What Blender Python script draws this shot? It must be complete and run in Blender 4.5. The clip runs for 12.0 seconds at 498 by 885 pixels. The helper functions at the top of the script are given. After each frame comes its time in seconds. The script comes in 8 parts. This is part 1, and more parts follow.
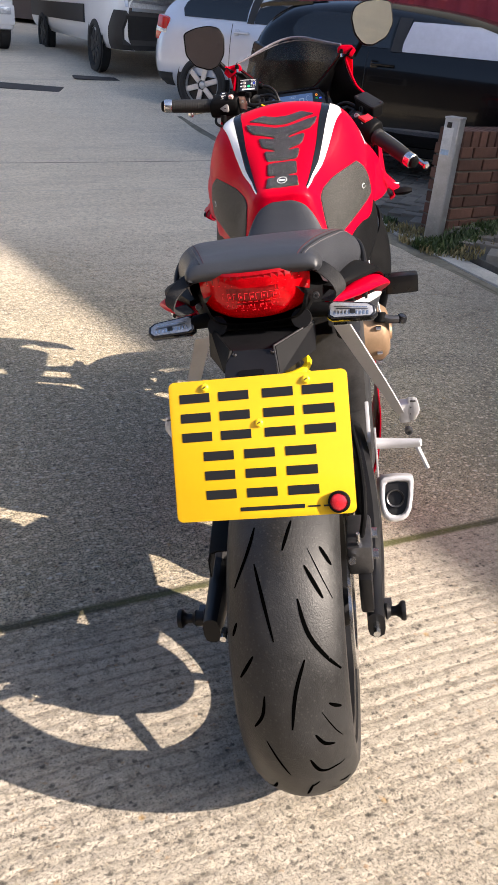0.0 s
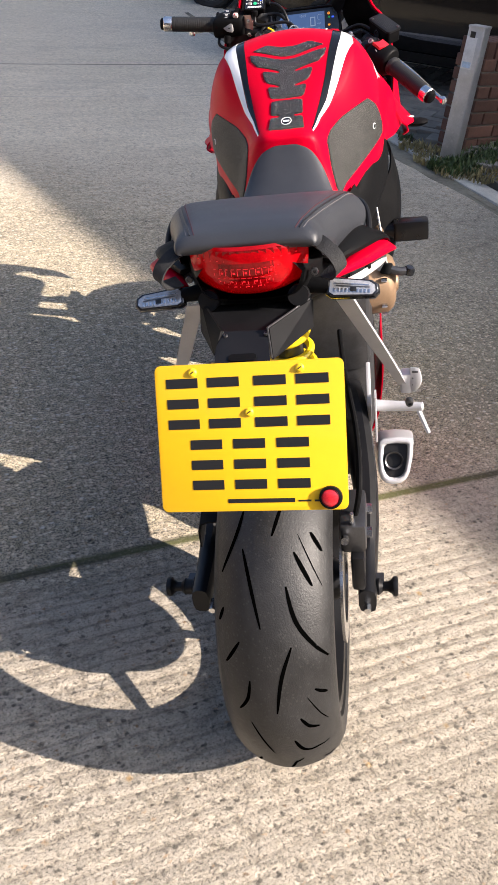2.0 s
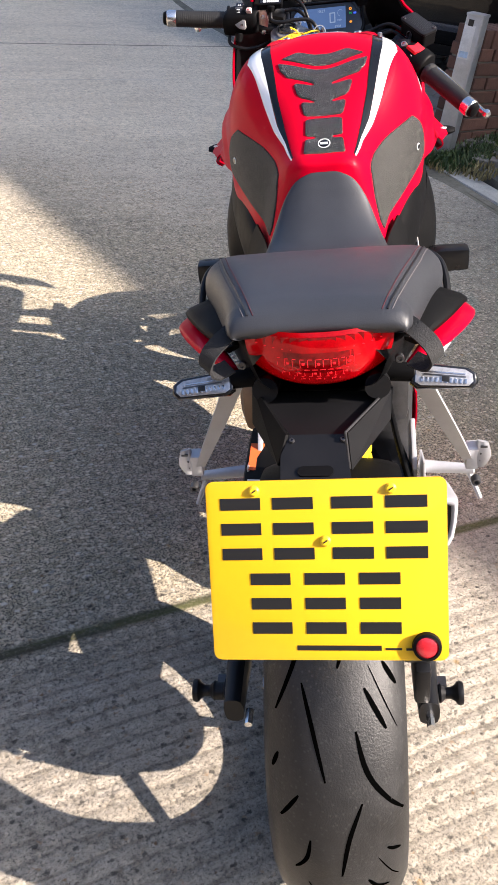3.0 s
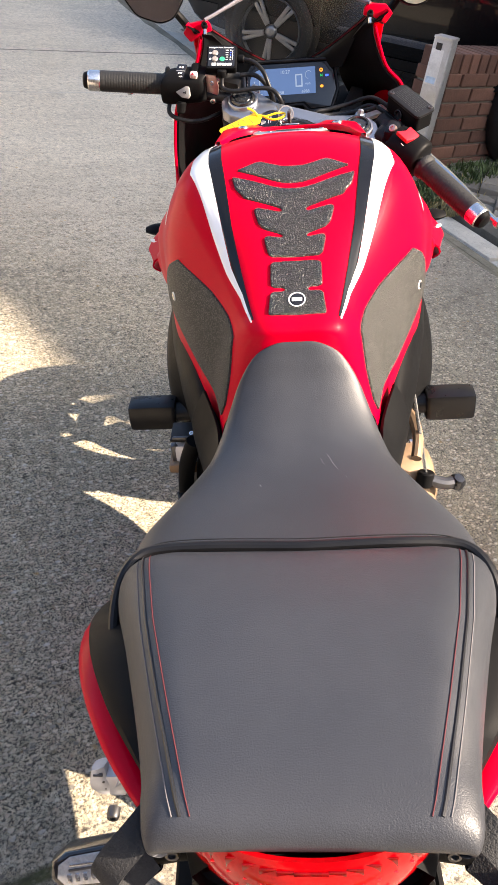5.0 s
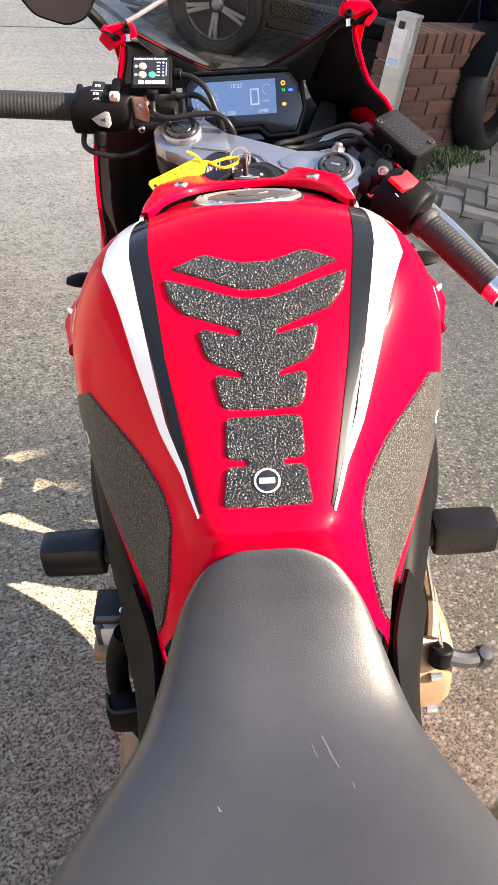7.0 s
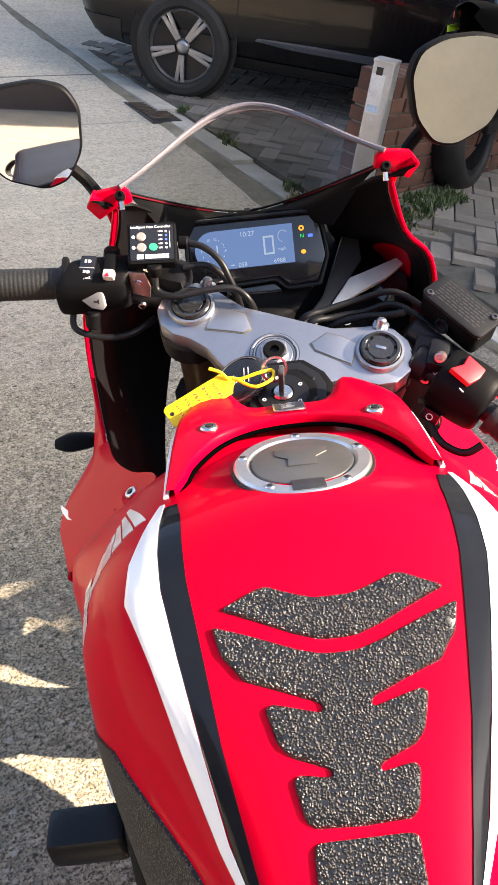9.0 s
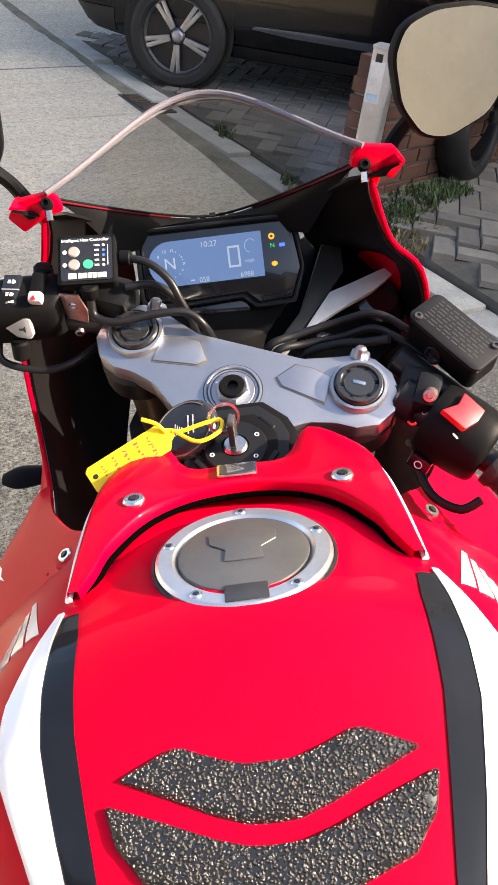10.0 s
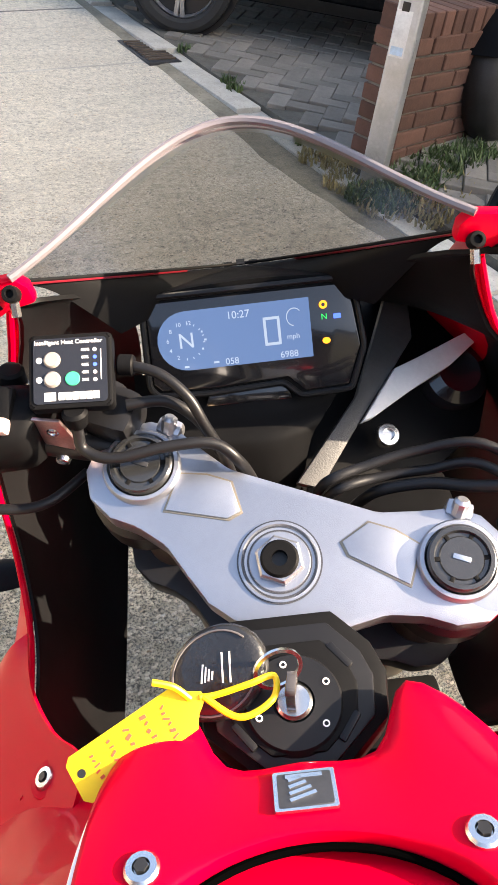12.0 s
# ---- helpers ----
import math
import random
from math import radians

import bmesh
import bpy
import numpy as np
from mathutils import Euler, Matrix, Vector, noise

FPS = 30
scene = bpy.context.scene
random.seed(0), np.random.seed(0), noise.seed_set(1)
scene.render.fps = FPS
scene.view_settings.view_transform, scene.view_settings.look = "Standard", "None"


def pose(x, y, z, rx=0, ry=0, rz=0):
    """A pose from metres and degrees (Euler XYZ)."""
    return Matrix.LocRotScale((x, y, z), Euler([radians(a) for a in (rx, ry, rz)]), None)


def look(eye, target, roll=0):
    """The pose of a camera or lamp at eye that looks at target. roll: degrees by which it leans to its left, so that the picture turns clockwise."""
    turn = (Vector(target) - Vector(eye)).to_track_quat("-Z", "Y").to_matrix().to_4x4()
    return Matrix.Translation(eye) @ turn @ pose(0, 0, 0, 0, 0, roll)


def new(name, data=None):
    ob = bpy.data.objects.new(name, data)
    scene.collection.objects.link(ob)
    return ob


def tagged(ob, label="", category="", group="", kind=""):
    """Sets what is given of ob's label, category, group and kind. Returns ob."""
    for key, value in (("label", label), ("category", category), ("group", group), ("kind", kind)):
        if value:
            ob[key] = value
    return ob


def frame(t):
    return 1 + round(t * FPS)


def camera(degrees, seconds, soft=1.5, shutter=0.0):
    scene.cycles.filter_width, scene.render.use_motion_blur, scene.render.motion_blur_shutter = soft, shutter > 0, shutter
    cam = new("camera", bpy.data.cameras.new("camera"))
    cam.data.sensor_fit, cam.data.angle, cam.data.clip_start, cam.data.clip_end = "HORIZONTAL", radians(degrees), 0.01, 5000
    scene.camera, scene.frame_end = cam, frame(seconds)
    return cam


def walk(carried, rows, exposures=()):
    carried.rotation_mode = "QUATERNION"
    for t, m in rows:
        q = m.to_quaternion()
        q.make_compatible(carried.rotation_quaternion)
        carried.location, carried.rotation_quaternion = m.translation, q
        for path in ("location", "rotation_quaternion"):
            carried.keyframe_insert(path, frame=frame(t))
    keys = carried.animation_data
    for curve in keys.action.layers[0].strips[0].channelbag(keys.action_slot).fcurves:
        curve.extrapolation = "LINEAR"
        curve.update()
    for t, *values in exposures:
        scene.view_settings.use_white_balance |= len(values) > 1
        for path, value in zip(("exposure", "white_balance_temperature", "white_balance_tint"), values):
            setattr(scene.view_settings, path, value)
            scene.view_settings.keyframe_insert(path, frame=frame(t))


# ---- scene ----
from mathutils.bvhtree import BVHTree
cam = camera(35.6, 12.0)
PATH = [
    (0, (0.104, 0.048, 1.211), (-0.176, 1.784, 0.259), 5.2),
    (0.5, (0.087, -0.015, 1.257), (-0.191, 1.702, 0.268), 5.6),
    (1, (0.103, -0.022, 1.293), (-0.178, 1.66, 0.248), 5.9),
    (1.5, (0.101, 0.065, 1.279), (-0.176, 1.712, 0.178), 6.2),
    (2, (0.098, 0.143, 1.271), (-0.152, 1.763, 0.125), 6.7),
    (2.5, (0.033, 0.25, 1.254), (-0.172, 1.858, 0.082), 7.6),
    (3, (-0.06, 0.363, 1.274), (-0.221, 1.97, 0.095), 8.3),
    (3.5, (-0.078, 0.461, 1.292), (-0.211, 2.073, 0.116), 9.0),
    (3.7, (-0.076, 0.525, 1.295), (-0.199, 2.141, 0.122), 9.2),
    (5.3, (-0.17, 0.899, 1.334), (-0.182, 2.509, 0.147), 11.1),
    (5.5, (-0.184, 0.93, 1.338), (-0.177, 2.534, 0.143), 11.4),
    (6, (-0.194, 1.013, 1.324), (-0.143, 2.605, 0.115), 11.9),
    (6.5, (-0.182, 1.141, 1.306), (-0.114, 2.725, 0.088), 11.9),
    (6.7, (-0.18, 1.181, 1.306), (-0.107, 2.766, 0.088), 11.8),
    (8.3, (-0.271, 1.391, 1.391), (-0.159, 2.987, 0.19), 10.5),
    (8.5, (-0.284, 1.417, 1.391), (-0.167, 3.024, 0.207), 10.2),
    (9, (-0.273, 1.507, 1.39), (-0.146, 3.116, 0.21), 9.5),
    (9.5, (-0.235, 1.606, 1.368), (-0.115, 3.213, 0.183), 9.0),
    (10, (-0.224, 1.645, 1.362), (-0.115, 3.242, 0.164), 8.7),
    (10.5, (-0.245, 1.701, 1.366), (-0.139, 3.284, 0.148), 8.2),
    (11, (-0.29, 1.779, 1.384), (-0.172, 3.341, 0.14), 8.2),
    (11.5, (-0.303, 1.828, 1.386), (-0.174, 3.362, 0.109), 8.8),
    (12, (-0.262, 1.901, 1.353), (-0.142, 3.416, 0.053), 9.5),
]
walk(cam, [(t, look(eye, target, roll)) for t, eye, target, roll in PATH], ((0, 1.64, 6350, 8), (1.0, 1.60, 6250, 8), (2.0, 1.62, 6200, 8), (3.0, 1.83, 6150, 9), (3.5, 2.00, 6150, 10), (5.5, 2.54, 7000, 7), (6.0, 2.70, 7000, 7), (6.5, 2.74, 7000, 7), (8.5, 2.46, 6950, 7), (9.0, 2.44, 6950, 7), (10.5, 2.46, 7100, 6), (12, 2.86, 7300, 6)))

# ---- world and light ----
SUN_EL, SUN_AZ = 35.0, 96.0          # degrees above the ground; compass bearing from +y towards +x
world = bpy.data.worlds.new("world")
scene.world = world
world.use_nodes = True
wn = world.node_tree.nodes
sky = wn.new("ShaderNodeTexSky")
sky.sky_type = "NISHITA"
sky.sun_disc = False
sky.sun_elevation = radians(SUN_EL)
sky.sun_rotation = radians(SUN_AZ)
sky.dust_density = 3.2
sky.air_density = 0.7
wn["Background"].inputs["Strength"].default_value = 0.112
world.node_tree.links.new(sky.outputs["Color"], wn["Background"].inputs["Color"])

sun_way = Vector((math.sin(radians(SUN_AZ)) * math.cos(radians(SUN_EL)), math.cos(radians(SUN_AZ)) * math.cos(radians(SUN_EL)), math.sin(radians(SUN_EL))))
sun_data = bpy.data.lights.new("sun", "SUN")
sun_data.energy = 4.2
sun_data.angle = radians(0.53)
sun_data.color = (1.0, 0.84, 0.715)
sun = new("sun", sun_data)
sun.matrix_world = look(sun_way * 40, (0, 0, 0))


# ---- materials ----
def mat(name, base, rough=0.5, metal=0.0, coat=0.0, noise_scale=0.0, vary=0.0, bump=0.0, bump_scale=0.0, spots=0.0, spot_scale=60.0, spot_color=(0.3, 0.28, 0.25),
        rough_vary=0.0, island=0.0, piece=0.0, emit=None, alpha_glass=0.0, ior=1.45, sheen=0.0, spec=0.5):
    """A surface with broad tone variation, fine relief and optional specks."""
    m = bpy.data.materials.new(name)
    m.use_nodes = True
    nt = m.node_tree
    n, l = nt.nodes, nt.links
    b = n["Principled BSDF"]
    b.inputs["Roughness"].default_value = rough
    b.inputs["Metallic"].default_value = metal
    b.inputs["Coat Weight"].default_value = coat
    b.inputs["Coat Roughness"].default_value = 0.04
    b.inputs["Specular IOR Level"].default_value = spec
    b.inputs["IOR"].default_value = ior
    b.inputs["Sheen Weight"].default_value = sheen
    b.inputs["Transmission Weight"].default_value = alpha_glass
    b.inputs["Base Color"].default_value = (*base, 1)
    pos = n.new("ShaderNodeTexCoord")
    col = None

    def mix(fac, a, c, kind="MIX"):
        x = n.new("ShaderNodeMix")
        x.data_type, x.blend_type = "RGBA", kind
        for sock, v in ((x.inputs[0], fac), (x.inputs[6], a), (x.inputs[7], c)):
            if isinstance(v, bpy.types.NodeSocket):
                l.new(v, sock)
            elif isinstance(v, (int, float)):
                sock.default_value = v
            else:
                sock.default_value = (*v, 1)
        return x.outputs[2]

    def tex(scale, detail=4.0, rgh=0.6):
        t = n.new("ShaderNodeTexNoise")
        t.inputs["Scale"].default_value, t.inputs["Detail"].default_value, t.inputs["Roughness"].default_value = scale, detail, rgh
        l.new(pos.outputs["Object"], t.inputs["Vector"])
        return t.outputs["Fac"]

    def ramp(v, a, b2, lo=0.0, hi=1.0):
        r = n.new("ShaderNodeMapRange")
        r.inputs["From Min"].default_value, r.inputs["From Max"].default_value, r.inputs["To Min"].default_value, r.inputs["To Max"].default_value = a, b2, lo, hi
        l.new(v, r.inputs["Value"])
        return r.outputs["Result"]

    if vary and noise_scale:
        dark = tuple(c * (1 - vary) for c in base)
        light = tuple(min(1, c * (1 + vary)) for c in base)
        f1 = tex(noise_scale)
        f2 = tex(noise_scale * 9.3, 6.0, 0.7)
        col = mix(ramp(f1, 0.3, 0.7), dark, light)
        col = mix(0.35, col, mix(ramp(f2, 0.3, 0.7), dark, light))
    if spots:
        v = n.new("ShaderNodeTexVoronoi")
        v.inputs["Scale"].default_value = spot_scale
        l.new(pos.outputs["Object"], v.inputs["Vector"])
        col = mix(ramp(v.outputs["Distance"], 0.12, 0.3, spots, 0.0), col if col else base, spot_color)
    if island or piece:
        if piece:
            src = n.new("ShaderNodeObjectInfo").outputs["Random"]
        else:
            src = n.new("ShaderNodeNewGeometry").outputs["Random Per Island"]
        k = island or piece
        col = mix(1.0, col if col else base, mix(src, (1 - k,) * 3, (1 + k,) * 3), "MULTIPLY")
    if col:
        l.new(col, b.inputs["Base Color"])
    if rough_vary:
        l.new(ramp(tex(noise_scale or 8.0), 0.3, 0.7, rough - rough_vary, rough + rough_vary), b.inputs["Roughness"])
    if bump:
        bp = n.new("ShaderNodeBump")
        bp.inputs["Strength"].default_value = 1.0
        bp.inputs["Distance"].default_value = bump
        l.new(tex(bump_scale or 200.0, 3.0), bp.inputs["Height"])
        l.new(bp.outputs["Normal"], b.inputs["Normal"])
    if emit:
        b.inputs["Emission Color"].default_value = (*emit[:3], 1)
        b.inputs["Emission Strength"].default_value = emit[3]
    return m


RED = mat("red_paint", (0.50, 0.0002, 0.016), 0.35, coat=0.16, noise_scale=3, vary=0.05, spec=0.02)
RED.node_tree.nodes["Principled BSDF"].inputs["Coat IOR"].default_value = 1.42
WHITE_STRIPE = mat("white_decal", (0.80, 0.80, 0.80), 0.3, coat=0.7)
BLACK_STRIPE = mat("black_decal", (0.008, 0.009, 0.012), 0.12, coat=0.0, spec=0.25, noise_scale=8, vary=0.3)
BLACK = mat("black_plastic", (0.005, 0.005, 0.0054), 0.5, noise_scale=15, vary=0.2, bump=0.00008, bump_scale=1500, rough_vary=0.07, spec=0.08)
BLACK_SATIN = mat("black_satin_metal", (0.008, 0.008, 0.009), 0.4, metal=0.0, noise_scale=20, vary=0.2, rough_vary=0.06, spec=0.3)
BLACK_GLOSS = mat("black_gloss", (0.012, 0.012, 0.014), 0.16, coat=0.5)
SEAT = mat("black_vinyl", (0.029, 0.031, 0.037), 0.43, noise_scale=6, vary=0.2, bump=0.0003, bump_scale=900, rough_vary=0.07)
def grained(name, dark, crest, scale, height, rough, spec=0.5):
    """Moulded rubber with a leather-like grain of small shiny bumps, their tops coloured paler for glints."""
    m = mat(name, dark, rough, spec=spec)
    n, l = m.node_tree.nodes, m.node_tree.links
    b = n["Principled BSDF"]
    tc, warp, add, cell, big = n.new("ShaderNodeTexCoord"), n.new("ShaderNodeTexNoise"), n.new("ShaderNodeVectorMath"), n.new("ShaderNodeTexVoronoi"), n.new("ShaderNodeTexNoise")
    warp.inputs["Scale"].default_value, warp.inputs["Detail"].default_value = scale * .7, 3.0
    add.operation = "MULTIPLY_ADD"
    add.inputs[1].default_value = (1.1 / scale,) * 3
    l.new(tc.outputs["Object"], warp.inputs["Vector"])
    l.new(warp.outputs["Color"], add.inputs[0])
    l.new(tc.outputs["Object"], add.inputs[2])
    cell.feature = "SMOOTH_F1"
    cell.inputs["Scale"].default_value, cell.inputs["Smoothness"].default_value = scale, 0.35
    l.new(add.outputs[0], cell.inputs["Vector"])
    hump, tone, mixer = n.new("ShaderNodeMapRange"), n.new("ShaderNodeMapRange"), n.new("ShaderNodeMix")
    for node, v in ((hump, (0.05, 0.62, 1.0, 0.0)), (tone, (0.35, 0.95, 0.0, 1.0))):
        for k, x in zip(("From Min", "From Max", "To Min", "To Max"), v):
            node.inputs[k].default_value = x
    l.new(cell.outputs["Distance"], hump.inputs["Value"])
    l.new(hump.outputs[0], tone.inputs["Value"])
    mixer.data_type = "RGBA"
    mixer.inputs[6].default_value, mixer.inputs[7].default_value = (*dark, 1), (*crest, 1)
    l.new(tone.outputs[0], mixer.inputs[0])
    l.new(mixer.outputs[2], b.inputs["Base Color"])
    bp = n.new("ShaderNodeBump")
    bp.inputs["Strength"].default_value, bp.inputs["Distance"].default_value = 1.0, height
    l.new(hump.outputs[0], bp.inputs["Height"])
    l.new(bp.outputs["Normal"], b.inputs["Normal"])
    return m


# the second colour paints the glints on the bump tops
PAD = grained("rough_pad_rubber", (0.005, 0.005, 0.0054), (0.036, 0.036, 0.038), 560, 0.0018, 0.30, 0.9)
KNEE = grained("knee_pad_rubber", (0.016, 0.016, 0.0155), (0.22, 0.215, 0.195), 620, 0.0008, 0.5, 0.35)
RUBBER = mat("tyre_rubber", (0.015, 0.015, 0.0155), 0.5, noise_scale=9, vary=0.6, bump=0.0006, bump_scale=400, spots=0.2, spot_scale=150, spot_color=(0.10, 0.098, 0.094), rough_vary=0.12, spec=0.5)
# dead black that paints the shade inside tyre grooves and under the collar
GROOVE = mat("tyre_groove", (0.001, 0.001, 0.001), 0.9, spec=0.0)
GRIP = mat("grip_rubber", (0.008, 0.008, 0.008), 0.6, noise_scale=30, vary=0.2, bump=0.0006, bump_scale=300)
ALU = mat("brushed_aluminium", (0.37, 0.38, 0.415), 0.34, metal=0.9, noise_scale=30, vary=0.07, bump=0.0001, bump_scale=1500)
STEEL = mat("bright_steel", (0.66, 0.66, 0.66), 0.25, metal=1.0, noise_scale=40, vary=0.1)
DARK_STEEL = mat("dark_steel", (0.09, 0.09, 0.095), 0.4, metal=0.8, noise_scale=30, vary=0.25)
BRONZE = mat("bronze_engine_paint", (0.25, 0.165, 0.10), 0.55, metal=0.45, noise_scale=14, vary=0.2)
SILVER_PAINT = mat("silver_painted_alloy", (0.52, 0.52, 0.54), 0.38, metal=0.3, noise_scale=25, vary=0.1)
YELLOW_PLATE = mat("yellow_plate", (0.69, 0.405, 0.003), 0.45, noise_scale=10, vary=0.04, coat=0.25)
YELLOW = mat("yellow_plastic", (0.80, 0.55, 0.012), 0.45, noise_scale=20, vary=0.06)
YELLOW_SPRING = mat("yellow_spring_paint", (0.78, 0.56, 0.01), 0.35, noise_scale=20, vary=0.1)
INK = mat("black_ink", (0.012, 0.012, 0.013), 0.4)
RED_INK = mat("red_ink", (0.55, 0.07, 0.03), 0.6)
TAIL_RED = mat("red_lens", (0.26, 0.0006, 0.003), 0.15, coat=0.35, spec=0.1, noise_scale=45, vary=0.55, emit=(1.0, 0.0, 0.0, 0.035))
TAIL_DARK = mat("dark_red_lens", (0.13, 0.0006, 0.002), 0.15, coat=0.3, spec=0.15, noise_scale=160, vary=0.6, emit=(1.0, 0.0, 0.0, 0.012))
CLEAR_LENS = mat("clear_lens", (0.42, 0.42, 0.43), 0.14, metal=0.4, coat=1.0, noise_scale=300, vary=0.35)
MIRROR = mat("mirror_glass", (0.86, 0.87, 0.88), 0.015, metal=1.0)
LCD = mat("lcd_screen", (0.05, 0.08, 0.15), 0.12, coat=0.5, emit=(0.14, 0.24, 0.52, 0.13))
LCD_MARK = mat("lcd_marking", (0.26, 0.30, 0.36), 0.5, emit=(0.6, 0.72, 0.95, 0.09))
LED_AMBER = mat("amber_warning_light", (0.7, 0.25, 0.02), 0.4, emit=(1.0, 0.3, 0.02, 0.35))
LED_GREEN = mat("green_warning_light", (0.02, 0.5, 0.1), 0.4, emit=(0.02, 0.8, 0.15, 0.2))
LED_BLUE = mat("blue_warning_light", (0.03, 0.06, 0.6), 0.4, emit=(0.05, 0.12, 1.0, 0.45))
RED_SWITCH = mat("red_switch", (0.50, 0.008, 0.02), 0.45)
GREY_BUTTON = mat("grey_button", (0.24, 0.235, 0.23), 0.5)
LEATHER = mat("black_leather_fob", (0.014, 0.014, 0.015), 0.25, coat=0.3, noise_scale=50, vary=0.3, bump=0.0006, bump_scale=400)
THREAD = mat("red_thread", (0.07, 0.008, 0.012), 0.8)
THREAD_GREY = mat("grey_thread", (0.12, 0.11, 0.11), 0.8)
WEBBING = mat("black_webbing", (0.016, 0.016, 0.017), 0.8, noise_scale=60, vary=0.3, bump=0.001, bump_scale=500)
ORANGE_LABEL = mat("orange_label", (0.75, 0.13, 0.03), 0.5)
WHITE_PLASTIC = mat("white_print", (0.75, 0.75, 0.75), 0.5)


def clear_plastic(name, tint, rough=0.03):
    """Thin clear sheet: mostly see-through with a real glossy reflection."""
    m = bpy.data.materials.new(name)
    m.use_nodes = True
    n, l = m.node_tree.nodes, m.node_tree.links
    n.remove(n["Principled BSDF"])
    see, shine, mixer, lw, pw = n.new("ShaderNodeBsdfTransparent"), n.new("ShaderNodeBsdfGlossy"), n.new("ShaderNodeMixShader"), n.new("ShaderNodeLayerWeight"), n.new("ShaderNodeMapRange")
    see.inputs["Color"].default_value = (*tint, 1)
    shine.inputs["Roughness"].default_value = rough
    lw.inputs["Blend"].default_value = 0.15
    pw.inputs["To Min"].default_value, pw.inputs["To Max"].default_value = 0.11, 0.5
    l.new(lw.outputs["Facing"], pw.inputs["Value"])
    l.new(pw.outputs[0], mixer.inputs[0])
    l.new(see.outputs[0], mixer.inputs[1])
    l.new(shine.outputs[0], mixer.inputs[2])
    l.new(mixer.outputs[0], n["Material Output"].inputs["Surface"])
    return m


SMOKE = clear_plastic("smoked_screen", (0.66, 0.65, 0.62), 0.28)
SCREEN_EDGE = mat("polished_screen_edge", (0.22, 0.20, 0.22), 0.15, alpha_glass=0.5, coat=0.4)


# ---- mesh helpers ----
def V(*a):
    return Vector(a)


def part(name, bm, material, parent, label="", sharp=35.0):
    """Links a bmesh as one mesh object under a thing or a part."""
    me = bpy.data.meshes.new(name)
    bmesh.ops.recalc_face_normals(bm, faces=bm.faces)
    bm.to_mesh(me)
    bm.free()
    for p in me.polygons:
        p.use_smooth = True
    me.set_sharp_from_angle(angle=radians(sharp))
    mats = material if isinstance(material, (list, tuple)) else [material]
    for m in mats:
        me.materials.append(m)
    ob = new(name, me)
    if parent:
        ob.parent = parent
    if label:
        tagged(ob, label)
    return ob


def thing(name, m, label, category, group="", kind=""):
    ob = new(name)
    ob.matrix_world = m
    ob.empty_display_size = 0.05
    return tagged(ob, label, category, group, kind)


def join(*bms):
    out = bmesh.new()
    for b in bms:
        me = bpy.data.meshes.new("tmp")
        b.to_mesh(me)
        b.free()
        out.from_mesh(me)
        bpy.data.meshes.remove(me)
    return out


def moved(bm, m):
    bmesh.ops.transform(bm, matrix=m, verts=bm.verts)
    return bm


def mirrored(p):
    return (-p[0], p[1], p[2])


def box(c, s, bevel=0.0, m=None, seg=2, taper=None):
    bm = bmesh.new()
    bmesh.ops.create_cube(bm, size=1)
    for v in bm.verts:
        k = 1.0
        if taper and v.co.z > 0:
            k = taper
        v.co = V(v.co.x * s[0] * k, v.co.y * s[1] * k, v.co.z * s[2])
    if bevel:
        bmesh.ops.bevel(bm, geom=bm.edges[:], offset=bevel, segments=seg, profile=0.6, affect="EDGES")
    if m:
        moved(bm, m)
    bmesh.ops.translate(bm, verts=bm.verts, vec=V(*c))
    return bm


def align(p0, p1):
    """A frame at p0 with z along p0 -> p1."""
    d = V(*p1) - V(*p0)
    return Matrix.Translation(V(*p0)) @ d.to_track_quat("Z", "Y").to_matrix().to_4x4()


def lathe(profile, m=None, seg=28, closed=False):
    """profile: (radius, height) along z."""
    bm = bmesh.new()
    rings = []
    for r, h in profile:
        if r < 1e-6:
            rings.append([bm.verts.new((0, 0, h))])
        else:
            rings.append([bm.verts.new((r * math.cos(2 * math.pi * k / seg), r * math.sin(2 * math.pi * k / seg), h)) for k in range(seg)])
    pairs = list(zip(rings, rings[1:])) + ([(rings[-1], rings[0])] if closed else [])
    for a, b in pairs:
        for k in range(seg):
            j = (k + 1) % seg
            if len(a) == 1 and len(b) == 1:
                continue
            if len(a) == 1:
                bm.faces.new((a[0], b[k], b[j]))
            elif len(b) == 1:
                bm.faces.new((a[k], a[j], b[0]))
            else:
                bm.faces.new((a[k], a[j], b[j], b[k]))
    if m:
        moved(bm, m)
    return bm


def rod(p0, p1, r0, r1=None, seg=18, bevel=0.0):
    r1 = r0 if r1 is None else r1
    h = (V(*p1) - V(*p0)).length
    b = min(bevel, r0 * 0.6, r1 * 0.6, h * 0.4)
    prof = [(0, 0), (r0 - b, 0), (r0, b), (r1, h - b), (r1 - b, h), (0, h)] if b else [(0, 0), (r0, 0), (r1, h), (0, h)]
    return lathe(prof, align(p0, p1), seg)


def cat(pts, n):
    """Catmull-Rom points through pts, n to a span."""
    pts = [Vector(p) for p in pts]
    out = []
    for k in range(len(pts) - 1):
        a, b, c, d = pts[max(k - 1, 0)], pts[k], pts[k + 1], pts[min(k + 2, len(pts) - 1)]
        for j in range(n):
            t = j / n
            out.append(0.5 * ((2 * b) + (c - a) * t + (2 * a - 5 * b + 4 * c - d) * t * t + (3 * b - a - 3 * c + d) * t ** 3))
    out.append(pts[-1])
    return out


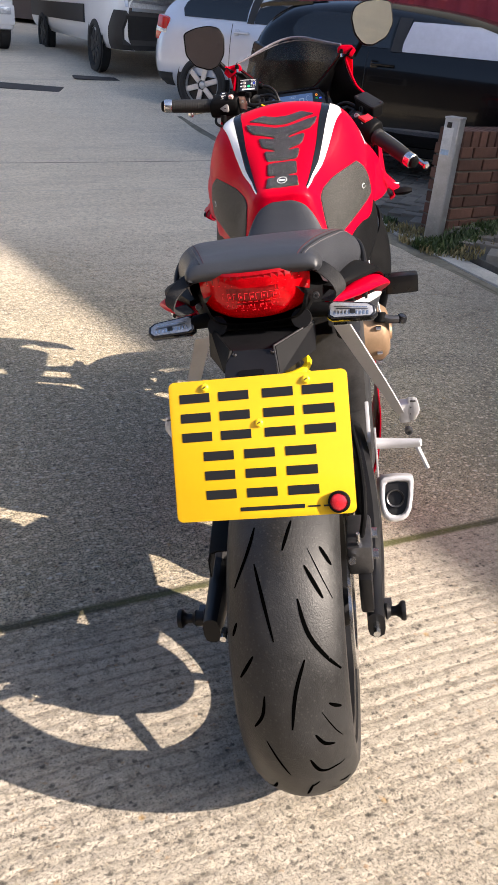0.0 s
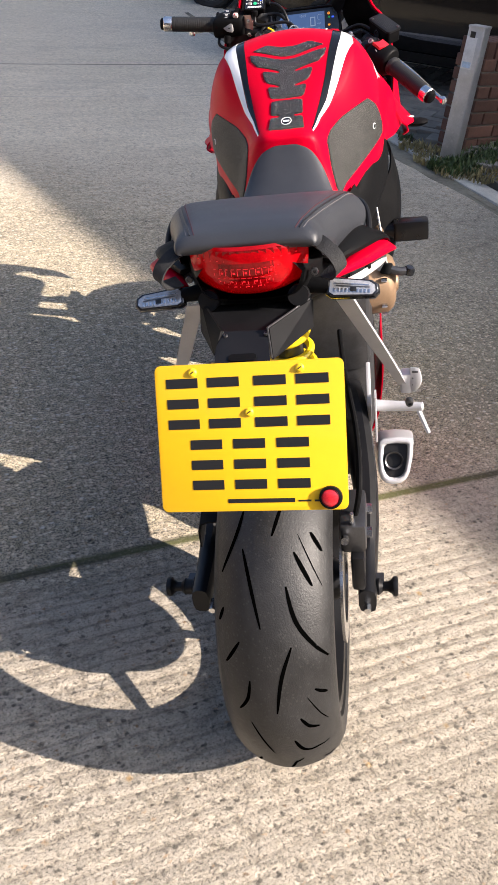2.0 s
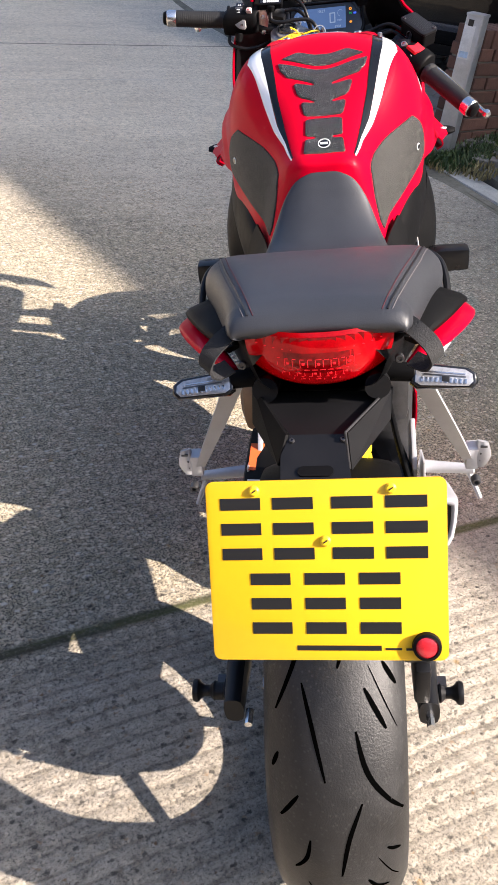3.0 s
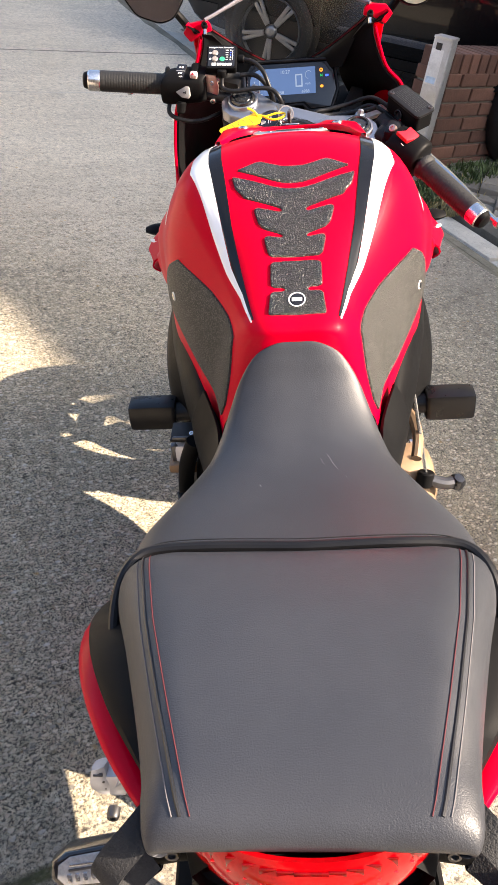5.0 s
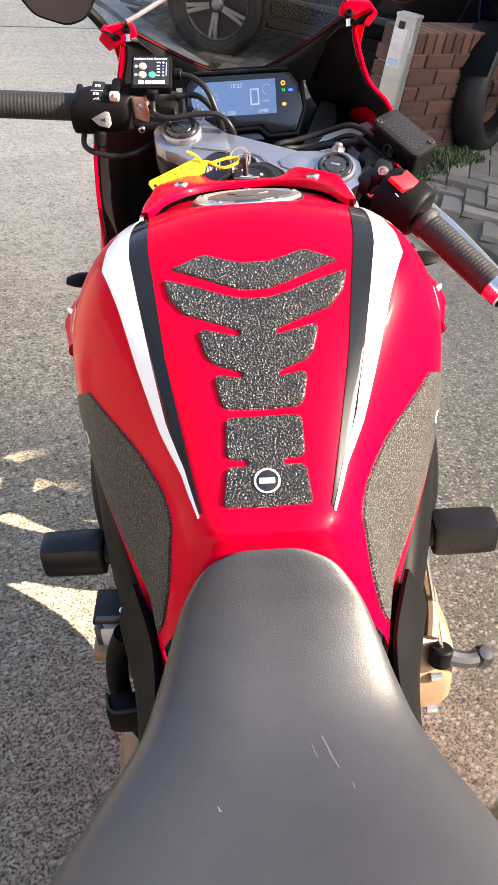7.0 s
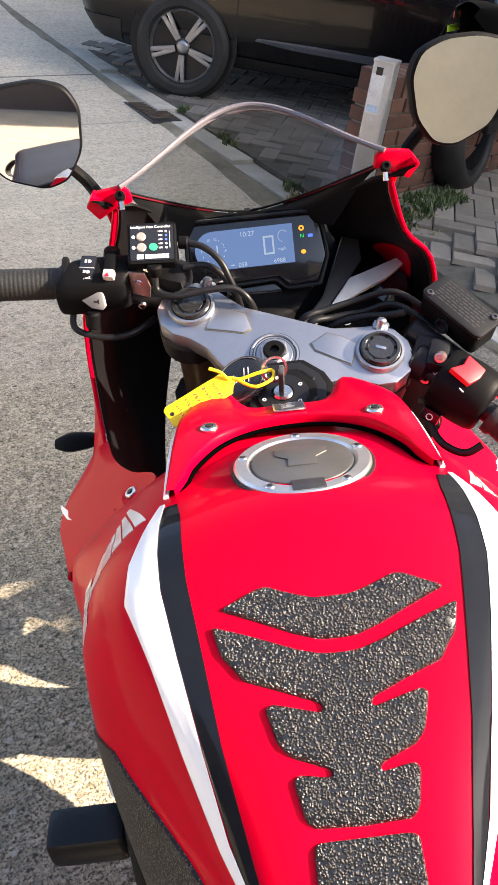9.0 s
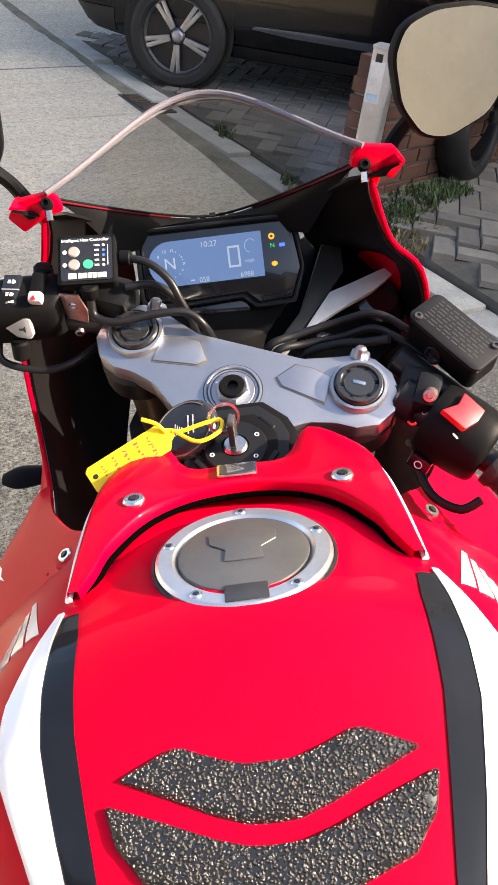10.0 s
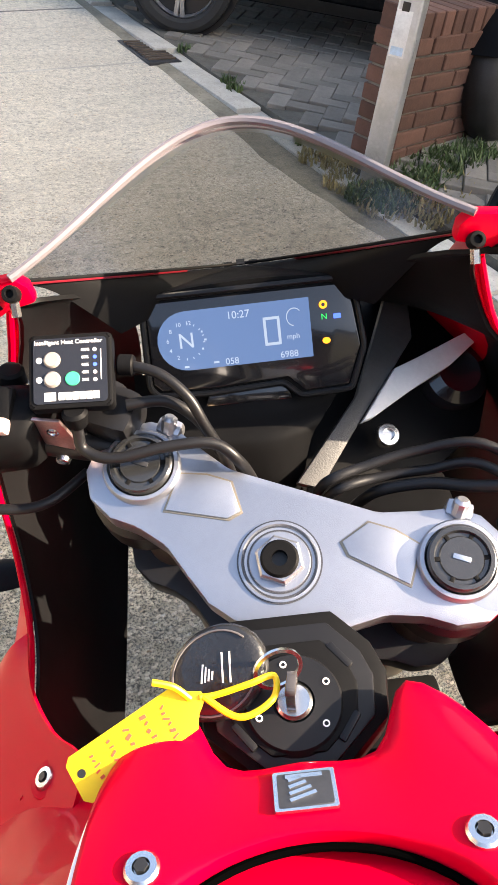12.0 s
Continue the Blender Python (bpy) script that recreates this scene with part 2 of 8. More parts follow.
def tube(pts, r, seg=10, n=6, taper=None):
    """A bent rod through pts."""
    line = cat(pts, n) if len(pts) > 2 else [Vector(p) for p in pts]
    bm = bmesh.new()
    rings, side = [], None
    for k, p in enumerate(line):
        d = (line[min(k + 1, len(line) - 1)] - line[max(k - 1, 0)]).normalized()
        if side is None:
            side = d.orthogonal().normalized()
        side = (side - d * side.dot(d)).normalized()
        up = d.cross(side)
        rr = r if taper is None else r + (taper - r) * k / (len(line) - 1)
        rings.append([bm.verts.new(p + rr * (math.cos(2 * math.pi * j / seg) * side + math.sin(2 * math.pi * j / seg) * up)) for j in range(seg)])
    for a, b in zip(rings, rings[1:]):
        for j in range(seg):
            bm.faces.new((a[j], a[(j + 1) % seg], b[(j + 1) % seg], b[j]))
    bm.faces.new(rings[0][::-1])
    bm.faces.new(rings[-1])
    return bm


def skin(sections, nu=5, nv=5, closed=False, cap=False, thick=0.0):
    """A smooth sheet through rows of points (all rows equally long). closed: each row is a loop. thick: solidified inwards."""
    if closed:
        rows = []
        for s in sections:
            m = len(s)
            rows.append(cat([s[-1], *s, s[0], s[1]], nu)[nu:nu * (m + 1)])
    else:
        rows = [cat(s, nu) for s in sections]
    cols = [cat(c, nv) for c in zip(*rows)]
    bm = bmesh.new()
    grid = [[bm.verts.new(p) for p in c] for c in cols]
    nc = len(grid)
    for a in range(nc if closed else nc - 1):
        b = (a + 1) % nc
        for k in range(len(grid[0]) - 1):
            bm.faces.new((grid[a][k], grid[b][k], grid[b][k + 1], grid[a][k + 1]))
    if cap and closed:
        bm.faces.new([g[0] for g in grid])
        bm.faces.new([g[-1] for g in grid][::-1])
    if thick:
        bmesh.ops.recalc_face_normals(bm, faces=bm.faces)
        bmesh.ops.solidify(bm, geom=bm.faces[:], thickness=thick)
    return bm


def both(half):
    """A section across the middle from its right half (first point at x = 0)."""
    return [mirrored(p) for p in half[:0:-1]] + list(half)


def slab(poly, h, m=None, bevel=0.0):
    """A flat plate: outline (x, y) raised to height h along z."""
    bm = bmesh.new()
    f = bm.faces.new([bm.verts.new((x, y, 0)) for x, y in poly])
    got = bmesh.ops.extrude_face_region(bm, geom=[f])
    bmesh.ops.translate(bm, verts=[e for e in got["geom"] if isinstance(e, bmesh.types.BMVert)], vec=(0, 0, h))
    if bevel:
        bmesh.ops.bevel(bm, geom=bm.edges[:], offset=bevel, segments=2, profile=0.6, affect="EDGES")
    if m:
        moved(bm, m)
    return bm


def rounded(w, h, r, seg=5):
    out = []
    for cx, cy, a in ((w / 2 - r, h / 2 - r, 0), (-w / 2 + r, h / 2 - r, 90), (-w / 2 + r, -h / 2 + r, 180), (w / 2 - r, -h / 2 + r, 270)):
        for k in range(seg + 1):
            t = radians(a + 90 * k / seg)
            out.append((cx + r * math.cos(t), cy + r * math.sin(t)))
    return out


def tree_of(bm):
    bmesh.ops.recalc_face_normals(bm, faces=bm.faces)
    bm.normal_update()
    return BVHTree.FromBMesh(bm)


def wrap(rows, tree, way, lift, cols=8, steps=4, axes=(0, 1), far=2.0):
    """A thin film on a surface. rows: (v, u_low, u_high), in the plane of axes (u, v); thrown along way onto tree and lifted off it."""
    way = Vector(way).normalized()
    fine = []
    for a, b in zip(rows, rows[1:]):
        for k in range(steps):
            t = k / steps
            fine.append([x + (y - x) * t for x, y in zip(a, b)])
    fine.append(list(rows[-1]))
    bm = bmesh.new()
    top, last = [], None
    for v, lo, hi in fine:
        line = []
        for k in range(cols + 1):
            p = V(0, 0, 0)
            p[axes[0]], p[axes[1]] = lo + (hi - lo) * k / cols, v
            start = p - way * far
            rest = ({0, 1, 2} - set(axes)).pop()
            start[rest] = -way[rest] * far if abs(way[rest]) > 0.1 else 0
            hit = tree.ray_cast(start, way)
            co = hit[0] + hit[1] * (lift if hit[1].dot(way) < 0 else -lift) if hit[0] else (last or p)
            last = co
            line.append(bm.verts.new(co))
        top.append(line)
    for a, b in zip(top, top[1:]):
        for k in range(cols):
            bm.faces.new((a[k], a[k + 1], b[k + 1], b[k]))
    bmesh.ops.recalc_face_normals(bm, faces=bm.faces)
    if sum((f.normal.dot(way) for f in bm.faces)) > 0:
        bmesh.ops.reverse_faces(bm, faces=bm.faces)
    rim = [e for e in bm.edges if e.is_boundary]
    got = bmesh.ops.extrude_edge_only(bm, edges=rim)
    bmesh.ops.translate(bm, verts=[e for e in got["geom"] if isinstance(e, bmesh.types.BMVert)], vec=way * (lift + 0.001))
    return bm


def ribbon(pts, way, wide, thick, n=6):
    """A flat strap through pts; way: across the strap."""
    line = cat(pts, n)
    rows = []
    for k, p in enumerate(line):
        d = (line[min(k + 1, len(line) - 1)] - line[max(k - 1, 0)]).normalized()
        a = (V(*way) - d * V(*way).dot(d)).normalized()
        u = d.cross(a)
        rows.append([p + a * wide / 2 + u * thick, p - a * wide / 2 + u * thick, p - a * wide / 2 - u * thick, p + a * wide / 2 - u * thick])
    bm = bmesh.new()
    g = [[bm.verts.new(q) for q in r] for r in rows]
    for a, b in zip(g, g[1:]):
        for k in range(4):
            bm.faces.new((a[k], a[(k + 1) % 4], b[(k + 1) % 4], b[k]))
    bm.faces.new(g[0][::-1])
    bm.faces.new(g[-1])
    return bm


def folded(verts, faces, thick=.003):
    """Folded sheet metal from corner points."""
    bm = bmesh.new()
    vs = [bm.verts.new(v) for v in verts]
    for f in faces:
        bm.faces.new([vs[k] for k in f])
    bmesh.ops.recalc_face_normals(bm, faces=bm.faces)
    bmesh.ops.solidify(bm, geom=bm.faces[:], thickness=thick)
    return bm


def bolt(p, n, r=0.008, h=0.005):
    """A socket-head bolt on a surface at p facing n."""
    return lathe([(0, h * 0.3), (r * 0.42, h * 0.3), (r * 0.5, h), (r * 0.85, h * 0.95), (r, h * 0.3), (r, -h)], align(p, V(*p) + V(*n)), 14)


# ---- the setting ----
def ground_z(y):
    """The yard lies level round the motorcycle and climbs gently further on."""
    d = max(0.0, y - 2.5)
    return 0.0042 * d * d if d < 10 else 0.42 + 0.05 * min(d - 10, 30)


def axis_steps(lo, hi, fine_lo, fine_hi, fine, grow=1.25):
    out = list(np.arange(fine_lo, fine_hi + fine / 2, fine))
    s, v = fine, fine_hi
    while v < hi:
        s *= grow
        v += s
        out.append(v)
    s, v = fine, fine_lo
    while v > lo:
        s *= grow
        v -= s
        out.insert(0, v)
    return out


def concrete():
    """Tamped yard concrete: parallel ridges, exposed stones, stains, and joints with moss."""
    m = bpy.data.materials.new("ridged_concrete")
    m.use_nodes = True
    n, l = m.node_tree.nodes, m.node_tree.links
    b = n["Principled BSDF"]
    b.inputs["Roughness"].default_value = 0.85
    tc = n.new("ShaderNodeTexCoord")
    mp = n.new("ShaderNodeMapping")
    mp.inputs["Rotation"].default_value = (0, 0, radians(-36))
    l.new(tc.outputs["Object"], mp.inputs["Vector"])
    along = n.new("ShaderNodeMapping")
    along.inputs["Scale"].default_value = (0.22, 1, 1)
    l.new(mp.outputs[0], along.inputs["Vector"])

    def tex(kind, vec, **kw):
        t = n.new(kind)
        for k, v in kw.items():
            t.inputs[k].default_value = v
        l.new(vec, t.inputs["Vector"])
        return t

    def rng(v, a, c, lo, hi):
        r = n.new("ShaderNodeMapRange")
        for k, x in (("From Min", a), ("From Max", c), ("To Min", lo), ("To Max", hi)):
            r.inputs[k].default_value = x
        l.new(v, r.inputs["Value"])
        return r.outputs[0]

    def mix(f, a, c, kind="MIX"):
        x = n.new("ShaderNodeMix")
        x.data_type, x.blend_type = "RGBA", kind
        for s, v in ((x.inputs[0], f), (x.inputs[6], a), (x.inputs[7], c)):
            if isinstance(v, bpy.types.NodeSocket):
                l.new(v, s)
            elif isinstance(v, (int, float)):
                s.default_value = v
            else:
                s.default_value = (*v, 1)
        return x.outputs[2]

    def op(kind, a, c):
        x = n.new("ShaderNodeMath")
        x.operation = kind
        for s, v in ((x.inputs[0], a), (x.inputs[1], c)):
            if isinstance(v, bpy.types.NodeSocket):
                l.new(v, s)
            else:
                s.default_value = v
        return x.outputs[0]

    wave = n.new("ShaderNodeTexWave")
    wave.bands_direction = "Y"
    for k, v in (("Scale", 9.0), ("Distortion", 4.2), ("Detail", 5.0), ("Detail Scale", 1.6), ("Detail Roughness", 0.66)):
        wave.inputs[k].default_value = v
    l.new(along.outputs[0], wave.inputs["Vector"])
    broad = tex("ShaderNodeTexNoise", mp.outputs[0], Scale=0.9, Detail=5.0)
    patch = tex("ShaderNodeTexNoise", along.outputs[0], Scale=6.0, Detail=7.0, Roughness=0.7)
    fine = tex("ShaderNodeTexNoise", mp.outputs[0], Scale=85.0, Detail=7.0, Roughness=0.8)
    jog = n.new("ShaderNodeVectorMath")
    jog.operation = "MULTIPLY_ADD"
    jog.inputs[1].default_value = (0.016, 0.016, 0.016)
    l.new(fine.outputs["Color"], jog.inputs[0])
    l.new(mp.outputs[0], jog.inputs[2])
    grit = tex("ShaderNodeTexNoise", mp.outputs[0], Scale=190.0, Detail=5.0, Roughness=0.75)
    ragged = n.new("ShaderNodeVectorMath")
    ragged.operation = "MULTIPLY_ADD"
    ragged.inputs[1].default_value = (0.013, 0.013, 0.013)
    l.new(grit.outputs["Color"], ragged.inputs[0])
    l.new(jog.outputs[0], ragged.inputs[2])
    squash = n.new("ShaderNodeMapping")
    squash.inputs["Scale"].default_value = (0.75, 1.15, 1)
    l.new(ragged.outputs[0], squash.inputs["Vector"])
    bigst = tex("ShaderNodeTexVoronoi", squash.outputs[0], Scale=58.0)
    stones = tex("ShaderNodeTexVoronoi", squash.outputs[0], Scale=88.0)
    mottle = tex("ShaderNodeTexNoise", mp.outputs[0], Scale=34.0, Detail=8.0, Roughness=0.78)
    rust = tex("ShaderNodeTexVoronoi", ragged.outputs[0], Scale=11.0)
    yard = n.new("ShaderNodeSeparateXYZ")
    l.new(tc.outputs["Object"], yard.inputs[0])
    lane = n.new("ShaderNodeSeparateXYZ")
    l.new(mp.outputs[0], lane.inputs[0])
    # smooth trowelled slab near the joint's lower side, weathered slab with bared aggregate beyond it
    bare = op("MULTIPLY", rng(op("ADD", lane.outputs[1], op("MULTIPLY", broad.outputs["Fac"], 0.5)), 1.50, 1.72, 0.22, 1.0), rng(op("ADD", yard.outputs[1], broad.outputs["Fac"]), 3.1, 4.6, 1.0, 0.35))
    col = mix(rng(broad.outputs["Fac"], 0.3, 0.7, 0, 1), (0.39, 0.350, 0.295), (0.52, 0.470, 0.40))
    col = mix(rng(patch.outputs["Fac"], 0.46, 0.68, 0.0, 0.55), col, (0.21, 0.185, 0.15))
    col = mix(rng(mottle.outputs["Fac"], 0.50, 0.61, 0.0, 0.70), col, (0.17, 0.15, 0.12))
    col = mix(rng(grit.outputs["Fac"], 0.56, 0.66, 0.0, 0.80), col, (0.075, 0.066, 0.055))
    col = mix(rng(fine.outputs["Fac"], 0.34, 0.44, 0.55, 0.0), col, (0.74, 0.66, 0.56))
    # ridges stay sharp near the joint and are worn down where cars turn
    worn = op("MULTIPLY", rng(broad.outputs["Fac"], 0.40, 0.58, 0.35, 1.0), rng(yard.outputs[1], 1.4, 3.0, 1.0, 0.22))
    # groove bottoms between the ridges are coloured dark, as if shaded
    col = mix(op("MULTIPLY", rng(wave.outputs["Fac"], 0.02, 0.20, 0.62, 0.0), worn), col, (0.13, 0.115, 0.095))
    weather = mix(rng(mottle.outputs["Fac"], 0.36, 0.62, 0.0, 1.0), (0.84, 0.725, 0.52), (0.40, 0.34, 0.215))
    # pits get a near-black colour that paints the shade inside them
    weather = mix(rng(grit.outputs["Fac"], 0.48, 0.56, 0.0, 0.9), weather, (0.045, 0.042, 0.037))
    col = mix(op("MULTIPLY", bare, 0.88), col, weather)
    # darker tint right of the motorcycle, deepening the shade there in the colour
    right_shade = op("MULTIPLY", rng(op("ADD", yard.outputs[0], op("MULTIPLY", patch.outputs["Fac"], 0.5)), 0.55, 0.85, 0.0, 0.42), rng(lane.outputs[1], 1.40, 1.60, 0.0, 1.0))
    col = mix(right_shade, col, (0.13, 0.122, 0.108))
    stain = tex("ShaderNodeTexNoise", along.outputs[0], Scale=2.3, Detail=6.0, Roughness=0.72)
    col = mix(rng(stain.outputs["Fac"], 0.54, 0.72, 0.0, 0.5), col, (0.13, 0.12, 0.105))
    grey = n.new("ShaderNodeSeparateColor")
    l.new(stones.outputs["Color"], grey.inputs[0])
    chip = rng(stones.outputs["Distance"], 0.28, 0.46, 1.0, 0.0)
    pale = op("MULTIPLY", op("MULTIPLY", chip, rng(grey.outputs[0], 0.34, 0.40, 0.0, 1.0)), bare)
    col = mix(pale, col, mix(grey.outputs[1], (0.68, 0.57, 0.41), (0.95, 0.88, 0.72)))
    col = mix(op("MULTIPLY", chip, rng(grey.outputs[1], 0.80, 0.86, 0.0, 0.75)), col, (0.045, 0.04, 0.034))
    col = mix(op("MULTIPLY", chip, rng(grey.outputs[2], 0.93, 0.96, 0.0, 0.6)), col, (0.36, 0.22, 0.11))
    grey2 = n.new("ShaderNodeSeparateColor")
    l.new(bigst.outputs["Color"], grey2.inputs[0])
    flake = rng(bigst.outputs["Distance"], 0.18, 0.36, 1.0, 0.0)
    col = mix(op("MULTIPLY", op("MULTIPLY", flake, rng(grey2.outputs[0], 0.84, 0.90, 0.0, 0.9)), bare), col, (0.76, 0.72, 0.64))
    col = mix(op("MULTIPLY", flake, rng(grey2.outputs[1], 0.90, 0.94, 0.0, 0.8)), col, (0.04, 0.036, 0.03))
    col = mix(op("MULTIPLY", rng(rust.outputs["Distance"], 0.03, 0.09, 1.0, 0.0), rng(stain.outputs["Fac"], 0.45, 0.55, 0.6, 0.0)), col, (0.50, 0.29, 0.07))
    # the slabs turn paler further up the yard
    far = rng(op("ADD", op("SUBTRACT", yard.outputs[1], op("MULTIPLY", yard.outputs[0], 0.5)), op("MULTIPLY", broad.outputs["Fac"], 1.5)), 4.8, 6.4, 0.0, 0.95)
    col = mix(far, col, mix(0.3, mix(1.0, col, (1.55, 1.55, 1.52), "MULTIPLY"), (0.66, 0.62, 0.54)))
    # joints every three metres along the ridges, with moss in some
    sep = n.new("ShaderNodeSeparateXYZ")
    l.new(mp.outputs[0], sep.inputs[0])
    wob = op("MULTIPLY", op("SUBTRACT", patch.outputs["Fac"], 0.5), 0.02)
    for off, wide, tone, amount in JOINTS:
        d = op("ABSOLUTE", op("SUBTRACT", op("ADD", sep.outputs[1], wob), off), 0.0)
        mask = rng(d, wide * 0.4, wide, amount, 0.0)
        col = mix(op("MULTIPLY", mask, rng(fine.outputs["Fac"], 0.2, 0.5, 0.5, 1.0)), col, mix(rng(patch.outputs["Fac"], 0.45, 0.58, 0.0, 0.8), tone, (0.045, 0.042, 0.032)))
    l.new(col, b.inputs["Base Color"])
    hgt = op("ADD", op("MULTIPLY", op("MULTIPLY", wave.outputs["Fac"], worn), 0.85), op("MULTIPLY", fine.outputs["Fac"], 1.1))
    hgt = op("ADD", hgt, op("MULTIPLY", op("MULTIPLY", rng(stones.outputs["Distance"], 0.0, 0.5, 1.0, 0.0), bare), 0.7))
    hgt = op("SUBTRACT", hgt, op("MULTIPLY", rng(grit.outputs["Fac"], 0.52, 0.66, 0.0, 1.0), 0.55))
    bp = n.new("ShaderNodeBump")
    bp.inputs["Strength"].default_value, bp.inputs["Distance"].default_value = 1.0, 0.0065
    l.new(hgt, bp.inputs["Height"])
    l.new(bp.outputs[0], b.inputs["Normal"])
    return m


# joints: distance across the ridges, half-width, colour, strength
JOINTS = ((1.345, 0.018, (0.11, 0.115, 0.03), 0.95), (6.72, 0.014, (0.06, 0.055, 0.05), 0.85), (5.75, 0.012, (0.50, 0.48, 0.44), 0.5))
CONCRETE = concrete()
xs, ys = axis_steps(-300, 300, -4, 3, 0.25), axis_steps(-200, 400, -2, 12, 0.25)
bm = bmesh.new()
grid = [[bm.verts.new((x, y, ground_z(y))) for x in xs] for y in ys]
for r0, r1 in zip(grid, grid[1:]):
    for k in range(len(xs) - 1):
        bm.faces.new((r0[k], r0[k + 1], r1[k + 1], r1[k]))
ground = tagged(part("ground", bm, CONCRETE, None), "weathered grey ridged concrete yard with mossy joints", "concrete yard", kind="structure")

# the parking bay beyond the kerb
KERB0, KERB_WAY = V(0.72, 4.42, 0), V(-0.555, 0.832, 0)
KERB_SIDE = V(KERB_WAY.y, -KERB_WAY.x, 0)


def bay_z(p):
    """Height of the bay: a little mound at the post, nearly flush where the car drives in."""
    d = (Vector((p[0], p[1], 0)) - KERB0).dot(KERB_WAY)
    side = (Vector((p[0], p[1], 0)) - KERB0).dot(KERB_SIDE)
    rise = 0.03 + 0.10 * max(0.0, min(1.0, 1.0 - (d - 0.6) / 1.8)) * max(0.0, min(1.0, side / 0.5))
    return ground_z(min(p[1], 7.6)) * (1.0 if p[1] < 7.6 else 1.0) + rise


PAVER = mat("paver_block", (0.185, 0.168, 0.142), 0.85, noise_scale=9, vary=0.25, bump=0.0015, bump_scale=160, piece=0.22)
PAVER_STUFF = mat("paver_block_far", (0.185, 0.168, 0.142), 0.85, noise_scale=9, vary=0.25, bump=0.0015, bump_scale=160, island=0.22)
JOINT_SAND = mat("joint_dirt", (0.095, 0.088, 0.072), 0.95, noise_scale=12, vary=0.4, bump=0.002, bump_scale=150)
KERB_MAT = mat("kerb_concrete", (0.42, 0.40, 0.35), 0.85, noise_scale=6, vary=0.3, bump=0.002, bump_scale=120, spots=0.4, spot_scale=80, spot_color=(0.1, 0.1, 0.09), piece=0.08)
bm = bmesh.new()
rows = []
for i in range(41):
    s = -4 + i * 0.3
    line = []
    for j in range(24):
        w = 0.16 + j * 0.28
        p = KERB0 + KERB_WAY * s + KERB_SIDE * w
        line.append(bm.verts.new((p.x, p.y, bay_z(p) - 0.012)))
    line.append(bm.verts.new(tuple(line[-1].co - V(0, 0, 0.4))))
    first = bm.verts.new(tuple(line[0].co - V(0, 0, 0.4)))
    rows.append([first, *line])
for a, b in zip(rows, rows[1:]):
    for k in range(len(a) - 1):
        bm.faces.new((a[k], a[k + 1], b[k + 1], b[k]))
pavement = tagged(part("pavement", bm, JOINT_SAND, None, sharp=60), "parking bay of dark block paving with dirt in the joints", "block paving", kind="structure")

# silted channel along the yard side of the edging
GUTTER = mat("silt_and_moss", (0.185, 0.165, 0.122), 0.9, noise_scale=5, vary=0.55, bump=0.003, bump_scale=60, spots=0.35, spot_scale=45, spot_color=(0.055, 0.060, 0.028))
rg_ = random.Random(8)
bm = bmesh.new()
rows = []
for i in range(56):
    c = KERB0 + KERB_WAY * (-3.0 + i * .16)
    wide = .075 + .02 * math.sin(i * .55) + rg_.uniform(-.012, .012) + .09 * max(0, 1 - abs(i - 27) / 10)
    line = []
    for w, up in ((-.004, .010), (-.05, .006), (-wide * .6, .004), (-wide, -.002)):
        p = c + KERB_SIDE * w
        line.append(bm.verts.new((p.x, p.y, ground_z(p.y) + up)))
    rows.append(line)
for a, b in zip(rows, rows[1:]):
    for k in range(3):
        bm.faces.new((a[k], a[k + 1], b[k + 1], b[k]))
tagged(part("gutter", bm, GUTTER, None, sharp=60), "silted mossy gutter along the edging stones", "gutter", kind="structure")

kerb = thing("kerb", Matrix.Identity(4), "worn concrete edging stones between yard and paving", "kerb", kind="structure")
stone = box((0, 0, 0), (0.15, 0.895, 0.3), 0.012)
stone_ob = part("kerb_stone", stone, KERB_MAT, kerb)
for i in range(11):
    s = -3.6 + i * 0.9
    p = KERB0 + KERB_WAY * (s + 0.45) + KERB_SIDE * 0.075
    z = bay_z(KERB0 + KERB_WAY * (s + 0.45)) - 0.012
    m = Matrix.Translation((p.x, p.y, z - 0.15)) @ Matrix.Rotation(math.atan2(KERB_WAY.y, KERB_WAY.x) - math.pi / 2, 4, "Z")
    ob = stone_ob if i == 0 else new("kerb_stone", stone_ob.data)
    ob.parent = kerb
    ob.matrix_world = m


# ---- the motorcycle: x right, y ahead, z up from the rear tyre's foot; it leans on its side stand ----
BIKE = pose(0.12, 1.114, 0.001, 0, -12.5, 5.6)
bike = thing("motorcycle", BIKE, "red sports motorcycle with yellow number plate leaning on its side stand", "motorcycle")
SIDES = (-1, 1)


def flip(pts, s):
    return [(p[0] * s, p[1], p[2]) for p in pts]


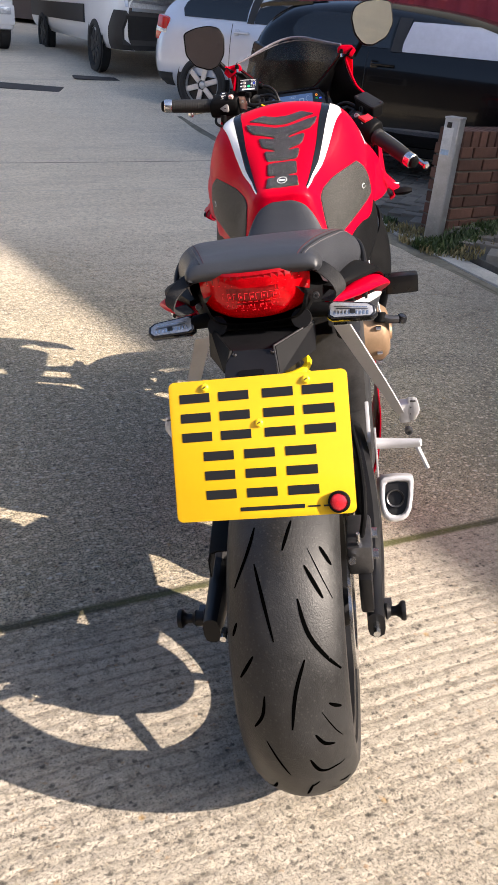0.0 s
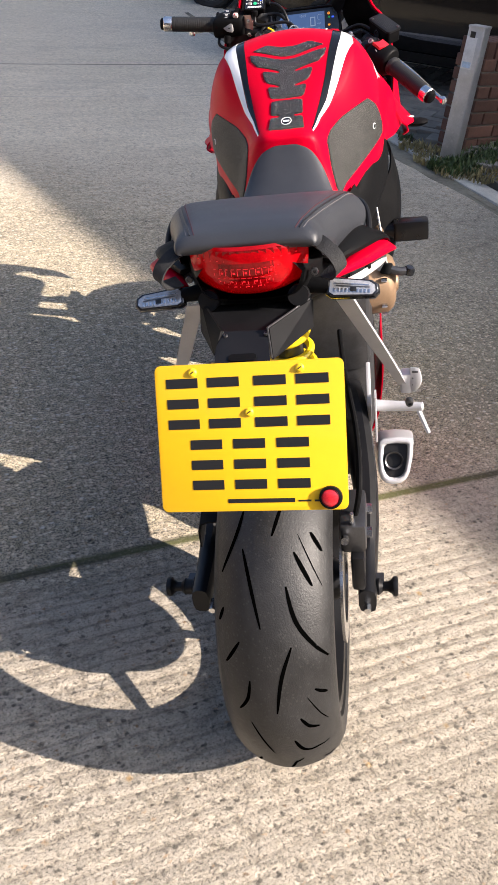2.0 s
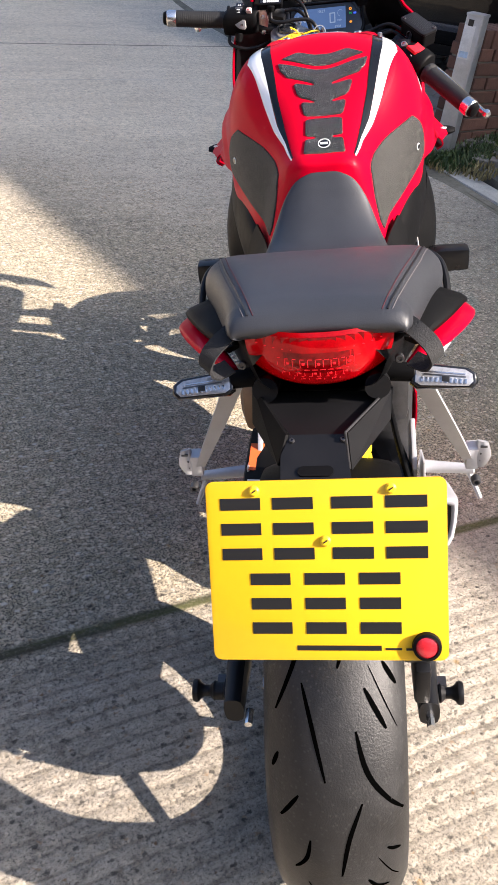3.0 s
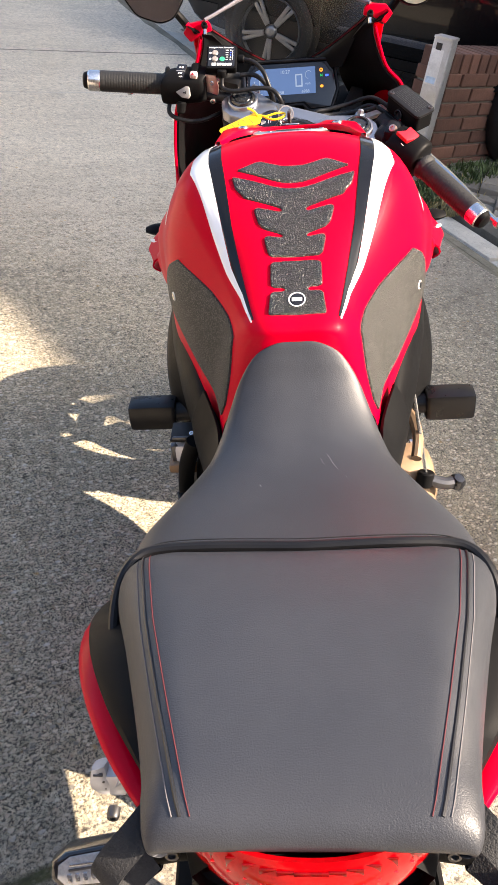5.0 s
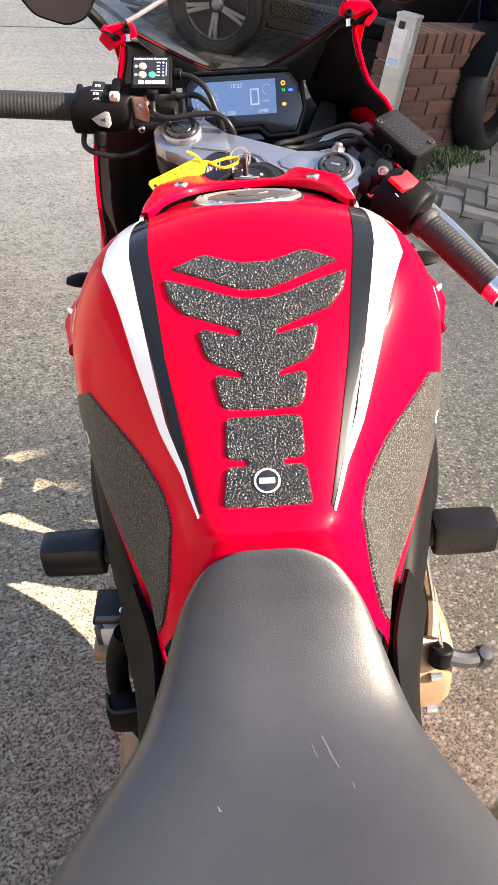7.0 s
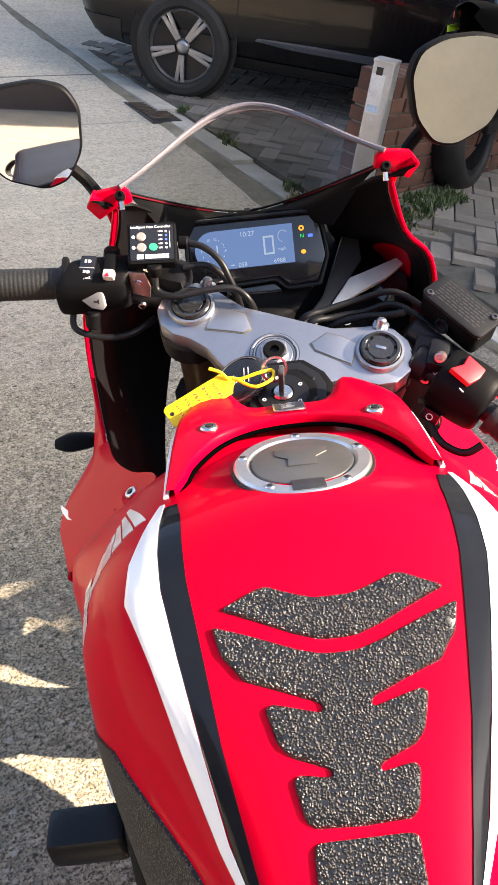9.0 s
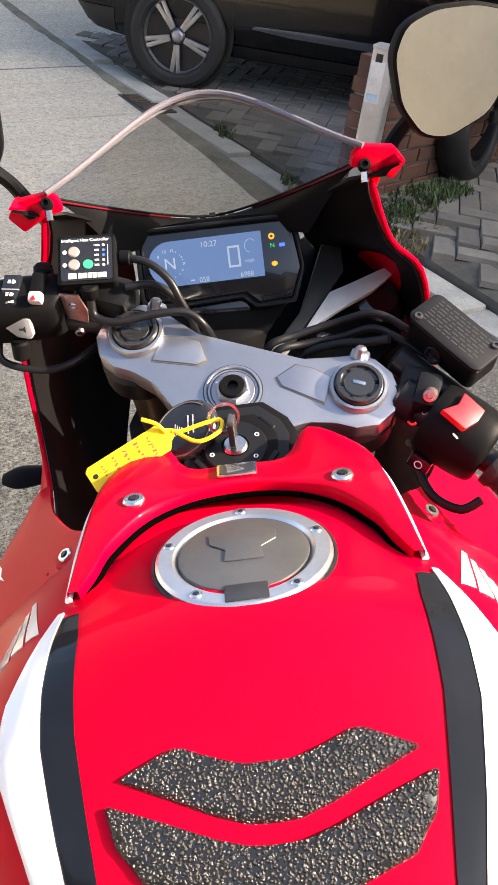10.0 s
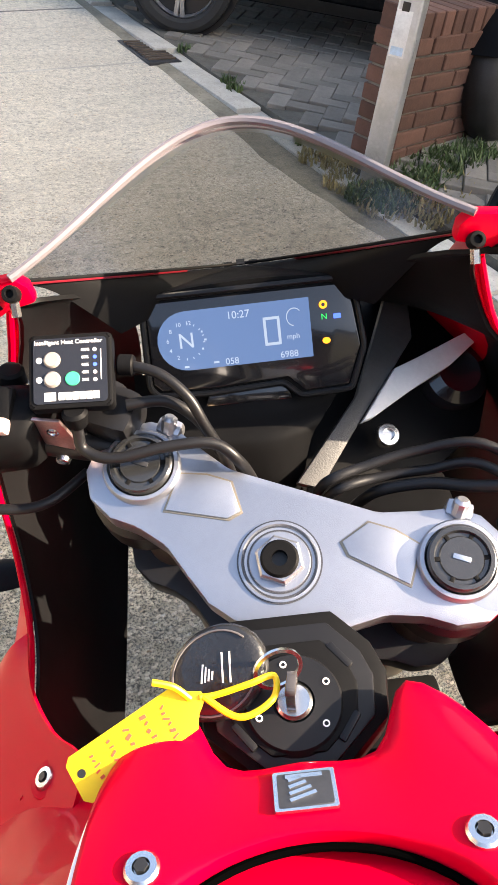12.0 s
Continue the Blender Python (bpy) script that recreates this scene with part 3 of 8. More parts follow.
# fuel tank
tank_rows = [
    [(0, .552, .866), (.035, .553, .866), (.056, .556, .862), (.076, .554, .835), (.096, .553, .798), (.092, .550, .75)],
    [(0, .557, .918), (.035, .558, .918), (.058, .563, .908), (.078, .572, .872), (.100, .570, .806), (.096, .568, .75)],
    [(0, .563, .942), (.036, .564, .942), (.060, .574, .932), (.081, .592, .898), (.105, .600, .822), (.102, .596, .75)],
    [(0, .60, .962), (.043, .600, .961), (.070, .606, .946), (.090, .620, .905), (.115, .625, .835), (.117, .62, .755)],
    [(0, .665, .998), (.055, .665, .996), (.090, .668, .978), (.114, .670, .935), (.135, .668, .862), (.134, .665, .77)],
    [(0, .750, 1.046), (.078, .750, 1.043), (.128, .752, 1.030), (.154, .752, .985), (.169, .750, .915), (.166, .745, .80)],
    [(0, .812, 1.077), (.080, .812, 1.068), (.136, .813, 1.045), (.172, .812, .988), (.185, .810, .92), (.182, .805, .81)],
    [(0, .880, 1.066), (.075, .880, 1.058), (.122, .880, 1.040), (.165, .878, .990), (.196, .880, .930), (.190, .872, .83)],
    [(0, .945, 1.042), (.070, .945, 1.040), (.104, .945, 1.022), (.152, .947, .983), (.212, .950, .915), (.215, .945, .83)],
    [(0, 1.005, 1.000), (.055, 1.005, 1.000), (.085, 1.005, .980), (.125, 1.010, .948), (.190, 1.015, .900), (.236, 1.02, .84)],
    [(0, 1.045, .900), (.055, 1.045, .900), (.085, 1.05, .900), (.115, 1.06, .900), (.170, 1.07, .880), (.236, 1.08, .82)],
]
# the back of the tank drops steeper than a plain curve through the rows
TANK_LIFT = ((.550, .0), (.565, -.010), (.600, -.012), (.665, -.002), (.750, .010), (.812, .005), (.880, .0), (1.1, .0))


def tank_point(k, p):
    return (p[0], p[1], p[2] + (1, 1, 1, .6, .1, 0)[k] * float(np.interp(p[1], *zip(*TANK_LIFT))))


tank_rows = [[tank_point(k, p) for k, p in enumerate(r)] for r in tank_rows]
tank_bm = skin([both(r) for r in tank_rows], 5, 6)
TANK = tree_of(tank_bm)
tank = part("fuel_tank", tank_bm, RED, bike, "glossy red painted fuel tank", sharp=60)

# stripes on the tank: white outside, black inside
for s in SIDES:
    white = [(.578, .0510, .0525), (.614, .0620, .0650), (.65, .0765, .0825), (.695, .0885, .1005), (.735, .0980, .1150), (.772, .1055, .1300), (.80, .1070, .1270), (.83, .1060, .116), (.855, .1035, .107)]
    dark = [(.580, .0495, .0510), (.64, .0640, .0730), (.69, .0755, .0870), (.736, .0825, .0983), (.775, .0885, .1060), (.80, .0900, .1070), (.83, .0910, .1060), (.85, .094, .1035)]
    for nm, rows, mt, lb in (("stripe", white, WHITE_STRIPE, "white stripe decal"), ("stripe", dark, BLACK_STRIPE, "black stripe decal")):
        rr = [(v, a * s, b * s) if s > 0 else (v, -b, -a) for v, a, b in rows]
        part(nm, wrap(rr, TANK, (0, 0, -1), 0.0015 if mt is WHITE_STRIPE else 0.0009, cols=10, steps=12), mt, tank, lb, sharp=60)

# rubber tank pad in three pieces
def eased(poly, r):
    """A closed outline with its corners rounded off."""
    out = []
    for k, p in enumerate(poly):
        p, a, b = Vector(p), Vector(poly[k - 1]), Vector(poly[(k + 1) % len(poly)])
        d0, d1 = min(r, (a - p).length * .4), min(r, (b - p).length * .4)
        q0, q1 = p + (a - p).normalized() * d0, p + (b - p).normalized() * d1
        for j in range(4):
            t = j / 3
            out.append(q0 * (1 - t) ** 2 + p * 2 * t * (1 - t) + q1 * t ** 2)
    return out


def moulded_pad(half, shift, thick, step=.009):
    """A pad laid on the tank: the right half of its outline (x, y), mirrored and moved sideways by shift."""
    poly = eased([(x, y) for x, y in half] + [(-x, y) for x, y in half[::-1] if x > 1e-6], .0028)
    bm = bmesh.new()
    bm.faces.new([bm.verts.new((p.x + shift, p.y, 0)) for p in poly])
    for axis in (0, 1):
        vals = [v.co[axis] for v in bm.verts]
        k = min(vals) + step
        while k < max(vals):
            co, no = V(0, 0, 0), V(0, 0, 0)
            co[axis], no[axis] = k, 1
            bmesh.ops.bisect_plane(bm, geom=bm.verts[:] + bm.edges[:] + bm.faces[:], plane_co=co, plane_no=no)
            k += step
    bmesh.ops.triangulate(bm, faces=bm.faces[:])
    bmesh.ops.inset_region(bm, faces=bm.faces[:], thickness=.0012, use_boundary=True, use_even_offset=False)
    rim = {v for e in bm.edges if e.is_boundary for v in e.verts}
    for v in bm.verts:
        h = TANK.ray_cast(V(v.co.x, v.co.y, 2), V(0, 0, -1))
        n = h[1] if h[1].z > 0 else -h[1]
        v.co = h[0] + n * (thick * .55 if v in rim else thick)
    got = bmesh.ops.extrude_edge_only(bm, edges=[e for e in bm.edges if e.is_boundary])
    bmesh.ops.translate(bm, verts=[e for e in got["geom"] if isinstance(e, bmesh.types.BMVert)], vec=(0, 0, -0.004))
    return bm


PAD_SHIFT = .002
PAD_FRONT = [(0, .7535), (.012, .7535), (.028, .7580), (.0405, .7625), (.046, .7620), (.0705, .7535), (.028, .7370), (.012, .7325), (0, .7320)]
PAD_MIDDLE = [(0, .7245), (.012, .7250), (.027, .7285), (.0770, .7455), (.0725, .7300), (.0665, .7240), (.0610, .7170), (.0165, .7025), (.0142, .6995), (.0165, .6975), (.0455, .7040), (.0495, .7020), (.0440, .6855), (.0375, .6795),
              (.0158, .6725), (.0140, .6700), (.0158, .6682), (.0340, .6710), (.0375, .6685), (.0335, .6515), (.0285, .6472), (0, .6465)]
PAD_REAR = [(0, .6412), (.0265, .6410), (.0305, .6390), (.0310, .6160), (.0275, .6135), (.0155, .6130), (.0130, .6106), (.0155, .6082), (.0280, .6080), (.0315, .6055), (.0340, .5810), (.0310, .5785), (0, .5780)]
part("tank_pad", moulded_pad(PAD_FRONT, PAD_SHIFT, .0024), PAD, tank, "black rough rubber tank pad, swept front piece", sharp=50)
part("tank_pad", moulded_pad(PAD_MIDDLE, PAD_SHIFT, .0024), PAD, tank, "black rough rubber tank pad, stepped middle piece", sharp=50)
part("tank_pad", moulded_pad(PAD_REAR, PAD_SHIFT, .0024), PAD, tank, "black rough rubber tank pad, notched rear piece", sharp=50)
hit = TANK.ray_cast(V(PAD_SHIFT, .597, 2), V(0, 0, -1))
face = align(hit[0] + hit[1] * .0024, hit[0] + hit[1])
badge = part("badge", lathe([(0, .0012), (.0098, .0012), (.0105, .0008), (.0105, 0)], face, 28), BLACK_GLOSS, tank, "round black badge with white rim")
part("badge_ring", lathe([(.0088, .0011), (.0088, .0017), (.0102, .0017), (.0102, .0011)], face, 28), WHITE_PLASTIC, badge)
part("badge_mark", slab([(-.006, -.0022), (.006, -.0022), (.006, .0022), (-.006, .0022)], .0018, face @ pose(0, 0, 0, 0, 0, 0)), WHITE_PLASTIC, badge)

# knee pads on the sides of the tank
for s in SIDES:
    rows = [(.566, .812, .826), (.58, .815, .868), (.594, .818, .906), (.62, .826, .922), (.66, .838, .936), (.70, .848, .945), (.732, .856, .951), (.755, .861, .935), (.78, .866, .908), (.796, .870, .884)]
    knee = part("knee_pad", wrap(rows, TANK, (-s, 0, 0), 0.0022, cols=8, axes=(2, 1)), KNEE, tank, "black textured rubber knee pad")
    h = TANK.ray_cast(V(s, .738, .896), V(-s, 0, 0))
    part("badge", lathe([(0, .001), (.006, .001), (.0065, 0)], align(h[0] + h[1] * .0022, h[0] + h[1]) @ Matrix.Diagonal((1.2, .9, 1, 1)), 20), WHITE_PLASTIC, knee, "small oval badge")
    part("badge_mark", lathe([(0, .0014), (.0048, .0014), (.005, 0)], align(h[0] + h[1] * .0022, h[0] + h[1]) @ Matrix.Diagonal((1.2, .9, 1, 1)), 20), BLACK_GLOSS, knee)

# wing marks on the tank's shoulders, a fan of plain white bars
for s in SIDES:
    for k in range(6):
        lo = .122 + k * .0098
        v0, v1 = .845 - k * .003, .908 - k * .006
        rows = []
        for t in (0, .25, .5, .75, 1):
            c = lo * (1 - t) + (.141 + k * .0042) * t
            h = .0019 + .0026 * (1 - t)
            rows.append((v0 + (v1 - v0) * t, (c - h) * s, (c + h) * s) if s > 0 else (v0 + (v1 - v0) * t, -c - h, -c + h))
        part("wing_mark", wrap(rows, TANK, (0, 0, -1), 0.0007, cols=2), WHITE_STRIPE, tank, "white wing-shaped mark")
    for k in range(5):
        v = .842 + k * .013 - .035
        c = .173 + k * .0012
        rows = [(v, (c - .004) * s, (c + .004) * s), (v + .009, (c - .004) * s, (c + .004) * s)] if s > 0 else [(v, -c - .004, -c + .004), (v + .009, -c - .004, -c + .004)]
        part("brand_bar", wrap(rows, TANK, (0, 0, -1), 0.0007, cols=2), WHITE_STRIPE, tank)

# collar over the front of the tank
cap_c, cap_n = V(0, .8745, 1.0665), V(0, .235, .972).normalized()
CAPM = align(cap_c, cap_c + cap_n) @ Matrix.Rotation(math.pi, 4, "Z") @ Matrix.Diagonal((.91, .91, .75, 1))
inner_line = ((0, .948), (.033, .942), (.060, .926), (.080, .899), (.088, .880), (.096, .866))
outer_line = ((0, .987), (.034, .989), (.055, 1.024), (.087, .996), (.097, .948), (.1035, .866))


def collar_z(y):
    return float(np.interp(y, (.85, .90, .9415, .972, 1.0), (1.0660, 1.0655, 1.0600, 1.0520, 1.041)))


collar_rows = []
for k in range(-5, 6):
    (ix, iy), (ox, oy) = inner_line[abs(k)], outer_line[abs(k)]
    s = -1 if k < 0 else 1
    line = []
    for j, dz in ((0, -.010), (.04, -.002), (.12, 0), (.5, 0), (.88, 0), (.97, -.004), (1, -.016)):
        x, y = ix + (ox - ix) * j, iy + (oy - iy) * j
        line.append((s * x, y, collar_z(y) + dz + {2: .0060, 3: .0045, 4: .0010}.get(abs(k), 0) * min(1, j * 1.3) - .10 * max(0, x - .05) ** 1.0 * .5))
    collar_rows.append(line)
collar_bm = skin(collar_rows, 3, 4)
COLLAR = tree_of(collar_bm)
collar = part("tank_collar", collar_bm, RED, bike, "raised red collar panel in front of the filler cap")
for s in SIDES:
    h = COLLAR.ray_cast(V(.068 * s, .9415, 2), V(0, 0, -1))
    p = h[0] if h[0] else V(.068 * s, .9415, 1.054)
    part("bolt", bolt(p + V(0, 0, .0004), (0, .2, 1), .0075, .0022), STEEL, collar, "bright socket-head bolt")
    part("bolt_socket", lathe([(0, .0032), (.0030, .0032), (.0032, .001)], align(p, p + V(0, .2, 1)), 6), INK, collar)
    part("edge_strip", tube([p2 for p2 in ((.1035 * s, .866, 1.056), (.1010 * s, .905, 1.056), (.0975 * s, .948, 1.050), (.090 * s, .985, 1.040))], .0022), WHITE_STRIPE, collar, "white edge line")
gap = [(sx * x, y - .0015, collar_z(y) - .0085 - .05 * max(0, x - .05)) for sx, seq in ((-1, inner_line[:0:-1]), (1, inner_line)) for x, y in seq]
part("collar_gap", tube(gap, .0019, 8, 4), GROOVE, collar, "dark gap under the collar")
h = COLLAR.ray_cast(V(0, .968, 2), V(0, 0, -1))
em = align(h[0] + V(0, 0, .0005), h[0] + V(0, .35, 1))
emblem = part("emblem", slab(rounded(.027, .021, .001, 2), .0015, em), STEEL, collar, "small rectangular silver emblem plate")
part("emblem_face", slab(rounded(.0235, .0175, .001, 2), .0019, em), DARK_STEEL, emblem)
for k in range(4):
    part("emblem_mark", box((0, 0, 0), (.012 - k * .002, .0018, .0006), m=em @ pose(.001 + k * .001, .004 - k * .0032, .002, 0, 0, 18)), STEEL, emblem)
part("emblem_mark", box((0, 0, 0), (.016, .0022, .0006), m=em @ pose(0, -.0068, .002)), STEEL, emblem)

# filler cap
cap = part("filler_cap", lathe([(.0, .002), (.040, .002), (.0405, -.001), (.043, .003), (.0455, .0055), (.0545, .0052), (.0565, .003), (.0572, -.012)], CAPM, 56), [STEEL], bike, "round fuel filler cap with brushed steel ring and dark lid")
cap.data.materials.clear()
cap.data.materials.append(mat("brushed_cap_ring", (0.60, 0.60, 0.61), 0.32, metal=0.9, noise_scale=60, vary=0.12))
part("cap_gap", lathe([(.0572, .0), (.0572, .0015), (.0590, .001), (.0590, -.006)], CAPM, 48), INK, cap)
lid = part("lid", lathe([(0, .0058), (.0385, .0058), (.0415, .0050), (.0425, .001)], CAPM, 48), mat("dark_grey_lid", (0.13, 0.125, 0.12), 0.36, metal=0.6, noise_scale=30, vary=0.15), cap, "dark grey metal lid")
flap_out = [(-.022, .021), (-.010, .0245), (.010, .0245), (.022, .021), (.0215, .010), (.0115, .002), (.0125, -.011), (-.0125, -.011), (-.0115, .002), (-.0215, .010)]
part("cap_floor", lathe([(0, .0014), (.0475, .0014), (.0478, .0004)], CAPM, 48), BLACK, cap)
part("key_flap", slab(flap_out, .0013, CAPM @ pose(0, 0, .0058), .0007), lid.data.materials[0], lid, "key-hole flap")
part("hinge", box((0, 0, 0), (.026, .016, .004), .001, CAPM @ pose(0, -.044, .0045)), DARK_STEEL, cap)
for k in range(5):
    a = radians(90 + 72 * k)
    p = CAPM @ V(.0505 * math.cos(a), .0505 * math.sin(a), .0052)
    cb = part("bolt", bolt(p, cap_n, .0036, .0010), STEEL, cap)
    part("bolt_socket", lathe([(0, .0013), (.0016, .0013), (.0017, 0)], align(p, p + cap_n), 6), INK, cb)

# seats
rider_rows = []
for y, w, zc, drop in ((.205, .158, .886, .05), (.232, .164, .876, .05), (.262, .168, .862, .055), (.30, .175, .849, .06), (.36, .170, .834, .06), (.42, .142, .828, .06), (.47, .112, .834, .058), (.505, .096, .852, .055), (.53, .084, .876, .05), (.545, .073, .899, .045), (.553, .062, .913, .03), (.556, .050, .917, .02)):
    rider_rows.append(both([(0, y, zc), (w * .45, y, zc - .001), (w * .78, y, zc - .010), (w * .96, y - .002, zc - .028), (w * 1.02, y - .004, zc - .028 - drop * .6), (w * .96, y - .004, zc - .03 - drop)]))
rider_bm = skin(rider_rows, 4, 6)
RIDER = tree_of(rider_bm)
rider = part("rider_seat", rider_bm, SEAT, bike, "black vinyl rider seat with worn sheen", sharp=60)
SCUFF = mat("pale_scuff", (0.20, 0.20, 0.20), 0.7, noise_scale=400, vary=0.5)
for x0, y0, x1, y1, w in ((.030, .452, .040, .428, .0012), (.022, .447, .026, .436, .0007), (-.045, .405, -.042, .401, .0012), (.048, .418, .049, .413, .0010), (.030, .300, .033, .297, .0010), (-.012, .318, -.010, .316, .0012), (.07, .275, .074, .272, .0012)):
    line = []
    for k in range(5):
        h = RIDER.ray_cast(V(x0 + (x1 - x0) * k / 4, y0 + (y1 - y0) * k / 4 + .0008 * math.sin(k * 2.1), 2), V(0, 0, -1))
        if h[0]:
            line.append(h[0] - V(0, 0, w * .35))
    if len(line) > 2:
        part("scuff", tube(line, w * .5, 5, 2), SCUFF, rider, "pale scuff mark")
pil_rows = []
for y, w, zc, dr in ((-.030, .080, .929, .0), (-.035, .085, .936, .004), (-.034, .089, .943, .010), (-.025, .093, .951, .020), (-.008, .097, .956, .032), (.010, .100, .958, .040), (.05, .110, .958, .05), (.12, .130, .950, .05), (.170, .146, .939, .05), (.200, .150, .930, .05), (.217, .147, .919, .045), (.227, .140, .907, .045), (.232, .134, .88, .04), (.232, .130, .85, .02)):
    c_ = .008 * max(0, min(1, (y - .12) / .09))
    f_ = max(.15, min(1, (y + .032) / .045))
    pil_rows.append(both([(0, y - c_, zc), (w * .5, y - c_ * .7, zc - .001 * f_), (w * .80, y - c_ * .3, zc - .005 * f_), (w * .96, y, zc - .008 * f_ - dr * .3), (w, y, zc - .010 * f_ - dr * .8), (w * .95, y, zc - .012 * f_ - dr * 1.15)]))
pil_bm = skin(pil_rows, 4, 5)
PIL = tree_of(pil_bm)
pillion = part("pillion_seat", pil_bm, SEAT, bike, "black vinyl pillion seat with red-stitched sides", sharp=60)
for s in SIDES:
    for off, th in ((0, THREAD), (.010, THREAD_GREY), (.0055, INK)):
        pts = []
        for k in range(26):
            y = -.024 + .2375 * k / 25
            x = (np.interp(y, (-.034, -.02, .05, .12, .185, .214), (.060, .066, .086, .105, .119, .124)) + off) * s
            h = PIL.ray_cast(V(x, y, 2), V(0, 0, -1))
            if h[0]:
                pts.append(h[0] + V(0, 0, .0003))
        part("stitching", tube(pts, .00045 if th is not INK else .0011, 6, 2), th, pillion)
half_roll = [(.010, .221, .9135), (.07, .224, .9125), (.115, .227, .908), (.136, .222, .905), (.148, .204, .899), (.153, .18, .884), (.152, .15, .862), (.150, .11, .84)]
part("piping", tube([mirrored(p) for p in half_roll[::-1]] + half_roll, .0046, 10, 5), BLACK_SATIN, pillion, "black rolled piping round the seat's front edge")
part("stitching", tube([(x * .985, y + .013, z - .004) for x, y, z in [mirrored(p) for p in half_roll[3::-1]] + half_roll[:4]], .0006, 5, 5), INK, pillion)
# grab straps at the rear corners
for s in SIDES:
    pts = [(.084, -.004, .930), (.098, -.022, .926), (.112, -.033, .915), (.1175, -.036, .901), (.111, -.031, .890), (.096, -.014, .888)]
    part("grab_strap", ribbon(flip(pts, s), (s * .62, .56, .42), .019, .0013), WEBBING, bike, "black webbing grab strap loop")

# tail cowl: dark body with red and white wing panels
cowl_rows = []
for y, w, z1, z0 in ((-.030, .066, .918, .868), (.03, .085, .918, .835), (.10, .108, .908, .81), (.19, .130, .865, .79), (.27, .135, .838, .77), (.36, .13, .815, .75)):
    cowl_rows.append(both([(0, y, z1), (w * .7, y, z1 - .002), (w, y, z1 - .018), (w * 1.02, y, (z0 + z1) / 2), (w * .8, y, z0), (0, y, z0 - .005)]))
part("tail_cowl", skin(cowl_rows, 4, 5), BLACK, bike, "matt black plastic tail cowl")
for s in SIDES:
    red = [[(.092, .015, .868), (.100, .012, .872), (.102, .014, .864), (.092, .020, .858)], [(.120, .08, .866), (.142, .072, .867), (.146, .076, .856), (.122, .086, .849)], [(.150, .15, .862), (.178, .15, .855), (.181, .153, .844), (.150, .158, .838)], [(.165, .215, .848), (.188, .222, .830), (.190, .225, .820), (.160, .23, .814)], [(.135, .29, .815), (.165, .29, .800), (.165, .295, .785), (.135, .295, .78)], [(.115, .36, .79), (.130, .365, .78), (.129, .37, .77), (.115, .37, .765)]]
    panel = part("tail_panel", skin([flip(r, s) for r in red], 4, 4, closed=True, cap=True), RED, bike, "red tail side panel")
    wh = [[(.094, .022, .848), (.100, .022, .852), (.099, .026, .844)], [(.124, .082, .836), (.136, .082, .844), (.136, .088, .830)], [(.150, .150, .826), (.166, .152, .834), (.165, .158, .820)], [(.168, .205, .812), (.178, .208, .816), (.176, .212, .808)]]
    part("panel_flash", skin([flip(r, s) for r in wh], 3, 4, closed=True, cap=True), WHITE_STRIPE, panel, "white flash on the panel")
    dk = [[(.085, .04, .886), (.105, .035, .884), (.105, .045, .872)], [(.100, .10, .896), (.140, .095, .884), (.142, .10, .872)], [(.115, .17, .892), (.168, .165, .874), (.170, .17, .860)], [(.12, .24, .84), (.176, .235, .835), (.176, .24, .825)], [(.11, .32, .80), (.14, .32, .80), (.14, .32, .79)]]
    part("tail_trim", skin([flip(r, s) for r in dk], 3, 4, closed=True, cap=True), BLACK, bike, "black trim over the tail panel")

# tail light
tl_rows = []
for z, w, y0, bulge in ((.936, .0730, -.026, .012), (.926, .0745, -.027, .016), (.908, .0735, -.027, .018), (.894, .0700, -.024, .018), (.881, .0630, -.019, .016), (.873, .0530, -.013, .012)):
    tl_rows.append([(w * k / 6, y0 - bulge * (1 - (k / 6) ** 2) + .020 * (abs(k) / 6) ** 3, z) for k in range(-6, 7)])
tail = part("tail_light", skin(tl_rows, 2, 4, thick=-.004), TAIL_RED, bike, "wide red tail light, glowing softly", sharp=60)
TAILT = tree_of(skin(tl_rows, 2, 4))


def lens_bar(x, z, w, h, mt, lift=.0012, nm="lens_rib"):
    lift += .0034
    hit = TAILT.ray_cast(V(x, -1, z), V(0, 1, 0))
    if hit[0]:
        part(nm, box((0, 0, 0), (w, .001, h), .0003, Matrix.Translation(hit[0] - V(0, lift - .001, 0))), mt, tail)


LED_RED = mat("led_dot", (0.7, 0.01, 0.02), 0.3, spec=0.3, emit=(1.0, 0.012, 0.02, 0.10))
bm = bmesh.new()
rows = []
for z, w in ((.9185, .046), (.912, .0455), (.904, .043), (.896, .038), (.888, .031), (.8845, .024)):
    rows.append([bm.verts.new(TAILT.ray_cast(V(w * k / 8, -1, z), V(0, 1, 0))[0] - V(0, .0044, 0)) for k in range(-8, 9)])
for r0, r1 in zip(rows, rows[1:]):
    for k in range(16):
        bm.faces.new((r0[k], r0[k + 1], r1[k + 1], r1[k]))
part("lens_core", bm, TAIL_DARK, tail, "darker inner lens with rows of small segments", sharp=60)
for row, z, n, w, h in ((0, .9115, 11, .0062, .0095), (1, .8990, 10, .0058, .0085), (2, .8895, 7, .0052, .0052)):
    for k in range(n):
        x = (k - (n - 1) / 2) * .0078
        lens_bar(x, z, w, .0008, LED_RED, .0016)
        lens_bar(x - w / 2, z - h / 2, .0008, h * .9, LED_RED, .0016)
        if (k + row) % 2:
            lens_bar(x, z - h * .55, .0030, .0026, LED_RED, .0018)
for z, h, mt in ((.9285, .011, TAIL_DARK), (.9215, .0010, LED_RED)):
    for k in range(14):
        lens_bar((k - 6.5) * .0092, z, .0093, h, mt, .0004)

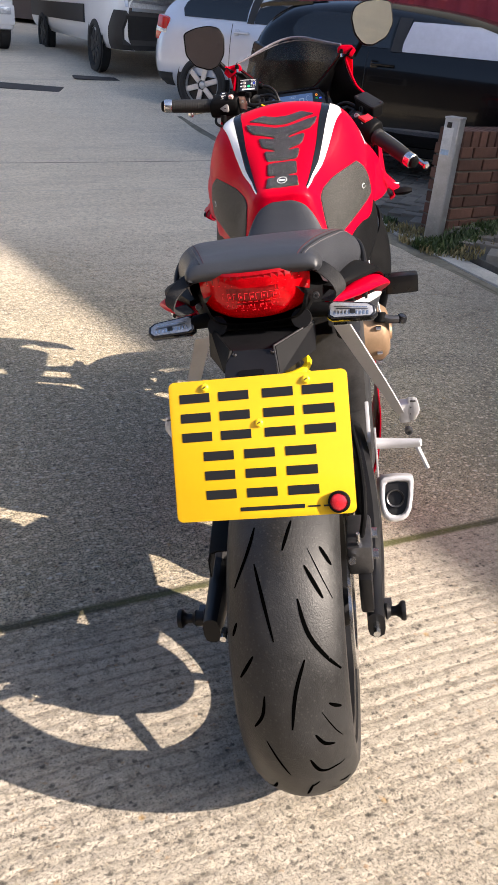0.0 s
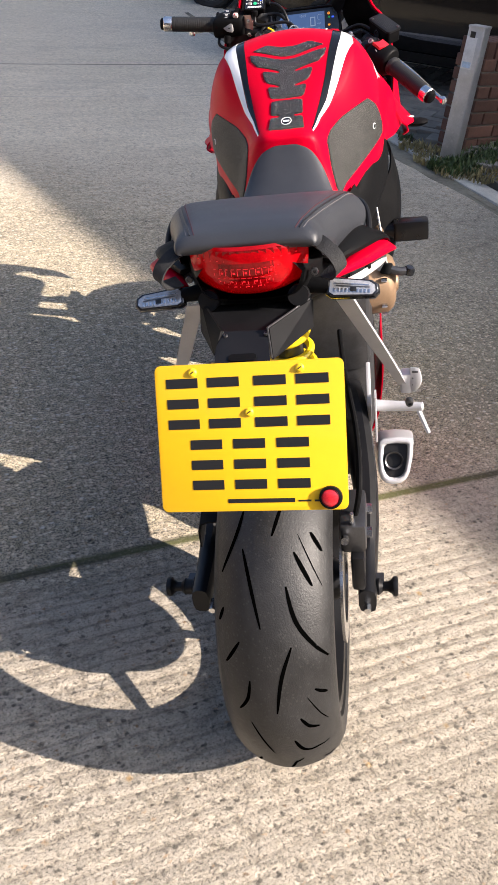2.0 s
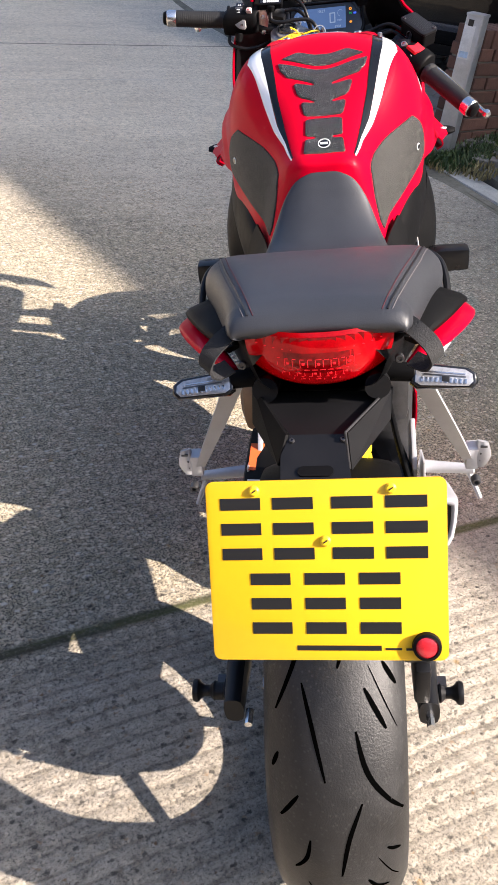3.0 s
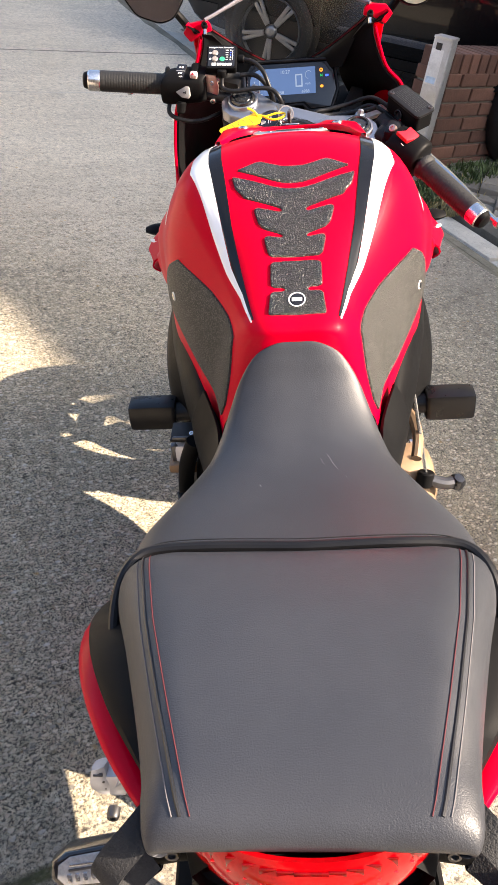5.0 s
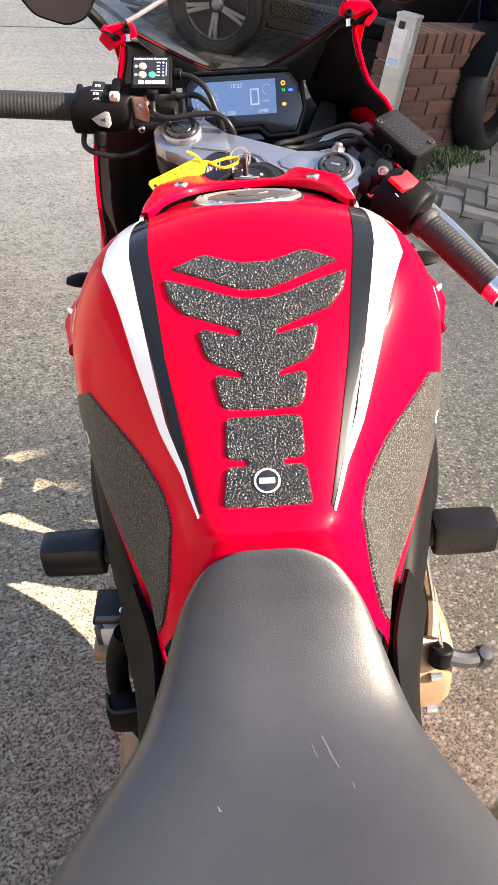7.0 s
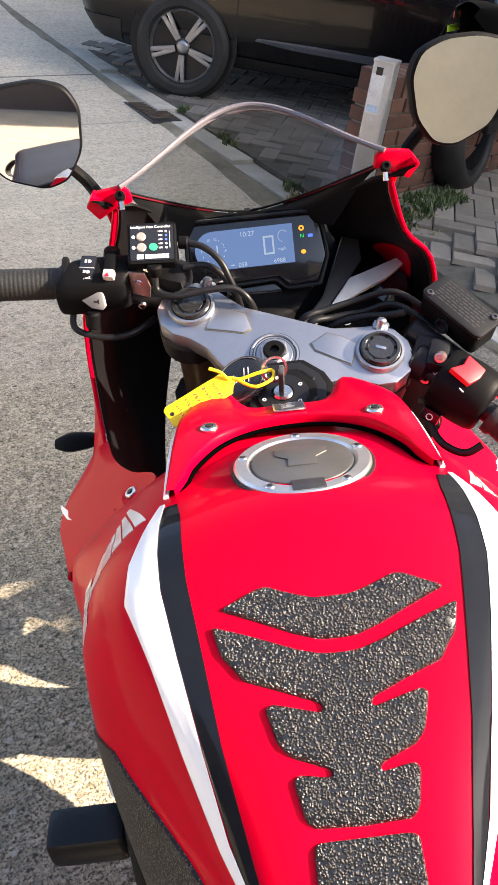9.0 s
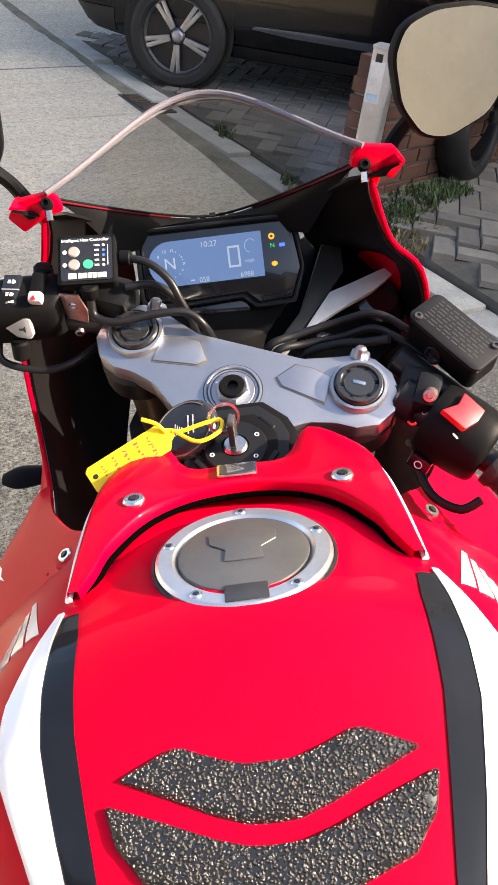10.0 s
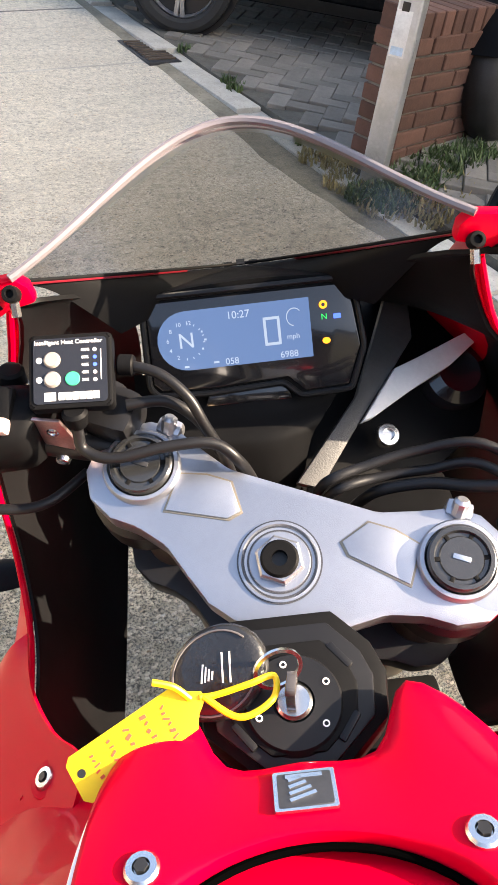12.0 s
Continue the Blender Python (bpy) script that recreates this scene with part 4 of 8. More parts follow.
# tail tidy: folded black bracket that carries plate and indicators
tidy = part("plate_bracket", folded([(-.072, .000, .845), (.074, .000, .842), (.0234, -.080, .8415), (-.0319, -.080, .8425), (.0261, -.100, .8285), (-.0413, -.100, .8310), (.0309, -.138, .815), (-.0408, -.138, .815)], [(0, 1, 2, 3), (3, 2, 4, 5), (5, 4, 6, 7)]), BLACK_SATIN, bike, "folded black steel number plate bracket", sharp=15)
part("bracket_flange", folded([(.0745, .001, .846), (.0720, .000, .8045), (.0275, -.098, .8096), (.0245, -.084, .846)], [(0, 1, 2, 3)], .0032), BLACK_SATIN, tidy, "upright folded flange", sharp=15)
part("flange_edge", tube([(.0745, .001, .8465), (.0245, -.0842, .8465), (.0278, -.0985, .811)], .0016, 8, 1), DARK_STEEL, tidy, "thin steel-grey line along the fold")
part("bracket_flange", folded([(-.0735, .001, .8557), (-.0765, -.010, .8114), (-.0420, -.102, .8200), (-.0330, -.082, .8440)], [(0, 1, 2, 3)], .0032), BLACK, tidy, "upright folded flange", sharp=15)
part("bracket_mark", slab(rounded(.036, .012, .006), .0014, pose(-.006, -.118, .8236, 20, 0, 0)), BLACK, tidy, "embossed oval mark")
for s in SIDES:
    part("bracket_bolt", bolt((s * .026 - .004, -.086, .8395), (0, -.3, 1), .003, .0016), DARK_STEEL, tidy)
part("under_tray", box((0, .085, .812), (.11, .17, .02), .008), BLACK, bike, "black under-tail tray")

# indicators
BEZEL = [(-.034, .0105), (-.029, .0140), (.024, .0125), (.033, .0075), (.035, -.002), (.030, -.0085), (-.026, -.0125), (-.033, -.0085)]
REFLECTOR = mat("chrome_reflector", (0.55, 0.56, 0.58), 0.22, metal=0.9, noise_scale=200, vary=0.3)
for s in SIDES:
    out = [(x * s, z) for x, z in BEZEL][::s]
    m = pose(s * .130, .001, .853, -38, s * 4, s * -7)
    face = Matrix.Rotation(radians(90), 4, "X")
    ind = part("indicator", skin([[(x * k, y, z * k) for x, z in out] for k, y in ((.88, -.0115), (1.0, -.010), (1.04, -.002), (.95, .008), (.55, .016))], 1, 3, closed=True, cap=True), BLACK_GLOSS, bike, "slim black indicator with clear ribbed lens")
    ind.matrix_basis = m
    part("lens", slab([(x * .88, z * .82) for x, z in out], .0012, face @ pose(0, 0, .0112), .0004), CLEAR_LENS, ind, "clear ribbed lens")
    for k in range(10):
        part("lens_rib", box(((-.022 + k * .0050) * s, -.0127, -.0035 + .0001 * k), (.0028, .0008, .0052), .0003), REFLECTOR, ind)
    part("lens_line", box((-.001 * s, -.0127, .0052), (.046, .0008, .0016), .0003), REFLECTOR, ind)
    part("lens_line", box((.001 * s, -.0126, .0022), (.044, .0008, .0016), .0003), DARK_STEEL, ind)
    part("bulb", box((.002 * s, -.0130, -.0015), (.008, .0010, .006), .0005), INK, ind)
    part("indicator_stalk", rod((s * .058, .012, .862), (s * .102, .004, .860), .012, .010, 14, .002), BLACK, bike, "black rubber indicator stalk")
    part("bolt", bolt((s * .083, -.012, .888), (0, -1, .2), .005, .003), DARK_STEEL, bike, "dark bolt")

# number plate
PLATE = Matrix.Translation((0, -.1768, .7453)) @ Matrix.Rotation(radians(90 - 27.6), 4, "X")
plate = part("number_plate", slab(rounded(.235, .185, .008), .0028, PLATE @ pose(.002, -.001, -.0028), .0005), YELLOW_PLATE, bike, "yellow rear number plate with black character bars")
for row, xs_ in ((.043, (-.081, -.029, .029, .081)), (-.034, (-.054, 0, .054))):
    for x in xs_:
        for dz in (-.0255, 0, .0255):
            part("character_bar", box((0, 0, 0), (.040, .012, .0006), m=PLATE @ pose(x, row + dz, .0003)), INK, plate)
part("maker_bar", box((0, 0, 0), (.084, .0052, .0005), m=PLATE @ pose(.012, -.0805, .0003)), INK, plate)
part("maker_bar", box((0, 0, 0), (.016, .0022, .0005), m=PLATE @ pose(.066, -.0815, .0003)), INK, plate)
part("maker_bar", box((0, 0, 0), (.020, .0022, .0005), m=PLATE @ pose(.088, -.0818, .0003)), INK, plate)
for x, y in ((-.0665, .0815), (.0665, .0815), (.002, .030)):
    b_ = part("plate_screw", lathe([(0, .0035), (.0035, .0033), (.0054, .0016), (.0056, 0)], PLATE @ pose(x, y, 0), 16), YELLOW, plate, "yellow plastic screw cap")
    part("screw_slot", box((0, 0, 0), (.005, .0012, .0008), m=PLATE @ pose(x, y, .0036, 0, 0, 35)), INK, b_)
refl = part("reflector", lathe([(0, .006), (.009, .006), (.0105, .005), (.0115, .0045)], PLATE @ pose(.098, -.078, 0), 24), mat("red_reflector", (0.55, 0.02, 0.03), 0.25, coat=0.5, noise_scale=900, vary=0.4), plate, "round red reflector in a black rim")
part("reflector_rim", lathe([(.0112, .002), (.0112, .0065), (.0140, .0055), (.0145, 0)], PLATE @ pose(.098, -.078, 0), 24), BLACK, refl)


# ---- wheels, swingarm, engine ----
def tyre(radius, width, rim):
    """A sport tyre with rounded crown; z is the axle."""
    w = width / 2
    prof = [(rim, -w * .62), (rim + .012, -w * .78), (radius - .080, -w * .96), (radius - .064, -w), (radius - .052, -w * .99), (radius - .036, -w * .90), (radius - .022, -w * .74), (radius - .011, -w * .53), (radius - .0028, -w * .27), (radius - .0007, -w * .13), (radius, 0)]
    return prof + [(r, -z) for r, z in prof[-2::-1]]


AXLE = V(0, .026, .309)
AX = Matrix.Translation(AXLE) @ Matrix.Rotation(radians(90), 4, "Y")
rw = part("rear_wheel", lathe([(.205, -.078), (.218, -.080), (.222, -.072), (.200, -.055), (.195, 0), (.200, .055), (.222, .072), (.218, .080), (.205, .078), (.200, .05), (.190, 0), (.200, -.05)], AX, 64, closed=True), BLACK_SATIN, bike, "black cast rear wheel with worn sport tyre")
tyre_bm = lathe(tyre(.306, .173, .212), AX, 128)
TYRE = tree_of(tyre_bm)
rt = part("tyre", tyre_bm, RUBBER, rw, "worn black sport tyre with curved grooves", sharp=60)


def groove(pts, wide):
    """A curved black strip on the tread, painting a groove's dark inside, through points (degrees up from the back,
    sideways metres), tapering at both ends.
    """
    bm = bmesh.new()
    left, right = [], []
    line = cat([(a, x * 1000, 0) for a, x in pts], 8)
    for k, q in enumerate(line):
        t = k / (len(line) - 1)
        d = line[min(k + 1, len(line) - 1)] - line[max(k - 1, 0)]
        d = V(d.x * 5.34, d.y, 0).normalized()
        wd = wide * math.sin(math.pi * min(max(t, .04), .96)) ** .45 / 2
        out = []
        for e in (-1, 1):
            x, a = q.y / 1000 + e * wd * d.x, radians(q.x - e * wd * d.y * 1000 / 5.34)
            way = V(0, -math.cos(a), math.sin(a))
            h = TYRE.ray_cast(V(x, AXLE.y, AXLE.z) + way * .5, -way)
            out.append(h[0] + h[1] * .0004 if h[0] else V(x, AXLE.y, AXLE.z) + way * .30)
        left.append(bm.verts.new(out[0]))
        right.append(bm.verts.new(out[1]))
    for k in range(len(line) - 1):
        bm.faces.new((left[k], right[k], right[k + 1], left[k + 1]))
    return bm


TREAD = [([(63, -.036), (56, -.046), (46, -.068)], .0055), ([(64, .019), (55, .006)], .0050), ([(52, -.036), (43, -.025), (31, -.011)], .0052), ([(57, .058), (52, .073)], .0062), ([(51, .036), (42, .060)], .0062),
         ([(42, .025), (32, .039), (21, .078)], .0062), ([(26, .030), (17, .014), (6, .004)], .0055), ([(12, .058), (9, .074)], .0050), ([(3, .035), (-1, .046), (-3, .060)], .0058), ([(-6, .023), (-13, .037), (-14, .070)], .0060),
         ([(16, -.031), (10, -.037), (5, -.052)], .0050), ([(1, -.037), (-13, -.010)], .0036), ([(-19, .030), (-22, .014)], .0048), ([(36, -.066), (32, -.074)], .0050), ([(27, -.043), (20, -.066)], .0050), ([(56, .041), (42, .073)], .0016), ([(10, .047), (-2, .072)], .0016)]
GROOVES = [([(a + turn, x) for a, x in pts], wide) for turn in (0, 92, 184, 276) for pts, wide in TREAD]
for g in GROOVES:
    part("groove", groove(*g), GROOVE, rt)
for k in range(5):
    a = radians(72 * k + 20)
    for sp in (0,):
        p0 = AX @ V(.04 * math.cos(a), .04 * math.sin(a), 0)
        p1 = AX @ V(.196 * math.cos(a + sp), .196 * math.sin(a + sp), 0)
        part("spoke", rod(p0, p1, .014, .009, 10), BLACK_SATIN, rw)
part("hub_disc", lathe([(0, -.012), (.112, -.012), (.118, 0), (.112, .012), (0, .012)], AX, 40), BLACK_SATIN, rw)
part("hub", lathe([(0, -.09), (.03, -.09), (.045, -.05), (.045, .05), (.03, .09), (0, .09)], AX, 24), BLACK_SATIN, rw)
part("sprocket", lathe([(.06, -.100), (.092, -.100), (.092, -.093), (.06, -.093)], AX, 48, closed=True), DARK_STEEL, rw, "steel sprocket")
part("brake_disc", lathe([(.075, .088), (.108, .088), (.108, .093), (.075, .093)], AX, 48, closed=True), STEEL, rw, "steel rear brake disc")

for s in SIDES:
    clear = .024 if s < 0 else 0
    arm = part("swingarm", skin([flip([(x + clear * max(0, 1 - max(0, y - .05) / .4), y, z) for x, y, z in r], s) for r in ([(.118, -.035, .335), (.142, -.035, .335), (.142, -.035, .295), (.118, -.035, .295)], [(.116, .05, .345), (.144, .05, .345), (.144, .05, .29), (.116, .05, .29)], [(.112, .20, .405), (.148, .20, .405), (.148, .20, .30), (.112, .20, .30)], [(.09, .36, .45), (.135, .36, .45), (.135, .36, .33), (.09, .36, .33)], [(.06, .50, .43), (.12, .50, .43), (.12, .50, .36), (.06, .50, .36)])], 3, 4, closed=True, cap=True), BLACK_SATIN, bike, "black swingarm leg")
    if s < 0:
        part("spool_mount", lathe([(0, 0), (.019, 0), (.019, .010), (.014, .012), (.014, .024), (0, .024)], align((-.160, .0, .316), (-1, .0, .316)), 20), BLACK_SATIN, arm)
    part("axle_nut", rod((s * .142, .012, .315), (s * (.182 if s < 0 else .158), .012, .315), .016, None, 6), DARK_STEEL, arm)
    part("adjuster", rod((s * .130, -.035, .318), (s * .130, -.060, .318), .006, None, 8), STEEL, arm)
    far_out = .184 if s < 0 else .146
    spool = part("paddock_spool", lathe([(0, 0), (.014, 0), (.015, .003), (.0085, .010), (.0085, .018), (.012, .024), (.0165, .027), (.0175, .031), (.016, .035), (0, .035)], align((s * far_out, .0, .316), (s * 1, .0, .316)), 24), BLACK_SATIN, bike, "black paddock stand spool")
    part("spool_bolt", lathe([(0, .0352), (.006, .0352), (.0065, .033)], align((s * far_out, .0, .316), (s * 1, .0, .316)), 6), DARK_STEEL, spool)

# chain
def chain_path(n=104):
    out = []
    R0, R1, y1, z1 = .100, .036, .545, .385
    y0, z0 = AXLE.y, AXLE.z
    for k in range(n):
        t = k / n
        if t < .4:
            out.append(V(0, y0 + (y1 - y0) * t / .4, z0 + R0 + (z1 + R1 - z0 - R0) * t / .4))
        elif t < .47:
            a = math.pi / 2 - math.pi * (t - .4) / .07
            out.append(V(0, y1 + R1 * math.cos(a), z1 + R1 * math.sin(a)))
        elif t < .87:
            q = (t - .47) / .4
            out.append(V(0, y1 + (y0 - y1) * q, z1 - R1 + (z0 - R0 - z1 + R1) * q))
        else:
            a = -math.pi / 2 - math.pi * (t - .87) / .13
            out.append(V(0, y0 + R0 * math.cos(a), z0 + R0 * math.sin(a)))
    return out


line = chain_path()
links = []
for k, p in enumerate(line):
    d = line[(k + 1) % len(line)] - p
    for off in ((-.006, .006) if k % 2 else (-.0035, .0035)):
        links.append(box((0, 0, 0), (.0018, .017, .011), .002, Matrix.Translation((-.0965 + off, p.y, p.z)) @ Matrix.Rotation(math.atan2(d.z, d.y), 4, "X"), 1))
part("chain", join(*links), STEEL, bike, "oily steel drive chain")
guard = part("chain_guard", skin([[(-.10, .02, .445), (-.146, .02, .440), (-.152, .02, .39)], [(-.10, .14, .468), (-.150, .14, .462), (-.156, .14, .41)], [(-.10, .32, .485), (-.153, .32, .480), (-.158, .32, .43)], [(-.10, .46, .486), (-.150, .46, .482), (-.156, .46, .44)]], 3, 4, thick=.003), BLACK, bike, "black chain guard with warning labels")
part("label", box((0, 0, 0), (.024, .075, .0008), m=pose(-.136, .365, .4865, 2, 5, 0)), ORANGE_LABEL, guard, "orange warning label")
part("label", box((0, 0, 0), (.024, .085, .0007), m=pose(-.135, .26, .4810, 5, 5, 0)), WHITE_PLASTIC, guard, "white printed label")
for k in range(6):
    part("print_bar", box((0, 0, 0), (.018, .003, .0006), m=pose(-.135, .232 + k * .010, .4793 + k * .0008, 5, 5, 0)), INK, guard)
part("rear_hugger", skin([[(.10 * math.sin(radians(a)), .012 - .345 * math.cos(radians(b)) * 1.0, .315 + .345 * math.sin(radians(b)) - .02 * (1 - math.cos(radians(a)))) for a in (-80, -45, 0, 45, 80)] for b in (88, 105, 122, 140, 155)], 3, 3, thick=.003), BLACK, bike, "black plastic inner mudguard")

# rear brake
cal = part("rear_caliper", box((.112, .02, .445), (.042, .10, .055), .008, None), DARK_STEEL, bike, "dark rear brake caliper with hose")
for dy in (-.03, .03):
    part("caliper_bolt", rod((.128, .02 + dy, .445), (.142, .02 + dy, .445), .009, None, 6), STEEL, cal)
part("caliper_pad_pin", rod((.10, -.035, .455), (.10, -.052, .462), .006, None, 10), STEEL, cal)
part("caliper_bracket", box((.118, -.01, .385), (.022, .07, .07), .006), BLACK_SATIN, bike, "black caliper bracket")
part("bleed_nipple", rod((.112, -.02, .472), (.112, -.03, .50), .0045, .003, 8), STEEL, cal)
part("brake_hose", tube([(.115, .0, .465), (.125, .02, .52), (.12, .12, .56), (.10, .25, .60), (.09, .36, .62)], .0048), BLACK, bike, "black brake hose")

# shock absorber with yellow spring
coil = []
for k in range(90):
    a = k / 90 * 2 * math.pi * 6
    t = k / 89
    coil.append((.026 - .014 * t + .034 * math.cos(a), .30 + .034 * math.sin(a) - .165 * t, .50 + .262 * t))
part("shock_spring", tube(coil, .0068, 8, 2), YELLOW_SPRING, bike, "yellow painted shock absorber spring")
part("shock_body", rod((.026, .33, .45), (.011, .115, .79), .022, None, 16), DARK_STEEL, bike, "shock absorber body")

# passenger footrest hangers
for s in SIDES:
    hang = part("footrest_hanger", skin([flip(r, s) for r in ([(.098, .108, .800), (.124, .105, .800), (.126, .117, .796), (.100, .120, .796)], [(.129, .142, .728), (.153, .138, .728), (.155, .150, .724), (.131, .155, .724)], [(.162, .176, .655), (.182, .172, .655), (.184, .186, .650), (.164, .190, .650)], [(.193, .205, .588), (.207, .201, .588), (.209, .219, .582), (.195, .224, .582)])], 1, 3, closed=True, cap=True), SILVER_PAINT, bike, "silver passenger footrest hanger", sharp=25)
    part("footrest_pivot", box((s * .206, .212, .592), (.020, .026, .038), .005, None), SILVER_PAINT, hang)
    peg = part("passenger_footrest", skin([flip(r, s) for r in ([(.214, .204, .622), (.226, .200, .622), (.226, .216, .614), (.214, .220, .614)], [(.212, .199, .60), (.230, .195, .60), (.230, .215, .59), (.212, .220, .59)], [(.210, .202, .578), (.222, .199, .578), (.222, .214, .573), (.210, .218, .573)])], 2, 3, closed=True, cap=True), SILVER_PAINT, bike, "folded alloy passenger footrest")
    for k in range(3):
        part("peg_rib", box((s * .220, .1985, .616 - k * .012), (.010, .003, .003), .0006), DARK_STEEL, peg)
    part("hanger_bolt", bolt((s * .210, .185, .565), (0, -1, 0), .007, .006), DARK_STEEL, hang)
    # rider footrest with hanger plate
    plate_ = part("rider_hanger", slab([(0, 0), (.05, .02), (.09, .12), (.05, .16), (-.02, .10)], .008, Matrix.Translation((s * .135, .37, .36)) @ Matrix.Rotation(radians(90), 4, "Z") @ Matrix.Rotation(radians(90), 4, "X"), .002), SILVER_PAINT, bike, "alloy rider footrest hanger plate")
    part("rider_footrest", rod((s * .15, .40, .43), (s * .245, .38, .435), .012, .009, 12, .002), SILVER_PAINT, bike, "ribbed alloy rider footrest")
    part("feeler", rod((s * .235, .38, .43), (s * .255, .36, .385), .005, .004, 8), SILVER_PAINT, bike, "footrest feeler peg")
    part("heel_guard", slab([(0, 0), (.07, .0), (.085, .07), (.02, .09)], .004, Matrix.Translation((s * .150, .31, .40)) @ Matrix.Rotation(radians(90), 4, "Z") @ Matrix.Rotation(radians(90), 4, "X"), .001), SILVER_PAINT, plate_)

# exhaust silencer
OCT = ((1, .70), (.78, 1), (-.7, 1), (-1, .6), (-1, -.5), (-.6, -1), (.25, -1), (.75, -.55))
EX = Matrix.Translation((.190, .392, .296)) @ Matrix.Rotation(radians(-30), 4, "X")
ex = [[tuple(EX @ V(w * cx, d, h * cz)) for cx, cz in OCT] for d, w, h in ((.012, .024, .034), (.0, .027, .037), (.0, .034, .045), (.008, .037, .048), (.05, .039, .050), (.22, .042, .052), (.34, .034, .042))]
muff = part("silencer", skin(ex, 2, 3, closed=True), SILVER_PAINT, bike, "short silver exhaust silencer with black outlet", sharp=60)
part("silencer_end", skin([[tuple(EX @ V(.026 * cx, d, .036 * cz)) for cx, cz in OCT] for d in (.008, .02)], 3, 2, closed=True, cap=True), INK, muff, "black end cap")
part("outlet", lathe([(.0, .03), (.015, .03), (.016, -.004), (.019, -.006), (.020, .01)], EX @ Matrix.Translation((-.004, .006, 0)) @ Matrix.Rotation(radians(-90), 4, "X"), 24), DARK_STEEL, muff, "round black outlet pipe")

# engine, frame and covers
# hidden blocks among these are added mass, closing sunlit gaps in the motorcycle's shadow
part("airbox", box((0, .95, .70), (.28, .32, .26), .05), BLACK, bike, "black airbox under the tank")
part("radiator", box((0, 1.19, .54), (.30, .10, .28), .01, None), BLACK, bike, "black radiator behind the front wheel")
part("exhaust_headers", skin([[(x, y, z) for y, z in ((1.12, .62), (1.15, .48), (1.08, .34), (.95, .26), (.80, .24))] for x in (-.15, -.09, -.03, .03, .09, .15)], 3, 4, thick=.05), DARK_STEEL, bike, "dark exhaust headers in front of the engine")
part("linkage_block", box((0, .53, .29), (.20, .16, .17), .03), BLACK_SATIN, bike, "black suspension linkage behind the engine")
part("cylinder_head", box((0, 1.02, .50), (.27, .17, .32), .03), DARK_STEEL, bike, "dark cylinder head")
part("gearbox", box((0, .61, .55), (.29, .22, .2), .03), DARK_STEEL, bike, "dark gearbox casing")
part("crankcase", box((0, .72, .42), (.30, .42, .30), .04), DARK_STEEL, bike, "dark engine crankcase")
part("cylinder_block", box((0, .82, .62), (.30, .22, .26), .03, Matrix.Rotation(radians(-30), 4, "X")), DARK_STEEL, bike, "dark cylinder block")
clutch = part("clutch_cover", lathe([(0, .034), (.018, .034), (.021, .029), (.040, .028), (.056, .022), (.066, .010), (.072, -.05)], align((.176, .720, .560), (1, .720, .560)), 32), BRONZE, bike, "bronze painted clutch cover")
for k in range(7):
    a = radians(k * 51)
    part("cover_bolt", rod((.172, .720 + .069 * math.cos(a), .560 + .069 * math.sin(a)), (.184, .720 + .069 * math.cos(a), .560 + .069 * math.sin(a)), .0050, None, 8), STEEL, clutch)
part("clutch_arm", tube([(.188, .672, .612), (.202, .670, .607), (.216, .670, .604), (.230, .674, .604)], .0095, 10, 4), DARK_STEEL, clutch, "worn steel clutch release arm")
part("arm_boss", rod((.182, .668, .602), (.185, .674, .624), .013, None, 14, .002), BLACK, clutch, "black boss of the release arm")
part("arm_pin", lathe([(0, .010), (.008, .009), (.0125, .003), (.013, -.006)], align((.232, .674, .604), (.246, .660, .654)), 20), BLACK_GLOSS, clutch, "round black pin")
part("clutch_rod", rod((.184, .674, .622), (.166, .715, .735), .0028, None, 8), STEEL, clutch, "thin bright cable rod")
part("cover_flange", tube([(.166, .66, .66), (.172, .69, .672), (.172, .73, .676), (.168, .77, .668)], .008, 10, 4), BRONZE, bike, "bronze casing edge above the clutch")
part("generator_cover", lathe([(0, .04), (.05, .04), (.08, .03), (.09, .01), (.095, -.05)], align((-.155, .68, .43), (-1, .68, .43)), 32), BRONZE, bike, "bronze painted generator cover")
starter = part("starter_cover", box((-.168, .705, .640), (.040, .060, .090), .010), SILVER_PAINT, bike, "silver engine casing with a bronze band")
part("bronze_band", box((-.176, .700, .648), (.044, .066, .016), .005), BRONZE, starter, "bronze painted band")
part("casing_rib", box((-.176, .684, .668), (.034, .012, .030), .003), DARK_STEEL, starter)
part("casing_rib", box((-.158, .684, .668), (.012, .012, .034), .003), STEEL, starter)
plate_ = part("bracket_plate", box((-.172, .700, .693), (.040, .046, .005), .002), BLACK_SATIN, bike, "dark bracket plate beside the engine")
part("bracket_edge", box((-.170, .680, .696), (.036, .005, .006), .002), DARK_STEEL, plate_)
part("bracket_bolt", bolt((-.160, .690, .696), (-.2, -.3, .9), .004, .003), STEEL, plate_)
for dx, dy in ((0, 0), (.026, .012)):
    part("side_hose", tube([(-.150 + dx, .645 + dy, .715), (-.168 + dx, .650 + dy, .66), (-.172 + dx, .655 + dy, .58), (-.15 + dx, .66 + dy, .48)], .0120, 14, 6), BLACK, bike, "thick black rubber hose")
part("hose_guard", box((-.160, .622, .612), (.044, .026, .046), .010, None), BLACK, bike, "black plastic guard under the hoses")
part("hose_clip", tube([(-.181, .630, .634), (-.172, .608, .636), (-.146, .606, .640)], .0022, 8, 5), BLACK_SATIN, bike, "thin black wire clip")
